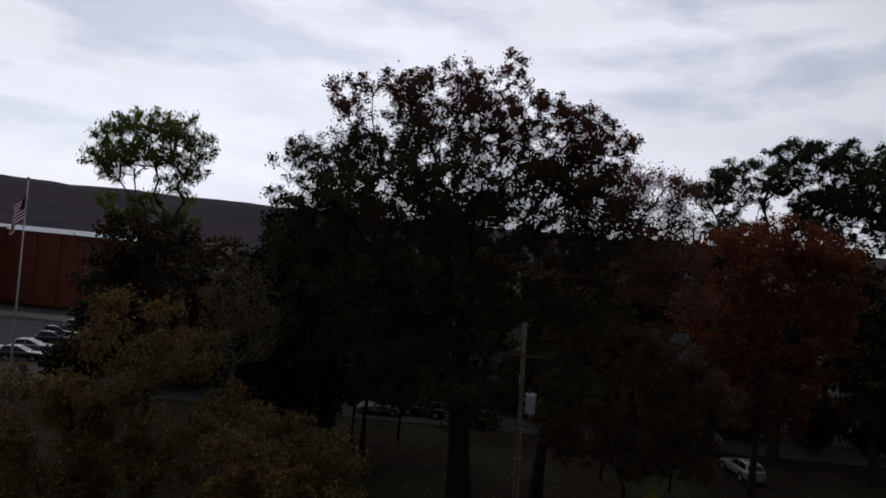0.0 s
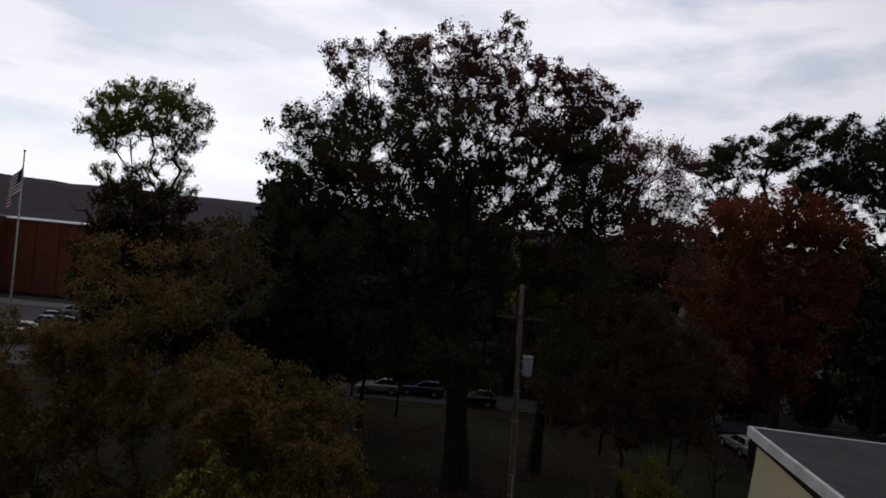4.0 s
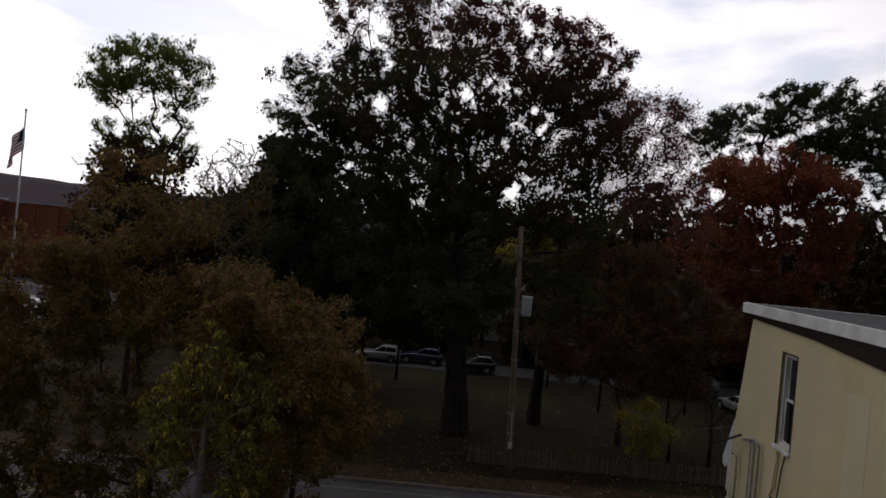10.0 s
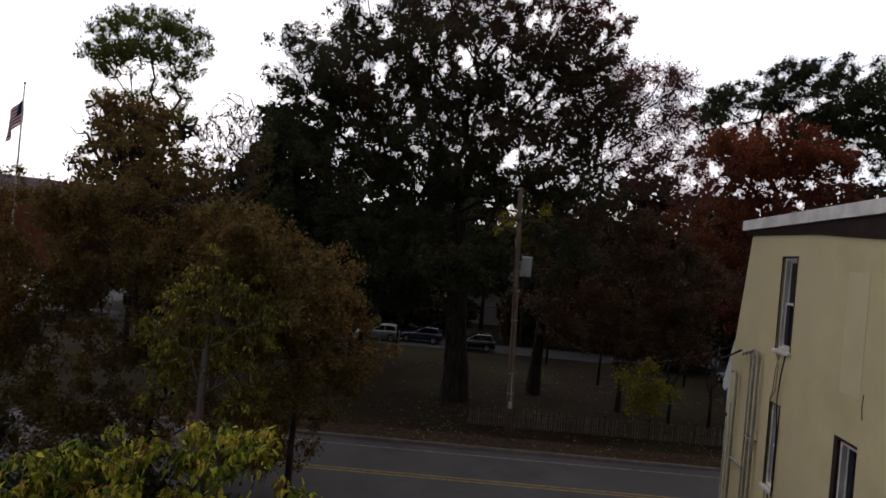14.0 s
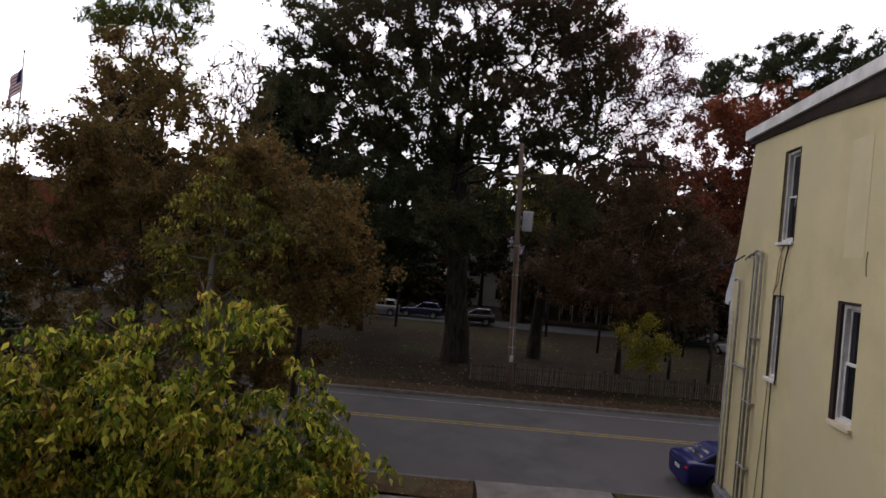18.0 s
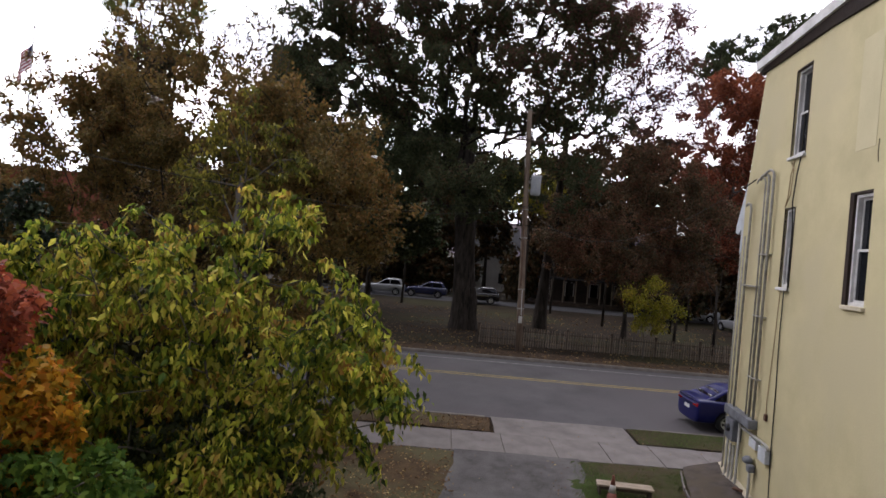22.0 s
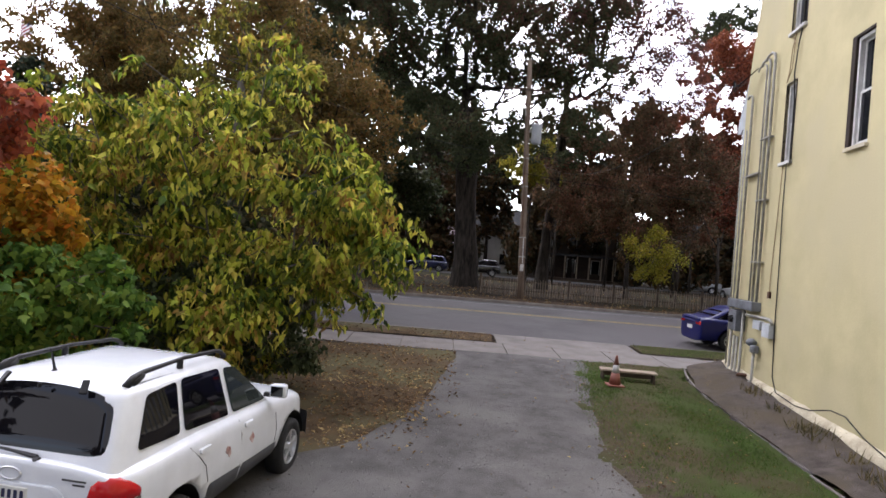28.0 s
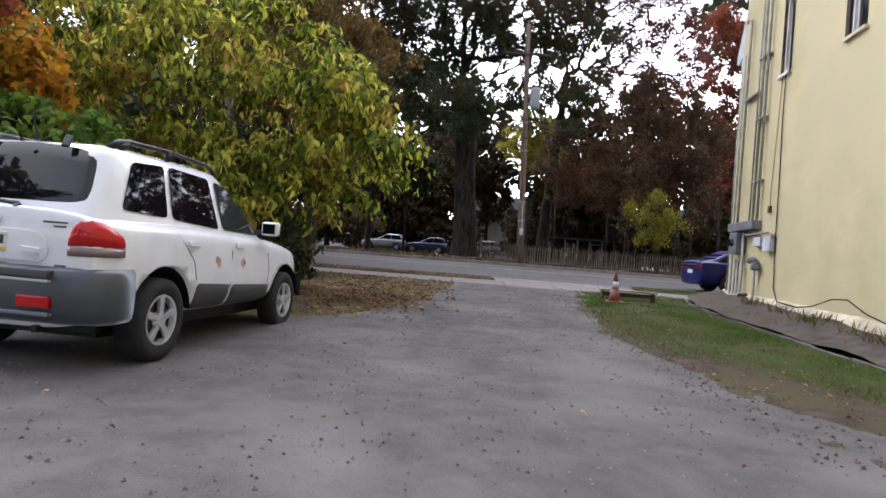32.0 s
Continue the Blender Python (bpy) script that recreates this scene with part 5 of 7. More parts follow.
pole = thing("utility_pole", "weathered wooden utility pole with a grey transformer", "utility pole", (4.88, 30.4, slope(30.4)))
part("pole", tube([on_pole(-0.2), on_pole(3), on_pole(6.5), on_pole(9.6), on_pole(12.8)], [0.18, 0.17, 0.15, 0.135, 0.12], 14), M_POLE, pole, smooth=True)
part("pole_cap", tube([on_pole(12.8), on_pole(12.85)], [0.135, 0.12], 12), M_GALV, pole)
at_pole("top_pin", (-0.3, -0.04, 12.66), (0.3, 0.04, 12.74), M_POLE)
tx, ty, _ = on_pole(8.8, 0.47, -0.22)
tr = part("transformer", tube([(tx, ty, 8.24), (tx, ty, 8.27), (tx, ty, 9.14), (tx, ty, 9.2), (tx, ty, 9.24)], [0.21, 0.26, 0.26, 0.28, 0.21], 20), M_GREY_TRIM, pole, "pale grey transformer drum", True)
part("lid", tube([(tx, ty, 9.21), (tx, ty, 9.28)], [0.295, 0.27], 20), M_TRIM, tr)
part("bushing", tube([(tx - 0.08, ty, 9.28), (tx - 0.08, ty, 9.38), (tx - 0.08, ty, 9.5)], [0.05, 0.06, 0.02], 10), M_RUST, tr)
at_pole("mount", (0.1, -0.14, 8.85), (0.34, 0.0, 9.0), M_GALV)
at_pole("mount", (0.1, -0.14, 8.4), (0.34, 0.0, 8.52), M_GALV)
at_pole("crossarm", (-1.3, -0.22, 11.1), (1.3, -0.13, 11.2), M_FENCE, "weathered wooden crossarm")
for x in (-1.25, -0.7, 0.7, 1.25):
    a = on_pole(11.2, x, -0.175)
    part("insulator", tube([(a[0], a[1], a[2] + h) for h in (0, 0.06, 0.12, 0.18)], [0.03, 0.06, 0.045, 0.02], 8), M_RUST, pole)
part("fuse_cutout", tube([on_pole(9.7, -0.12, -0.16), on_pole(10.15, -0.18, -0.22)], [0.03, 0.045], 8), M_GALV, pole)
for z in (7.4, 5.9, 3.2, 2.2):
    part("pole_band", tube([on_pole(z), on_pole(z + 0.06)], 0.182, 12), M_GALV, pole)
part("riser", tube([on_pole(1.9, 0.02, -0.19), on_pole(3.2, 0.02, -0.19)], 0.02, 8), M_TRIM, pole, "pale riser pipe")
part("riser", tube([on_pole(3.4, -0.06, -0.18), on_pole(7.5, -0.06, -0.165)], 0.025, 8), M_RUST, pole, "rusty riser pipe")
at_pole("notice", (-0.1, -0.215, 1.5), (0.08, -0.19, 1.85), M_TRIM, "small pale notice", 0.004)


def wire(label, a, b, drop, r, mat=M_CABLE):
    w = part("overhead_wire", tube(sag(a, b, drop, 22), r, 5), mat)
    return tagged(w, label, "wire", "overhead wires")


M_WIRE_PALE = plain("bare_aluminium_wire", (0.11, 0.11, 0.11), 0.6, 0.3)
zp = slope(30.4)


def pole_at(z, dx=0.0, dy=-0.17):
    x, y, h = on_pole(z, dx, dy)
    return (4.88 + x, 30.4 + y, zp + h)


wire("twisted pale service wire from pole to house", pole_at(7.7), (8.42, 15.4, 8.30), 1.75, 0.006, M_WIRE_PALE)
wire("black telephone cable along the street", pole_at(6.6), (-34.0, 30.6, zp + 6.4), 0.9, 0.011)
wire("black telephone cable along the street", pole_at(6.6), (45.0, 30.8, zp + 6.4), 0.9, 0.013)
wire("thin power wire along the street", pole_at(7.6), (-34.0, 30.6, zp + 7.6), 0.8, 0.009)
wire("thin power wire along the street", pole_at(7.6), (45.0, 30.8, zp + 7.6), 0.8, 0.009)
for dx in (-1.25, -0.7, 0.7, 1.25):
    wire("thin power wire along the street", pole_at(11.38, dx, -0.175), (-34.0, 31.2 + dx * 0.3, zp + 11.3), 0.8, 0.006)
wire("drooping service wire across the yard", pole_at(7.6), (-7.5, 6.0, 7.2), 0.9, 0.008)

# ---- cars ----
from mathutils.bvhtree import BVHTree

M_CAR_WHITE = plain("white_car_paint", (0.73, 0.755, 0.80), 0.2, 0, 0.5, 0.7)
M_CAR_GREY = plain("grey_cladding", (0.055, 0.057, 0.062), 0.5, 0.0, 0.4)
M_CAR_SILVER = plain("silver_grey_bumper", (0.16, 0.175, 0.205), 0.33, 0.35, 0.5, 0.3)
M_CAR_BLUE = plain("deep_blue_car_paint", (0.003, 0.005, 0.075), 0.3, 0.0, 0.25, 0.15)
M_CAR_BLACK = plain("black_car_paint", (0.012, 0.012, 0.014), 0.2, 0, 0.5, 0.8)
M_CAR_SILVERPAINT = plain("silver_car_paint", (0.32, 0.33, 0.34), 0.35, 0.4, 0.5, 0.6)
M_CAR_NAVY = plain("navy_car_paint", (0.02, 0.025, 0.07), 0.25, 0.1, 0.5, 0.7)
M_TINT = plain("tinted_car_glass", (0.005, 0.005, 0.007), 0.02, 0, 0.5, bump=0)
M_TINT_PALE = plain("pale_car_glass", (0.028, 0.036, 0.035), 0.03, 0, 0.4, bump=0)
M_RUBBER = material("tyre_rubber", (0.025, 0.025, 0.026), (0.014, 0.014, 0.015), 0.85, 0, 6, 60, 0.3, 0.5)
M_BLACK = plain("black_plastic", (0.012, 0.012, 0.013), 0.5, 0, 0.3)
M_ALLOY = plain("silver_alloy", (0.62, 0.63, 0.64), 0.3, 0.7)
M_LAMP_RED = plain("red_lamp_lens", (0.46, 0.006, 0.008), 0.15, 0, 0.4, 0.15)
M_LAMP_CLEAR = plain("clear_lamp_lens", (0.17, 0.11, 0.11), 0.12, 0, 0.6, 0.6)
M_PLATE = plain("licence_plate_white", (0.62, 0.62, 0.58), 0.5)
M_PLATE_YELLOW = plain("licence_plate_yellow", (0.62, 0.47, 0.08), 0.5)
M_SCRAPE = material("rusty_scrape", (0.22, 0.07, 0.06), (0.55, 0.42, 0.4), 0.8, 0, 14, 80, 0.3, 0.8)


def baked(bm, levels=0, cutters=()):
    """A mesh from bm, subdivided and with cylinders cut out of it. cutters: rows of y, z, radius."""
    me = bpy.data.meshes.new("shell")
    bmesh.ops.recalc_face_normals(bm, faces=bm.faces)
    bm.to_mesh(me)
    bm.free()
    ob = bpy.data.objects.new("shell", me)
    scene.collection.objects.link(ob)
    spare = []
    if levels:
        m = ob.modifiers.new("soft", "SUBSURF")
        m.levels = m.render_levels = levels
    for y, z, r in cutters:
        cb = tube([(-1.5, y, z), (-0.52, y, z)], r, 28)
        tube([(0.52, y, z), (1.5, y, z)], r, 28, cb)
        bmesh.ops.recalc_face_normals(cb, faces=cb.faces)
        cm = bpy.data.meshes.new("cut")
        cb.to_mesh(cm)
        cb.free()
        co = bpy.data.objects.new("cut", cm)
        scene.collection.objects.link(co)
        spare.append(co)
        m = ob.modifiers.new("arch", "BOOLEAN")
        m.operation, m.object, m.solver = "DIFFERENCE", co, "EXACT"
    bpy.context.view_layer.update()
    out = bpy.data.meshes.new_from_object(ob.evaluated_get(bpy.context.evaluated_depsgraph_get()))
    for o in (ob, *spare):
        data = o.data
        bpy.data.objects.remove(o)
        bpy.data.meshes.remove(data)
    out.polygons.foreach_set("use_smooth", [True] * len(out.polygons))
    out.materials.clear()
    return out


def loft(stations):
    """Stations: y and half a ring of (x, z) from the bottom middle to the top middle; mirrored and closed."""
    bm = bmesh.new()
    rings = []
    for y, half in stations:
        pts = half + [(-x, z) for x, z in half[-2:0:-1]]
        rings.append([bm.verts.new((x, y, z)) for x, z in pts])
    for a, b in zip(rings, rings[1:]):
        for k in range(len(a)):
            bm.faces.new((a[k], a[(k + 1) % len(a)], b[(k + 1) % len(a)], b[k]))
    bm.faces.new(rings[0][::-1])
    bm.faces.new(rings[-1])
    return bm


def rounded(y0, y1, hw, rad, n=5):
    pts = []
    for cx, cy, a0 in ((hw - rad, y1 - rad, 0), (-hw + rad, y1 - rad, 90), (-hw + rad, y0 + rad, 180), (hw - rad, y0 + rad, 270)):
        for k in range(n + 1):
            a = radians(a0 + 90 * k / n)
            pts.append((cx + rad * math.cos(a), cy + rad * math.sin(a)))
    return pts


class Greenhouse:
    """The cabin above the belt line."""
    def __init__(self, z0, z1, rear, front, hw0, hw1, crown):
        self.z0, self.z1, self.rear, self.front, self.hw0, self.hw1, self.crown = z0, z1, rear, front, hw0, hw1, crown

    def at(self, z):
        t = (z - self.z0) / (self.z1 - self.z0)
        return self.rear[0] + (self.rear[1] - self.rear[0]) * t, self.front[0] + (self.front[1] - self.front[0]) * t, self.hw0 + (self.hw1 - self.hw0) * t

    def bend(self, y, z):
        mid = (self.rear[1] + self.front[1]) / 2
        return z - self.crown * 0.5 * ((y - mid) / (self.front[1] - mid)) ** 2 * max(0, (z - self.z0) / (self.z1 - self.z0))

    def mesh(self):
        bm = bmesh.new()
        rings = []
        steps = [(self.z0 - 0.08, 0), (self.z0, 0), ((self.z0 + self.z1) / 2, 0), (self.z1 - 0.05, 0), (self.z1, 0.012), (self.z1 + 0.35 * self.crown, 0.045), (self.z1 + 0.7 * self.crown, 0.12), (self.z1 + self.crown, 0.32)]
        for z, inset in steps:
            a, b, hw = self.at(min(z, self.z1))
            rings.append([bm.verts.new((x, y, self.bend(y, z))) for x, y in rounded(a + inset, b - inset * 1.3, hw - inset, 0.12 if inset < 0.1 else 0.15)])
        for a, b in zip(rings, rings[1:]):
            for k in range(len(a)):
                bm.faces.new((a[k], a[(k + 1) % len(a)], b[(k + 1) % len(a)], b[k]))
        bm.faces.new(rings[-1])
        return bm

    def side(self, y, z, sign=1, out=0.004):
        return (sign * (self.at(z)[2] + out), y, self.bend(y, z))

    def back(self, x, z, out=0.004):
        return (x, self.at(z)[0] - out, self.bend(self.at(z)[0], z))

    def fore(self, x, z, out=0.004):
        return (x, self.at(z)[1] + out, self.bend(self.at(z)[1], z))


def soften(poly, r=0.05, n=3):
    """Rounds a flat polygon's corners."""
    out = []
    m = len(poly)
    for i in range(m):
        p, a, b = Vector(poly[i]), Vector(poly[i - 1]), Vector(poly[(i + 1) % m])
        u, v = (a - p), (b - p)
        ra = min(r, u.length * 0.4)
        rb = min(r, v.length * 0.4)
        s, e = p + u.normalized() * ra, p + v.normalized() * rb
        for k in range(n + 1):
            t = k / n
            out.append(tuple(s * (1 - t) ** 2 + p * 2 * t * (1 - t) + e * t * t))
    return out


def panel(poly, place, thick=0.006, r=0.05):
    """A thin pane laid on the cabin: poly in its own two directions, place() puts it there."""
    bm = bmesh.new()
    pts = soften(poly, r)
    lo = [bm.verts.new(place(a, b, 0.002)) for a, b in pts]
    hi = [bm.verts.new(place(a, b, 0.002 + thick)) for a, b in pts]
    bm.faces.new(hi)
    for k in range(len(lo)):
        bm.faces.new((lo[k], lo[(k + 1) % len(lo)], hi[(k + 1) % len(hi)], hi[k]))
    return bm


def back_glass(g, z0, z1, edge, sag_=0.0, nx=24, nz=8):
    """The rear pane: bent round the cabin's corners, with rounded ends."""
    bm = bmesh.new()
    rad = 0.12
    grid = []
    for i in range(nx + 1):
        a = -1 + 2 * i / nx
        col = []
        for j in range(nz + 1):
            b = -1 + 2 * j / nz
            zz = (z0 + z1) / 2 + (z1 - z0) / 2 * b * (1 - 0.22 * abs(a) ** 9) - sag_ * (b + 1) / 2 * a * a
            hw = g.at(zz)[2]
            x = (hw - edge) * a * (1 - 0.05 * abs(b) ** 5)
            over = max(0.0, abs(x) - (hw - rad))
            y = g.at(zz)[0] - 0.007 + rad - math.sqrt(max(0.0, rad * rad - over * over))
            rim = 0.012 if i in (0, nx) or j in (0, nz) else 0.0
            col.append(bm.verts.new((x, y + rim, g.bend(y, zz))))
        grid.append(col)
    for p, q in zip(grid, grid[1:]):
        for j in range(nz):
            bm.faces.new((p[j], p[j + 1], q[j + 1], q[j]))
    return bm


def quad_patch(corners, place, thick=0.012, nu=14, nv=6):
    """A plate over four corners that hugs the body, with turned-down edges."""
    bm = bmesh.new()
    a, b, c, d = corners
    grid = []
    for i in range(nu + 1):
        u = i / nu
        col = []
        for j in range(nv + 1):
            v = j / nv
            p = [(a[k] * (1 - u) + b[k] * u) * (1 - v) + (d[k] * (1 - u) + c[k] * u) * v for k in (0, 1)]
            col.append(bm.verts.new(place(p[0], p[1], thick if 0 < i < nu and 0 < j < nv else -0.004)))
        grid.append(col)
    for p, q in zip(grid, grid[1:]):
        for j in range(nv):
            bm.faces.new((p[j], p[j + 1], q[j + 1], q[j]))
    return bm


def lathe(profile, sides=32):
    """Turned round the x axis. profile: rows of x and radius."""
    bm = bmesh.new()
    rings = []
    for x, r in profile:
        rings.append([bm.verts.new((x, r * math.cos(2 * math.pi * k / sides), r * math.sin(2 * math.pi * k / sides))) for k in range(sides)])
    for a, b in zip(rings, rings[1:]):
        for k in range(sides):
            bm.faces.new((a[k], a[(k + 1) % sides], b[(k + 1) % sides], b[k]))
    return bm


def wheel_meshes(r, width, rim_r):
    w = width / 2
    tyre = bpy.data.meshes.new("tyre")
    b = lathe([(-w * 0.8, rim_r), (-w, rim_r + 0.03), (-w, r - 0.05), (-w * 0.8, r - 0.008), (-w * 0.3, r), (w * 0.3, r), (w * 0.8, r - 0.008), (w, r - 0.05), (w * 1.02, (r + rim_r) / 2), (w, rim_r + 0.015), (w * 0.86, rim_r)], 36)
    bmesh.ops.recalc_face_normals(b, faces=b.faces)
    b.to_mesh(tyre)
    b.free()
    tyre.materials.append(M_RUBBER)
    tyre.polygons.foreach_set("use_smooth", [True] * len(tyre.polygons))
    rim = bpy.data.meshes.new("rim")
    b = lathe([(w * 0.86, rim_r + 0.004), (w * 0.98, rim_r), (w * 0.95, rim_r - 0.02), (w * 0.5, rim_r - 0.035), (-w * 0.7, rim_r - 0.03)], 32)
    for k in range(5):
        s = bmesh.new()
        box(w * 0.62, -0.028, 0.03, w * 0.94, 0.028, rim_r - 0.012, 0.012, s)
        for v in s.verts:
            v.co.y *= 1.25 - 0.5 * (1 - v.co.z / rim_r)
        bmesh.ops.rotate(s, cent=(0, 0, 0), matrix=Matrix.Rotation(2 * math.pi * k / 5, 3, "X"), verts=s.verts)
        t = bpy.data.meshes.new("t")
        s.to_mesh(t)
        s.free()
        b.from_mesh(t)
        bpy.data.meshes.remove(t)
    tube([(w * 0.5, 0, 0), (w * 0.98, 0, 0)], [0.075, 0.06], 16, b)
    b.to_mesh(rim)
    b.free()
    rim.materials.append(M_ALLOY)
    # oversized black disc fills the rim, standing for the shade between spokes
    drum = bpy.data.meshes.new("brake_drum")
    b = tube([(-w * 0.4, 0, 0), (w * 0.56, 0, 0)], rim_r - 0.037, 24)
    b.to_mesh(drum)
    b.free()
    drum.materials.append(M_BLACK)
    return tyre, rim, drum


def car(name, label, at, rz, paint, spec, rich=False):
    """A car from its main measures. x to its right, y ahead, the origin on the ground under the rear axle."""
    c = thing(name, label, "car", at, rz)
    s = spec
    hw, zb, wb = s["hw"], s["zb"], s["wb"]
    ys = [-s["ro"], -s["ro"] + 0.03, -s["ro"] + 0.16, -0.3, 0.35, 1.0, 1.6, wb - 0.6, wb, wb + s["fo"] * 0.55, wb + s["fo"] - 0.12, wb + s["fo"] - 0.02, wb + s["fo"]]
    wide = [0.86, 0.92, 0.98, 1.0, 1.0, 1.0, 1.0, 0.995, 0.985, 0.95, 0.86, 0.78, 0.7]
    stations, lower = [], []
    for y, f in zip(ys, wide):
        top = float(np.interp(y, [p[0] for p in s["top"]], [p[1] for p in s["top"]]))
        w = hw * f
        split = s["split"]
        stations.append((y, [(0, zb), (0.80 * w, zb), (0.95 * w, zb + 0.09), (w, split), (w, split + (top - split) * 0.4), (0.988 * w, top - 0.12), (0.945 * w, top - 0.02), (0.62 * w, top + 0.02), (0, top + 0.035)]))
    gap = s.get("arch", 0.075)
    arches = [(0.0, s["wr"] + 0.01, s["wr"] + gap), (wb, s["wr"] + 0.01, s["wr"] + gap)]
    body = baked(loft(stations), 2, arches)
    body.materials.append(paint)
    body_ob = part("body", body, paint, c)
    g = Greenhouse(*s["cabin"])
    gm = baked(g.mesh(), 0)
    gm.materials.append(paint)
    part("roof", gm, paint, c)
    # glass
    for poly, mat in s["side_glass"]:
        for sign in (1, -1):
            w = part("side_window", panel(poly, lambda a, b, o, q=sign: g.side(a, b, q, o), r=s.get("round", 0.05)), mat, c)
    z0, z1 = s["back_glass"]
    part("rear_window", back_glass(g, z0, z1, s.get("glass_edge", 0.06), s.get("sag", 0.0)), s["side_glass"][0][1], c, "", True)
    z0, z1 = g.z0 + 0.04, g.z1 - 0.03
    wt, wl_ = g.at(z1)[2] - 0.08, g.at(z0)[2] - 0.08
    part("windscreen", panel([(-wl_, z0), (wl_, z0), (wt, z1), (-wt, z1)], g.fore, 0.008, 0.1), M_TINT_PALE, c)
    # wheels
    meshes = wheel_meshes(s["wr"], 0.23, s["wr"] * 0.6)
    for wy in (0.0, wb):
        for sign in (1, -1):
            t = part("tyre", meshes[0], M_RUBBER, c)
            t.matrix_basis = pose(sign * (hw - 0.125), wy, s["wr"], 0, 0, 0 if sign > 0 else 180)
            part("rim", meshes[1], M_ALLOY, t)
            part("brake_drum", meshes[2], M_BLACK, t)
            well = bmesh.new()
            tube([(sign * 0.53, wy, s["wr"] + 0.01), (sign * (hw - 0.03), wy, s["wr"] + 0.01)], s["wr"] + gap - 0.007, 28, well, False)
            bmesh.ops.delete(well, geom=[v for v in well.verts if v.co.z < zb - 0.02], context="VERTS")
            part("wheel_arch", well, M_BLACK, c, smooth=True)
    tree_of = BVHTree.FromPolygons([v.co for v in body.vertices], [p.vertices for p in body.polygons])

    def on_side(y, z, out=0.003, sign=1):
        hit = tree_of.ray_cast(Vector((sign * 2.0, y, z)), Vector((-sign, 0, 0)))
        return Vector((hit[0].x + sign * out, y, z)) if hit[0] else Vector((sign * hw, y, z))

    def on_back(x, z, out=0.003):
        hit = tree_of.ray_cast(Vector((x, -3, z)), Vector((0, 1, 0)))
        return Vector((x, hit[0].y - out, z)) if hit[0] else Vector((x, -s["ro"], z))
    return c, g, on_side, on_back, tree_of


def patch(poly, place, thick=0.01, r=0.03, rows=6):
    """A curved plate that follows the body: a grid over the polygon's box, trimmed to its rounded outline by columns."""
    bm = bmesh.new()
    pts = soften(poly, r)
    cx = sum(p[0] for p in pts) / len(pts)
    cy = sum(p[1] for p in pts) / len(pts)
    rings = []
    for f, o in ((1.0, -0.012), (1.0, thick * 0.7), (0.9, thick), (0.5, thick)):
        rings.append([bm.verts.new(place(cx + (a - cx) * f, cy + (b - cy) * f, o)) for a, b in pts])
    for a, b in zip(rings, rings[1:]):
        for k in range(len(a)):
            bm.faces.new((a[k], a[(k + 1) % len(a)], b[(k + 1) % len(b)], b[k]))
    bm.faces.new(rings[-1])
    return bm


SUV = dict(hw=0.91, zb=0.34, wb=2.60, ro=0.83, fo=0.66, wr=0.36, split=0.58,
           top=[(-1.0, 1.20), (0.3, 1.20), (1.2, 1.17), (1.9, 1.15), (2.5, 1.10), (3.0, 1.02), (3.2, 0.92), (3.3, 0.82)],
           cabin=(1.16, 1.745, (-0.78, -0.54), (1.96, 1.18), 0.80, 0.675, 0.065), arch=0.095,
           side_glass=[([(-0.46, 1.265), (0.13, 1.235), (0.16, 1.69), (-0.27, 1.675)], M_TINT), ([(0.21, 1.23), (1.00, 1.18), (0.90, 1.685), (0.235, 1.695)], M_TINT),
                       ([(1.09, 1.18), (1.86, 1.15), (1.78, 1.25), (1.24, 1.665), (1.00, 1.68)], M_TINT_PALE)],
           back_glass=(1.255, 1.775), glass_edge=0.03, sag=0.06)
suv, suv_g, suv_side, suv_back, suv_tree = car("suv", "white four-door estate car with grey cladding and roof rails", (-2.43, 4.75, 0.0), -8.1, M_CAR_WHITE, SUV)


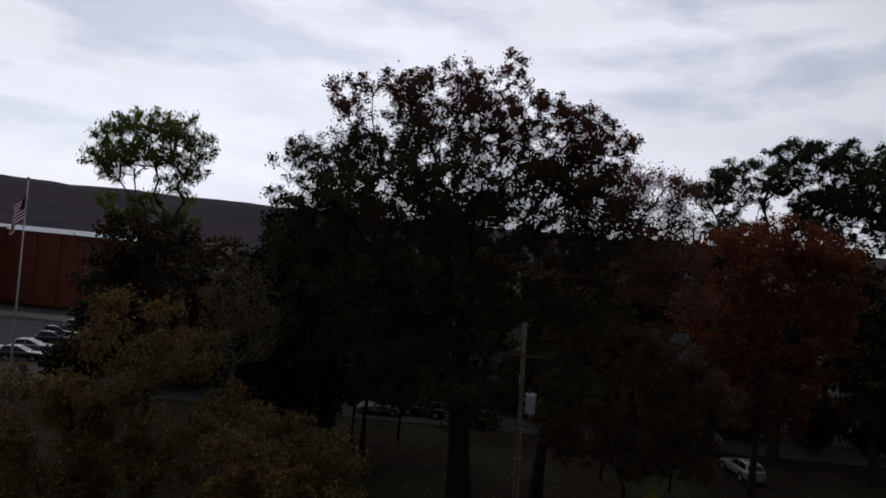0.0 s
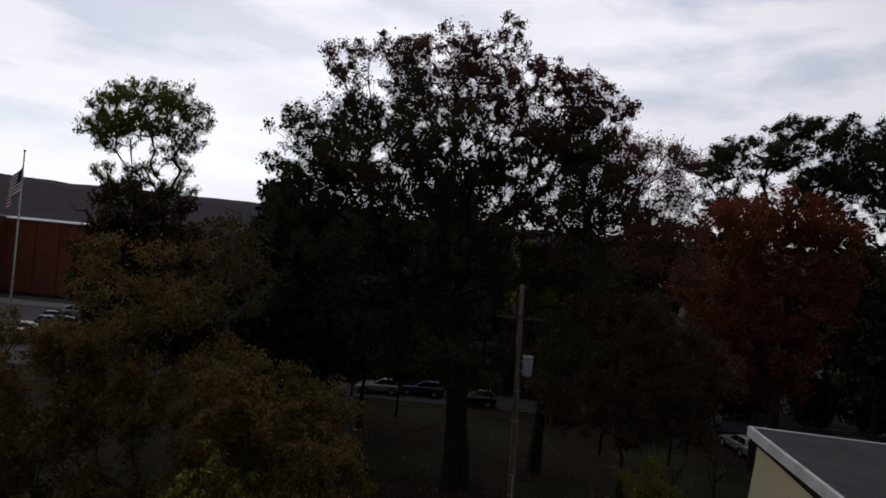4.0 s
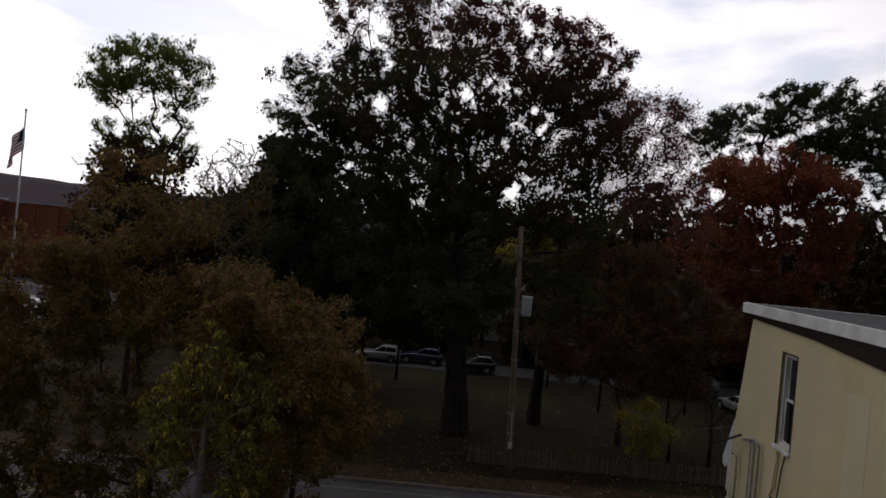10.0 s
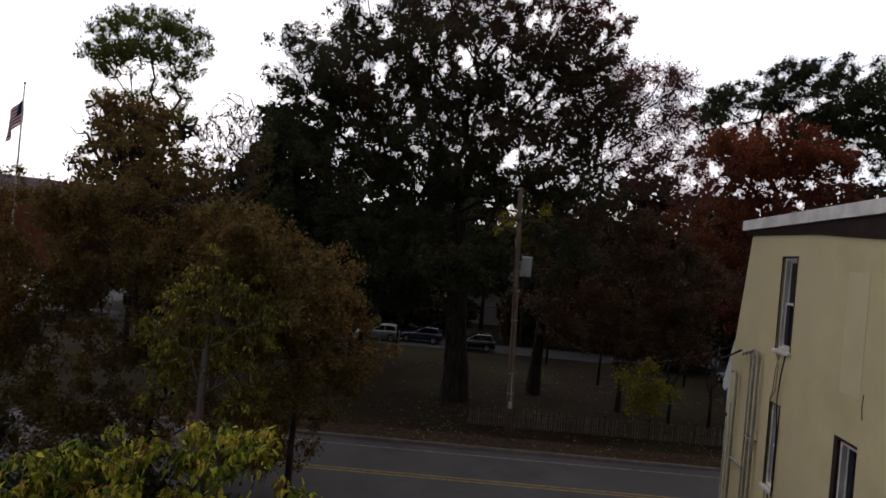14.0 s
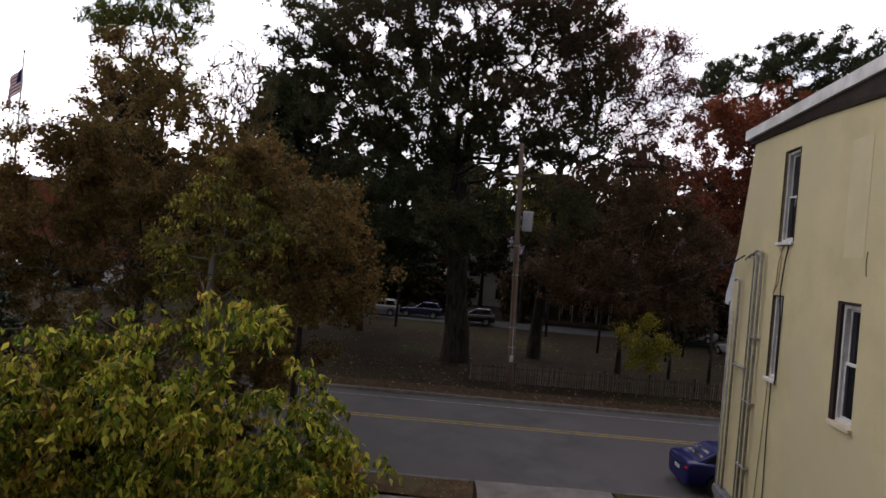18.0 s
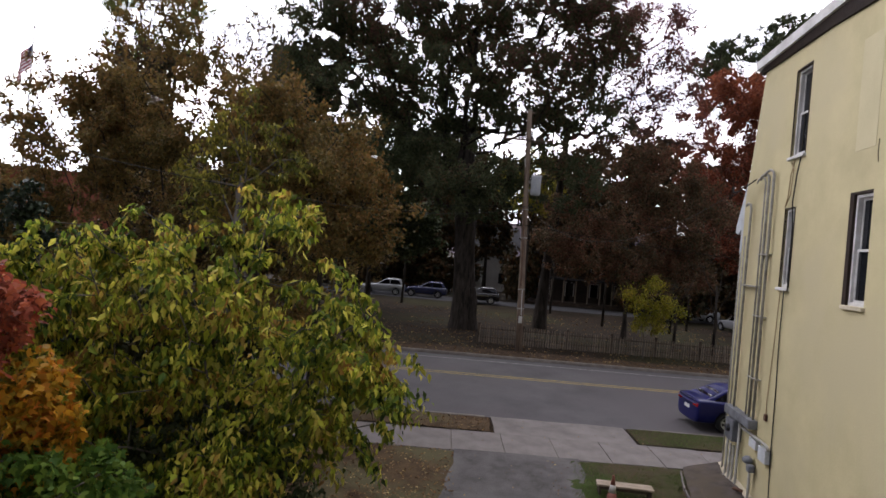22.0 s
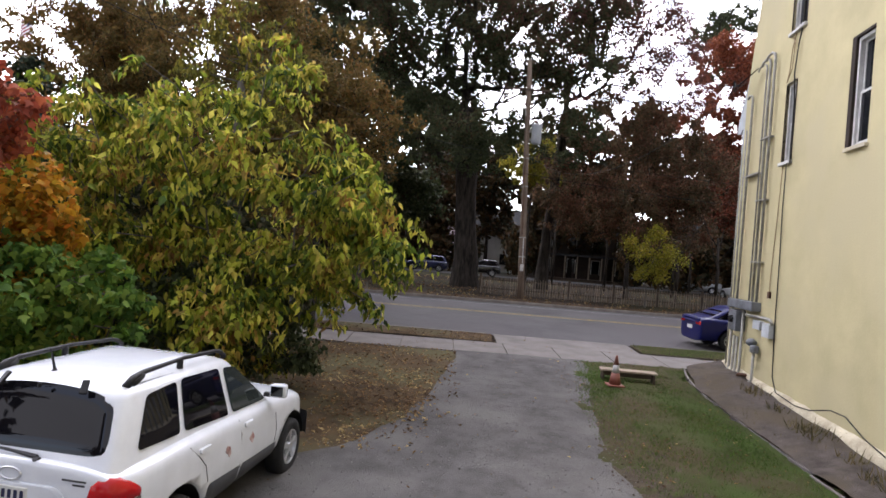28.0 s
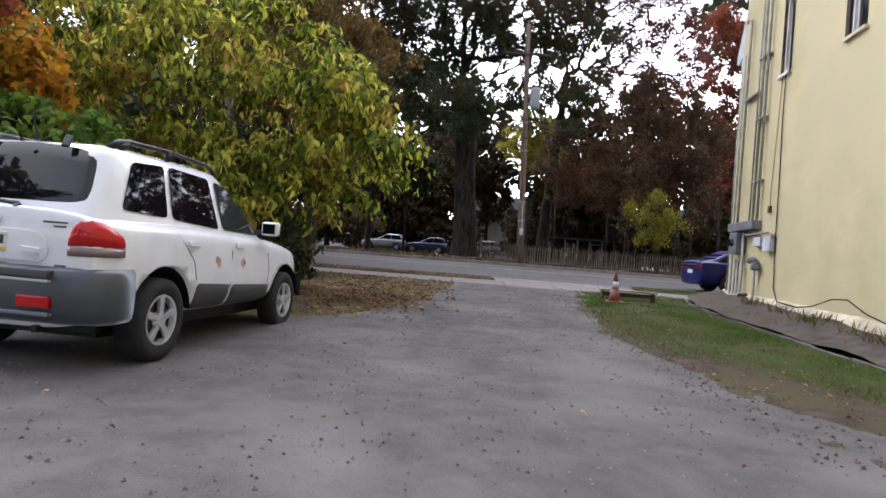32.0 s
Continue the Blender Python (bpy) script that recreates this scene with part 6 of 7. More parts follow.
def suv_details():
    c, side, back = suv, suv_side, suv_back
    sd = lambda a, b, o: side(a, b, o)
    sdl = lambda a, b, o: side(a, b, o, -1)
    # grey lower cladding on doors and wings
    for place in (sd, sdl):
        for poly in ([(0.45, 0.37), (1.135, 0.37), (1.135, 0.63), (0.48, 0.665)], [(1.145, 0.37), (2.14, 0.37), (2.11, 0.59), (1.145, 0.63)]):
            part("cladding", quad_patch(poly, place, 0.018), M_CAR_GREY, c, "grey plastic door cladding", True)
    # rear bumper, wrapped round the corners
    bm = bmesh.new()
    line = [(-0.925, -0.43), (-0.935, -0.62), (-0.91, -0.75), (-0.84, -0.835), (-0.70, -0.885), (-0.4, -0.905), (0, -0.915), (0.4, -0.905), (0.70, -0.885), (0.84, -0.835), (0.91, -0.75), (0.935, -0.62), (0.925, -0.43)]
    levels = [(0.385, -0.07), (0.42, -0.015), (0.50, 0.01), (0.60, 0.018), (0.70, 0.012), (0.765, -0.005), (0.80, -0.05)]
    rings = []
    for z, o in levels:
        rings.append([bm.verts.new((x * (1 + o * 0.5), y * (1 + o * (1 if abs(x) < 0.9 else 0.1)), z)) for x, y in line])
    for a, b in zip(rings, rings[1:]):
        for k in range(len(a) - 1):
            bm.faces.new((a[k], a[k + 1], b[k + 1], b[k]))
    bmesh.ops.solidify(bm, geom=bm.faces[:], thickness=0.03)
    bump = part("rear_bumper", bm, M_CAR_SILVER, c, "silver-grey plastic rear bumper", True)
    part("bumper_step", box(-0.60, -0.945, 0.715, 0.60, -0.86, 0.775, 0.015), M_CAR_GREY, c, "dark grey ribbed bumper step")
    part("lower_lip", box(-0.62, -0.935, 0.445, 0.62, -0.88, 0.475, 0.01), M_CAR_SILVER, c)
    for sgn in (1, -1):
        part("reflector", box(sgn * 0.485 - 0.13, -0.935, 0.505, sgn * 0.485 + 0.13, -0.90, 0.59, 0.012), M_LAMP_RED, c, "red bumper reflector")
        x0 = 0.55
    part("bumper_trim", box(-0.60, -0.94, 0.69, 0.60, -0.90, 0.708, 0.005), M_ALLOY, c)
    # front bumper
    bm = bmesh.new()
    line = [(0.92, 2.08 + 0.98), (0.86, 3.18), (0.62, 3.30), (0.0, 3.36), (-0.62, 3.30), (-0.86, 3.18), (-0.92, 3.06)]
    rings = [[bm.verts.new((x, y, z)) for x, y in line] for z in (0.38, 0.48, 0.62, 0.68)]
    for a, b in zip(rings, rings[1:]):
        for k in range(len(a) - 1):
            bm.faces.new((a[k], a[k + 1], b[k + 1], b[k]))
    bmesh.ops.solidify(bm, geom=bm.faces[:], thickness=0.03)
    part("front_bumper", bm, M_CAR_GREY, c, "grey plastic front bumper", True)
    # tail lamps wrap from the back on to the side
    for sgn in (1, -1):
        def wrap(deg, z, o, q=sgn):
            a = radians(deg)
            out = Vector((math.cos(a), math.sin(a), 0))
            centre = Vector((0.50, -0.52, z))
            hit = suv_tree.ray_cast(centre + out * 1.5, -out)
            p = hit[0] + out * o
            return Vector((q * p.x, p.y, z))
        degs = [-66, -61, -53, -42, -30, -18, -7, 0]
        hi = [0.985, 1.10, 1.15, 1.165, 1.15, 1.105, 1.05, 1.0]
        for name, mat, lo, top, label in (("tail_lamp", M_LAMP_RED, [0.957] * 8, hi, "red tail lamp lens"), ("indicator_lamp", M_LAMP_CLEAR, [0.885] * 8, [0.955] * 8, "clear lower lamp lens")):
            bm = bmesh.new()
            grid = [[bm.verts.new(wrap(u, a + (b - a) * t, 0.020 if 0 < t < 1 and 0 < i < 7 else -0.004)) for t in (0, 0.1, 0.5, 0.9, 1)] for i, (u, a, b) in enumerate(zip(degs, lo, top))]
            for a, b in zip(grid, grid[1:]):
                for k in range(4):
                    bm.faces.new((a[k], a[k + 1], b[k + 1], b[k]))
            part(name, bm, mat, c, label, True)
    # hatch: handle plate, number plate, badges, wiper, seam
    bk = lambda a, b, o: back(a, b, o)
    part("handle_plate", patch([(-0.40, 0.82), (0.47, 0.82), (0.50, 0.95), (0.40, 1.06), (-0.34, 1.06), (-0.44, 0.95)], bk, 0.016, 0.08), M_CAR_WHITE, c)
    part("hatch_handle", patch([(0.28, 0.895), (0.44, 0.885), (0.44, 0.925), (0.28, 0.935)], bk, 0.04, 0.015), M_CAR_WHITE, c)
    pl = part("number_plate", patch([(-0.18, 0.88), (0.17, 0.88), (0.17, 1.03), (-0.18, 1.03)], bk, 0.022, 0.012), M_PLATE, c, "white plate with a yellow lower band")
    part("plate_band", patch([(-0.175, 0.885), (0.165, 0.885), (0.165, 0.915), (-0.175, 0.915)], bk, 0.026, 0.005), M_PLATE_YELLOW, pl)
    for k in range(6):
        x = -0.15 + 0.052 * k
        part("plate_bar", patch([(x, 0.935), (x + 0.03, 0.935), (x + 0.03, 1.005), (x, 1.005)], bk, 0.026, 0.004), M_CAR_NAVY, pl)
    for x, w, z in ((0.43, 0.20, 1.115), (0.52, 0.10, 1.085), (0.55, 0.09, 0.80)):
        part("badge", patch([(x, z), (x + w, z), (x + w, z + 0.014), (x, z + 0.014)], bk, 0.006, 0.003), M_CAR_GREY, c, "small grey badge bar")
    bm = bmesh.new()
    tube([back(0.09 * math.cos(2 * math.pi * k / 20), 1.12 + 0.045 * math.sin(2 * math.pi * k / 20), 0.012) for k in range(21)], 0.008, 6, bm)
    part("emblem", bm, M_ALLOY, c, "oval chrome emblem")
    g = suv_g
    part("rear_wiper", tube([g.back(0.16, 1.25, 0.03), g.back(-0.12, 1.275, 0.03), g.back(-0.40, 1.285, 0.02)], [0.018, 0.012, 0.008], 6), M_BLACK, c)
    part("wiper_motor", tube([g.back(0.17, 1.20, 0.0), g.back(0.17, 1.245, 0.05)], [0.035, 0.025], 10), M_BLACK, c)
    for x in (0.36, -0.36):
        part("glass_hinge", box(-0.028, -0.06, -0.012, 0.028, 0.06, 0.012, 0.01), M_BLACK, c).matrix_basis = pose(x, -0.575, 1.755, 50, 0, 20 if x > 0 else -20)
    # roof rails
    for sgn in (1, -1):
        x = sgn * 0.60
        rail = bmesh.new()
        tube([(x, -0.42, 1.745), (x, -0.32, 1.805), (x, -0.20, 1.83), (x, 0.4, 1.85), (x, 1.0, 1.825), (x, 1.10, 1.80), (x, 1.18, 1.745)], [0.034, 0.03, 0.024, 0.02, 0.02, 0.024, 0.028], 8, rail)
        tube([(x, 0.35, 1.76), (x, 0.35, 1.845)], 0.03, 8, rail)
        tube([(x, -0.36, 1.745), (x, -0.22, 1.81)], 0.036, 8, rail)
        part("roof_rail", rail, M_BLACK, c, "black roof rail", True)
        part("rail_foot", tube([(sgn * 0.615, -0.42, 1.742), (sgn * 0.615, 1.16, 1.738)], 0.012, 6), M_BLACK, c)
        # mirror
        m = bmesh.new()
        box(-0.08, -0.05, -0.07, 0.11, 0.07, 0.09, 0.035, m)
        o = part("mirror", m, M_CAR_WHITE, c, "white door mirror with black base", True)
        o.matrix_basis = pose(sgn * 0.93, 1.93, 1.23, 0, 0, 0)
        part("mirror_glass", box(-0.06, -0.06, -0.05, 0.09, -0.0505, 0.07, 0.003), M_TINT, o, "dark mirror glass")
        part("mirror_arm", box(-0.16, -0.03, -0.07, -0.05, 0.03, -0.02, 0.012), M_BLACK, o)
        place = (lambda a, b, q, s=sgn: side(a, b, q, s))
        # door seams and handles
        lines = [[(0.11, 1.22), (0.16, 1.10), (0.30, 0.98), (0.42, 0.86), (0.47, 0.70), (0.50, 0.42)], [(1.03, 1.19), (1.10, 1.10), (1.135, 0.95), (1.14, 0.60), (1.14, 0.42)], [(1.92, 1.12), (2.02, 0.95), (2.06, 0.75), (2.03, 0.60)]]
        for ln in lines:
            part("door_seam", tube([place(a, b, 0.0) for a, b in ln], 0.005, 5), M_BLACK, c)
        for y in (0.30, 1.20):
            part("door_handle", patch([(y, 1.00), (y + 0.19, 0.995), (y + 0.19, 1.045), (y, 1.05)], place, 0.024, 0.02), M_CAR_WHITE, c)
    part("antenna", tube([(-0.15, -0.30, 1.775), (-0.15, -0.30, 1.80), (-0.15, -0.36, 1.98)], [0.03, 0.012, 0.005], 8), M_BLACK, c)
    part("washer_nozzle", tube([(0.0, -0.62, 1.73), (0.0, -0.62, 1.76)], 0.014, 8), M_BLACK, c)
    rng = random.Random(4)
    for y, z in ((0.86, 0.86), (1.38, 0.84)):
        poly = [(y + 0.055 * (1 + 0.5 * rng.uniform(-1, 1)) * math.cos(a), z + 0.05 * (1 + 0.5 * rng.uniform(-1, 1)) * math.sin(a)) for a in [2 * math.pi * k / 9 for k in range(9)]]
        part("scrape", patch(poly, sd, 0.003, 0.01), M_SCRAPE, c, "rusty red scrape on the door")
    part("exhaust", tube([(0.45, -0.86, 0.34), (0.45, -0.6, 0.34)], 0.028, 10), M_BLACK, c)
    part("underbody", box(-0.60, -0.40, 0.22, 0.60, 3.0, 0.36, 0.04), M_BLACK, c)


suv_details()

SEDAN = dict(hw=0.90, zb=0.24, wb=2.72, ro=1.02, fo=0.86, wr=0.33, split=0.5,
             top=[(-1.1, 1.00), (-0.9, 1.06), (-0.3, 1.06), (0.3, 1.0), (1.2, 0.96), (2.0, 0.94), (2.7, 0.90), (3.3, 0.80), (3.6, 0.68)],
             cabin=(0.98, 1.42, (-0.92, -0.02), (2.05, 1.12), 0.76, 0.60, 0.07),
             side_glass=[([(-0.45, 1.06), (0.72, 1.04), (0.70, 1.37), (0.08, 1.38)], M_TINT), ([(0.78, 1.04), (1.74, 1.03), (1.12, 1.37), (0.76, 1.37)], M_TINT)],
             back_glass=(1.06, 1.39))
HATCH = dict(hw=0.88, zb=0.28, wb=2.6, ro=0.8, fo=0.8, wr=0.34, split=0.55,
             top=[(-0.9, 1.02), (0.5, 1.02), (1.6, 1.0), (2.4, 0.96), (3.0, 0.88), (3.3, 0.76), (3.5, 0.66)],
             cabin=(0.98, 1.52, (-0.72, -0.42), (2.0, 1.05), 0.78, 0.64, 0.07),
             side_glass=[([(-0.42, 1.06), (0.55, 1.04), (0.55, 1.46), (-0.22, 1.46)], M_TINT), ([(0.62, 1.04), (1.68, 1.03), (1.05, 1.46), (0.62, 1.47)], M_TINT)],
             back_glass=(1.08, 1.47))
blue, blue_g, blue_side, blue_back, blue_tree = car("sedan", "deep blue saloon car parked at the kerb", (10.5, 20.3, slope(20.3) - 0.03), -90, M_CAR_BLUE, SEDAN)
for sgn in (1, -1):
    part("tail_lamp", patch([(sgn * 0.48, 0.80), (sgn * 0.80, 0.80), (sgn * 0.80, 0.93), (sgn * 0.44, 0.90)], lambda a, b, o: blue_back(a, b, o), 0.02, 0.03), M_LAMP_RED, blue, "red tail lamp")
part("number_plate", patch([(-0.2, 0.62), (0.2, 0.62), (0.2, 0.74), (-0.2, 0.74)], lambda a, b, o: blue_back(a, b, o), 0.012, 0.01), M_PLATE, blue)
part("boot_spoiler", patch([(-0.7, 0.985), (0.7, 0.985), (0.7, 1.005), (-0.7, 1.005)], lambda a, b, o: blue_back(a, b, o), 0.03, 0.008), M_CAR_BLUE, blue)

# cars on the far lane behind the park and in the school's car park
far_hatch = car("hatchback", "silver hatchback parked on the far lane", (-3.5, 57.0, 1.04), 90, M_CAR_SILVERPAINT, HATCH)[0]
far_navy = car("hatchback", "navy hatchback parked on the far lane", (0.6, 57.6, 1.04), 84, M_CAR_NAVY, HATCH)[0]
far_black = car("pickup", "black car parked on the far lane", (5.5, 56.0, 1.04), 90, M_CAR_BLACK, HATCH)[0]
far_white = car("sedan", "silver saloon car parked on the far lane", (26.5, 57.0, 1.04), 93, M_CAR_SILVERPAINT, SEDAN)[0]
for k, (x, y, rz, src) in enumerate([(-51.5, 84.0, 15, far_hatch), (-50.5, 78.0, 15, far_black), (-48.5, 74.0, 15, far_navy), (-47.5, 68.5, 15, far_hatch), (-46.0, 64.5, 15, far_black), (-51.5, 66.0, 15, far_navy),
                                     (26.0, 48.0, 95, far_hatch)]):
    copy_thing(src, pose(x, y, 0.935 if y > 56 else 0.96, 0, 0, rz - 90))

# ---- yard things, fence, ground cover ----
M_CONE = plain("faded_orange_plastic", (0.22, 0.07, 0.05), 0.6)
M_CONE_WHITE = plain("dirty_reflective_band", (0.45, 0.44, 0.42), 0.5)
cone = thing("traffic_cone", "faded orange traffic cone with a pale band", "traffic cone", (4.82, 13.15, slope(13.15) + 0.03))
part("base", box(-0.19, -0.19, 0, 0.19, 0.19, 0.035, 0.012), M_CONE, cone)
part("body", tube([(0, 0, 0.035), (0, 0, 0.30)], [0.135, 0.09], 20), M_CONE, cone, smooth=True)
part("band", tube([(0, 0, 0.302), (0, 0, 0.48)], [0.0895, 0.058], 20), M_CONE_WHITE, cone, "dirty pale band", True)
part("tip", tube([(0, 0, 0.482), (0, 0, 0.68), (0, 0, 0.70)], [0.0575, 0.026, 0.015], 20), M_CONE, cone, smooth=True)

bench = thing("bench", "low weathered plank bench standing on the grass", "bench", (5.28, 13.75, slope(13.75) + 0.02), -6)
part("plank", box(-0.66, -0.17, 0.22, 0.68, 0.0, 0.265, 0.008), M_WOOD_OLD, bench)
part("plank", box(-0.64, 0.012, 0.22, 0.69, 0.18, 0.262, 0.008), M_WOOD_OLD, bench)
for x in (-0.6, 0.58):
    part("leg", box(x, -0.14, 0.0, x + 0.05, 0.15, 0.218, 0.006), M_FENCE, bench)
part("stretcher", box(-0.548, -0.03, 0.10, 0.578, 0.03, 0.20, 0.006), M_FENCE, bench)

# edging stones of the bed
edging = thing("bed_edging", "row of pale edging boards along the soil bed", "edging", (0, 0, 0))
rr = random.Random(9)
pts = [(6.22, 4.0), (6.45, 8.4), (6.62, 10.6), (6.74, 12.6), (7.05, 14.4), (7.45, 15.6)]
k = 0
for (xa, ya), (xb, yb) in zip(pts, pts[1:]):
    n = max(2, int((yb - ya) / 0.85))
    for i in range(n):
        x, y = xa + (xb - xa) * (i + 0.5) / n, ya + (yb - ya) * (i + 0.5) / n
        o = part("edging_board", box(-0.022, -(yb - ya) / n / 2 + 0.01, -0.05, 0.022, (yb - ya) / n / 2 - 0.01, 0.06 + rr.uniform(-0.015, 0.015), 0.01), M_CONCRETE, edging)
        o.matrix_basis = pose(x + rr.uniform(-0.02, 0.02), y, slope(y), 2, rr.uniform(-3, 3), -math.degrees(math.atan2(xb - xa, yb - ya)) + rr.uniform(-3, 3))


def scatter(n, seed, regions):
    """Points on the ground. regions: x0, x1, y0, y1, weight."""
    rng = np.random.default_rng(seed)
    w = np.array([r[4] for r in regions], float)
    pick = rng.choice(len(regions), n, p=w / w.sum())
    r = np.array(regions)[pick]
    x = r[:, 0] + (r[:, 1] - r[:, 0]) * rng.uniform(size=n)
    y = r[:, 2] + (r[:, 3] - r[:, 2]) * rng.uniform(size=n)
    z = np.clip(0.035 * (y - 5.5), 0, 0.95)
    return np.stack([x, y, z], 1), rng


def flat_leaves(name, pts, size, mat, rng, lift, tilt=0.35, label="", category="leaves"):
    n = len(pts)
    a = rng.uniform(0, 2 * np.pi, n)
    d = np.stack([np.cos(a), np.sin(a), rng.normal(size=n) * tilt * 0.5], 1)
    side = np.stack([-np.sin(a), np.cos(a), rng.normal(size=n) * tilt * 0.5], 1)
    shape = np.array(LOBED)
    nor = np.cross(d, side)
    s = (size * rng.uniform(0.35, 1.35, n))[:, None, None]
    shape = shape - (0, 0.5, 0)
    v = (side[:, None] * shape[None, :, :1] + d[:, None] * shape[None, :, 1:2] + nor[:, None] * shape[None, :, 2:3] * 2.5) * s + (pts + (0, 0, lift))[:, None]
    k = len(shape)
    tris = np.array([(0, i, i + 1) for i in range(1, k - 1)])
    f = (np.arange(n)[:, None, None] * k + tris[None]).reshape(-1, 3)
    me = bpy.data.meshes.new(name)
    me.from_pydata(v.reshape(-1, 3).tolist(), [], f.tolist())
    me.materials.append(mat)
    return tagged(new(name, me), label, category, "", "stuff")


L_FALLEN = leaf_material("fallen_leaves", [(0.075, 0.042, 0.022), (0.13, 0.07, 0.03), (0.20, 0.12, 0.05), (0.34, 0.26, 0.12)], patch=0.8, through=0.1, value=0.5)
p, rng = scatter(5200, 21, [(-4, 1.2, 9.5, 15.8, 6), (-1.2, 0.6, 8.0, 13, 2.5), (-10, -1, 8, 15.8, 3), (-12, 2.4, 17.6, 18.9, 1.6)])
edge = np.interp(p[:, 1], [7, 8.2, 10, 11.8, 14.4, 15.9], [-2.0, -0.6, 0.25, 0.65, 1.05, 1.3])
p = p[(p[:, 0] < edge + rng.exponential(0.5, len(p))) | (p[:, 1] > 17)]
flat_leaves("fallen_leaves", p, 0.07, L_FALLEN, rng, 0.03, label="fallen brown and yellow leaves on the soil")
p, rng = scatter(1000, 22, [(-4, 4, 2, 15.5, 1.2), (3.6, 6.6, 4, 15.6, 4), (0, 10, 15.9, 19, 1)])
flat_leaves("fallen_leaves", p, 0.045, L_FALLEN, rng, 0.045, label="scattered dry leaves on driveway and grass")
p, rng = scatter(6000, 23, [(-15, 25, 28.7, 36, 3), (-15, 30, 36, 50, 2)])
flat_leaves("fallen_leaves", p, 0.12, L_FALLEN, rng, 0.07, label="brown leaves strewn over the park lawn")

M_DRY = leaf_material("dry_weeds", [(0.06, 0.06, 0.022), (0.10, 0.085, 0.035), (0.17, 0.13, 0.06)], patch=0.8, through=0.2)
M_BLADE = leaf_material("grass_blades", [(0.042, 0.085, 0.015), (0.062, 0.13, 0.02), (0.095, 0.15, 0.03), (0.15, 0.13, 0.06)], patch=0.7, through=0.3)
BLADE = [(-0.05, 0, 0), (0.05, 0, 0), (0.02, 0.6, 0.05), (0, 1.0, 0.16)]


def grass(n, seed, regions, size, keep=None, label="", lift=0.02, mat=None):
    p, rng = scatter(n, seed, regions)
    if keep is not None:
        p = p[keep(p, rng)]
    d = np.stack([rng.normal(size=len(p)) * 0.45, rng.normal(size=len(p)) * 0.45, np.ones(len(p))], 1)
    d /= np.linalg.norm(d, axis=1)[:, None]
    a = rng.uniform(0, 2 * np.pi, len(p))
    side = np.stack([np.cos(a), np.sin(a), np.zeros(len(p))], 1)
    nor = np.cross(side, d)
    s = (size * rng.uniform(0.4, 1.3, len(p)))[:, None, None]
    sh = np.array(BLADE)
    v = (side[:, None] * sh[None, :, :1] + d[:, None] * sh[None, :, 1:2] + nor[:, None] * sh[None, :, 2:3]) * s + (p + (0, 0, lift))[:, None]
    f = (np.arange(len(p))[:, None] * 4 + np.arange(4)[None]).tolist()
    me = bpy.data.meshes.new("grass")
    me.from_pydata(v.reshape(-1, 3).tolist(), [], f)
    me.materials.append(mat or M_BLADE)
    return tagged(new("grass", me), label, "grass", "", "stuff")


def on_lawn(p, rng):
    left = np.interp(p[:, 1], [2, 4, 5.5, 7, 9, 12, 14.4, 15.75], [6.6, 5.7, 4.8, 3.8, 3.45, 3.8, 4.3, 4.6])
    right = np.interp(p[:, 1], [2, 9, 12, 14.4, 15.75], [6.2, 6.35, 6.5, 6.95, 7.5])
    patchy = np.array([noise.noise((x * 0.9, y * 0.9, 0.5)) for x, y in p[:, :2]])
    return (p[:, 0] > left + rng.exponential(0.35, len(p)) - 0.15) & (p[:, 0] < right) & (patchy > rng.uniform(-0.75, 0.25, len(p)))


grass(110000, 31, [(3.4, 7.6, 3, 15.7, 1)], 0.062, on_lawn, "patchy short green grass beside the driveway")
grass(9000, 32, [(7.0, 14, 17.6, 18.9, 1)], 0.07, None, "short green grass on the street verge")
grass(1300, 33, [(6.5, 8.1, 4, 15.4, 1)], 0.09, lambda p, rng: (p[:, 0] > 6.75 + 0.14 * (p[:, 1] - 12)) & (p[:, 0] < 7.9 + 0.142 * (p[:, 1] - 13.6)) & (np.array([noise.noise((x * 1.5, y * 1.5, 4)) for x, y in p[:, :2]]) > 0.12), "sparse dry weeds in the soil bed", 0.2, M_DRY)

grass(500, 35, [(x - r, x + r, y - r * 1.6, y + r * 1.6, r * r) for x, y, r in ((7.22, 9.7, 0.26), (6.95, 7.5, 0.24), (7.08, 8.5, 0.14), (7.66, 12.4, 0.2), (7.42, 11.1, 0.14), (6.75, 6.4, 0.2))], 0.2, None, "straggly brown weed tufts against the footing", 0.27, M_DRY)
M_PEBBLE = material("loose_grit", (0.155, 0.146, 0.14), (0.10, 0.093, 0.088), 0.95, 0, 8, 60, 0.2, 0.6, island=0.6)


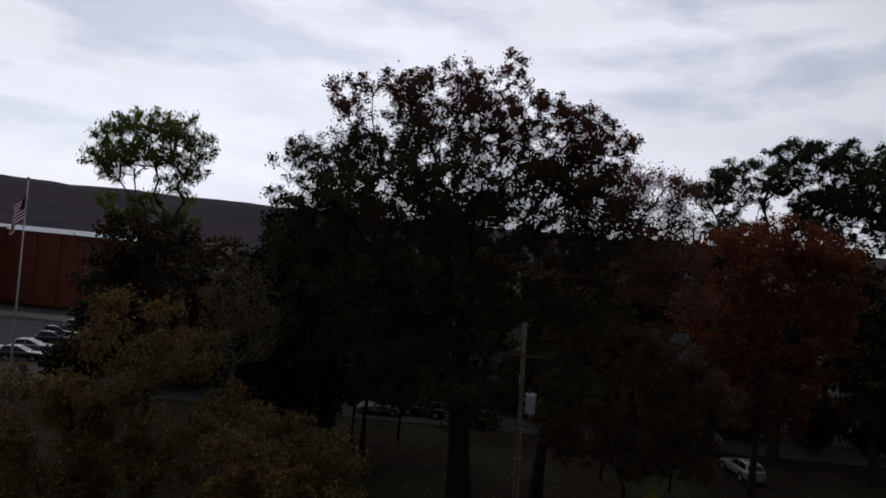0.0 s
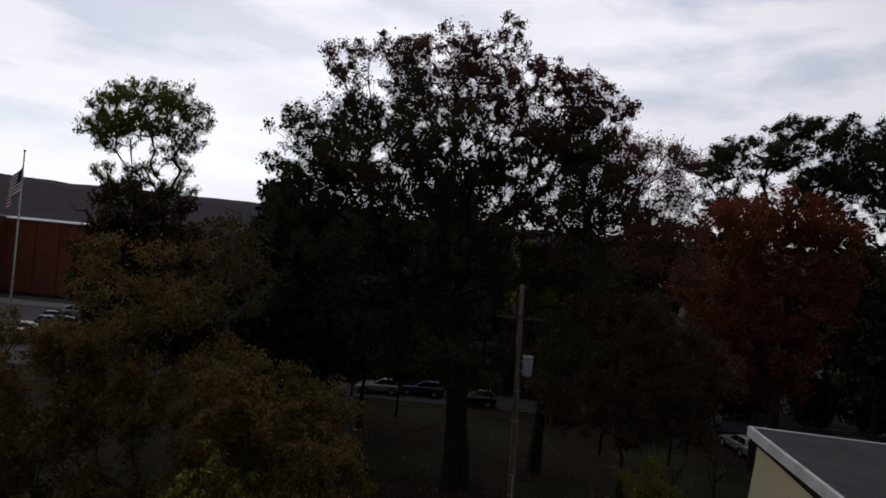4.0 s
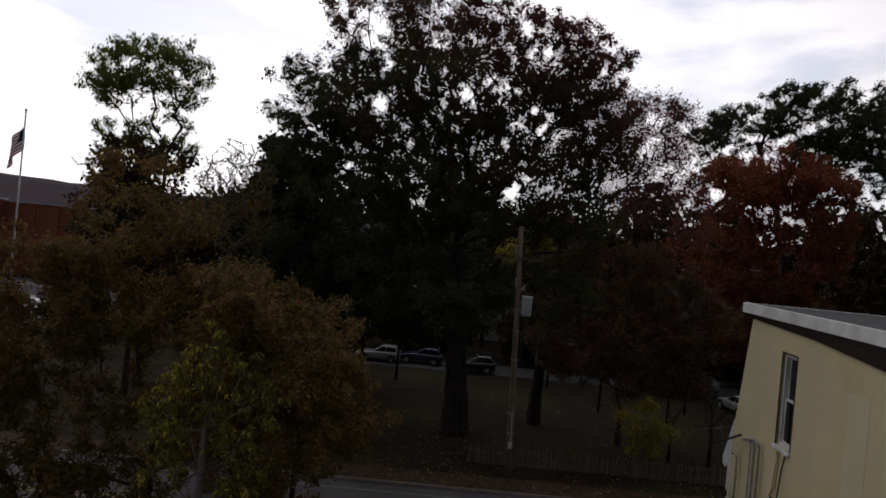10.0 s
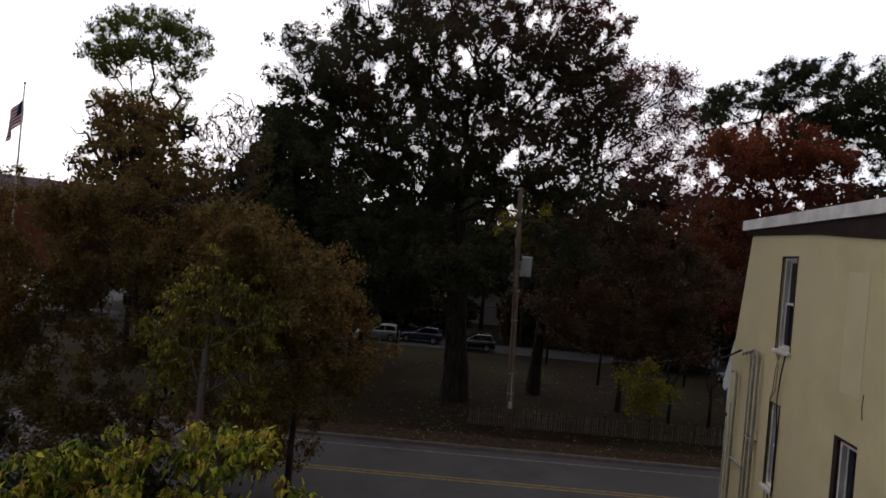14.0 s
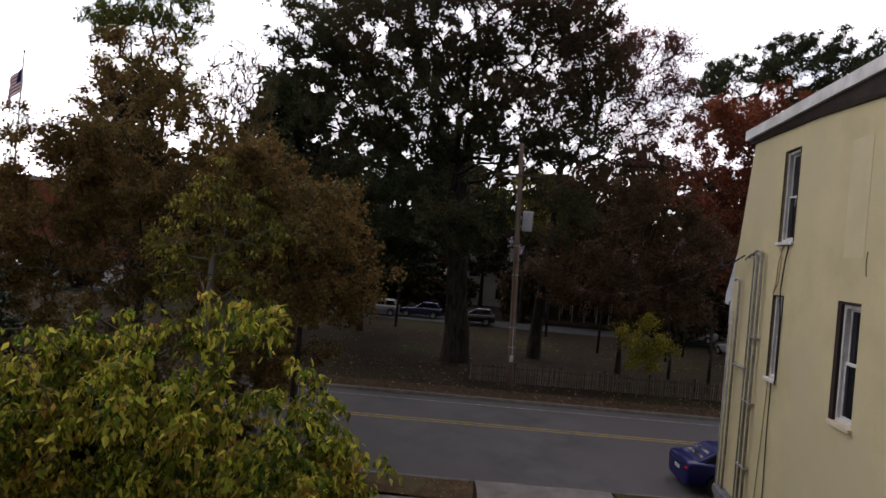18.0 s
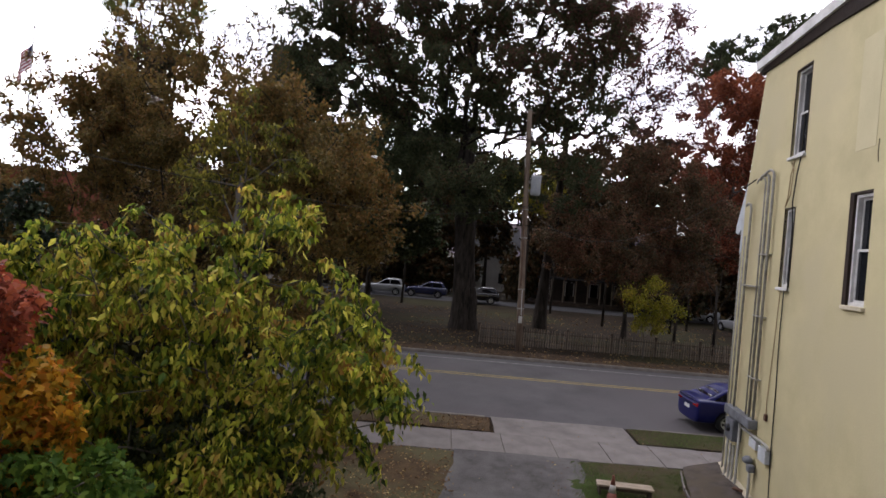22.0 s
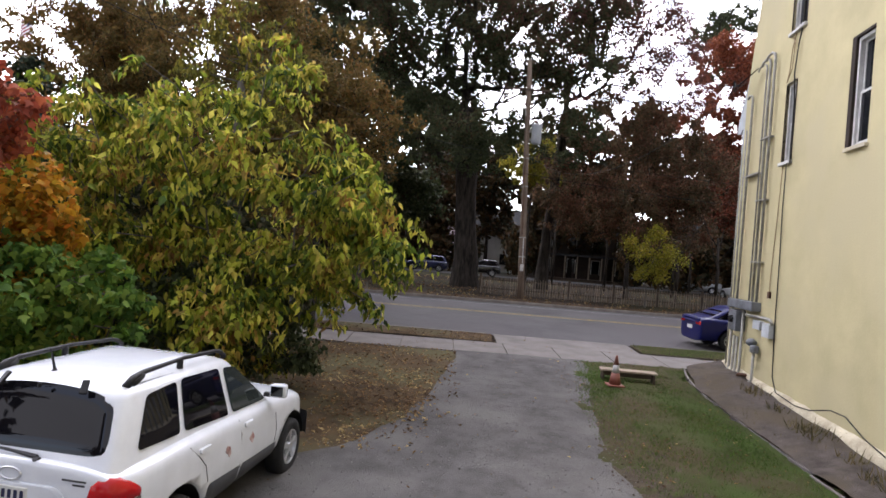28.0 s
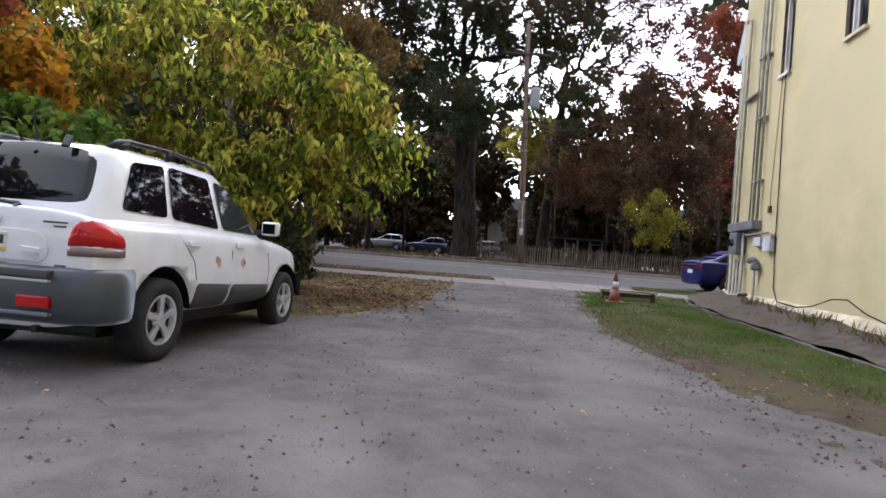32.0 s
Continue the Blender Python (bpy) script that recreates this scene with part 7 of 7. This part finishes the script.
def grit(n, seed, regions, size, lift, mat, label):
    p, rng = scatter(n, seed, regions)
    tet = np.array([(1, 0, 0), (-0.5, 0.87, 0), (-0.5, -0.87, 0), (0, 0, 0.8)])
    s = (size * rng.uniform(0.35, 1.5, len(p)) ** 2)[:, None, None]
    a = rng.uniform(0, 2 * np.pi, len(p))
    c, si = np.cos(a)[:, None], np.sin(a)[:, None]
    v = np.stack([tet[None, :, 0] * c - tet[None, :, 1] * si, tet[None, :, 0] * si + tet[None, :, 1] * c, np.broadcast_to(tet[None, :, 2], (len(p), 4))], 2) * s + (p + (0, 0, lift))[:, None]
    f = (np.arange(len(p))[:, None, None] * 4 + np.array([(0, 1, 3), (1, 2, 3), (2, 0, 3)])[None]).reshape(-1, 3).tolist()
    me = bpy.data.meshes.new("grit")
    me.from_pydata(v.reshape(-1, 3).tolist(), [], f)
    me.materials.append(mat)
    return tagged(new("grit", me), label, "gravel", "", "stuff")


grit(7500, 41, [(-6, 5, 1.5, 6, 5), (-1.5, 4.2, 6, 10, 3), (0.6, 4.4, 10, 15, 1)], 0.0085, 0.005, M_PEBBLE, "loose grit and crumbs on the driveway")
M_CLOD = material("earth_clods", (0.13, 0.10, 0.075), (0.05, 0.038, 0.03), 1, 0, 8, 60, 0.3, 0.8, island=0.6)
grit(2600, 42, [(3.2, 6.2, 3.0, 8.5, 3), (3.4, 4.8, 8.5, 14, 1), (6.5, 7.4, 5, 9, 0.6)], 0.011, 0.012, M_CLOD, "clods and crumbs on the trodden earth")
grass(2600, 34, [(3.5, 6.5, 3, 9, 1)], 0.045, lambda p, rng: np.array([noise.noise((x * 2.2, y * 2.2, 8)) for x, y in p[:, :2]]) > 0.05, "thin worn tufts of grass on bare earth")


def park_fence():
    f = thing("picket_fence", "weathered brown-grey picket fence along the park", "fence", (0, 0, 0))
    y = 31.9
    picket = bpy.data.meshes.new("picket")
    b = box(-0.035, -0.012, 0.06, 0.035, 0.012, 1.0)
    for v in b.verts:
        if v.co.z > 0.9:
            v.co.x *= 0.35
    b.to_mesh(picket)
    b.free()
    picket.materials.append(M_PICKET)
    rng = random.Random(12)
    for k in range(282):
        o = new("picket", picket)
        o.parent = f
        o.matrix_basis = pose(2.9 + 0.135 * k, y, slope(y) + rng.uniform(-0.02, 0.02), rng.uniform(-2, 2), rng.uniform(-3, 3), 0)
    for z in (0.30, 0.78):
        part("rail", box(2.8, y + 0.014, slope(y) + z, 41, y + 0.055, slope(y) + z + 0.08), M_FENCE, f)
    for k in range(16):
        part("post", box(2.8 + 2.43 * k, y + 0.058, slope(y) - 0.1, 2.92 + 2.43 * k, y + 0.17, slope(y) + 1.12, 0.01), M_FENCE, f)


park_fence()

# dark posts and saplings by the fence
for x, y, h in ((14.0, 33.2, 3.4), (16.4, 33.5, 4.2), (13.2, 45, 5.5), (18.0, 44, 5.0), (20.5, 47, 6.0), (10.5, 52, 6.0), (-2.5, 50, 7.0), (-6.0, 47, 7.0)):
    t = thing("bare_sapling", "slim bare dark tree trunk in the park", "tree", (x, y, slope(y) - 0.03))
    part("trunk", tube([(0, 0, -0.1), (0.05, 0, h * 0.5), (-0.08, 0, h)], [0.11, 0.09, 0.05], 8), M_BARK, t, smooth=True)
    for q in range(4):
        a = q * 1.7 + x
        part("limb", tube([(0, 0, h * (0.55 + 0.1 * q)), (0.6 * math.cos(a), 0.6 * math.sin(a), h * (0.75 + 0.1 * q)), (1.0 * math.cos(a), 1.0 * math.sin(a), h * (1.0 + 0.1 * q))], [0.04, 0.025, 0.012], 6), M_BARK, t, smooth=True)

low = tree("woodland_shrub", "dense dull brown-green undergrowth shrub", (-9, 63, 0.93), 0.8, 0.06, [(0, 0, 1.6, 2.4, 1.6, 1.4), (-1.4, 0, 2.4, 1.5, 1.3, 1.4), (1.5, 0, 2.2, 1.5, 1.3, 1.4)], 90, 3600, 0.37, 0.6, M_BARK, L_WOOD, 51,
           shell=0.2, group="undergrowth behind the lane", category="shrub")
for k, (x, y) in enumerate([(-14, 62), (-19, 64), (-24, 61), (-29, 60), (-3.2, 68), (1.5, 66), (9.5, 64), (24, 63), (28.5, 62), (33, 62), (38, 60), (43, 59), (48, 58), (-34, 57), (23, 55), (21.0, 61.6)]):
    c = copy_thing(low, pose(x, y, 0.93, 0, 0, 40 * k))
    c.scale = (1.1 + 0.1 * (k % 3),) * 2 + (1.0 + 0.25 * (k % 4),)
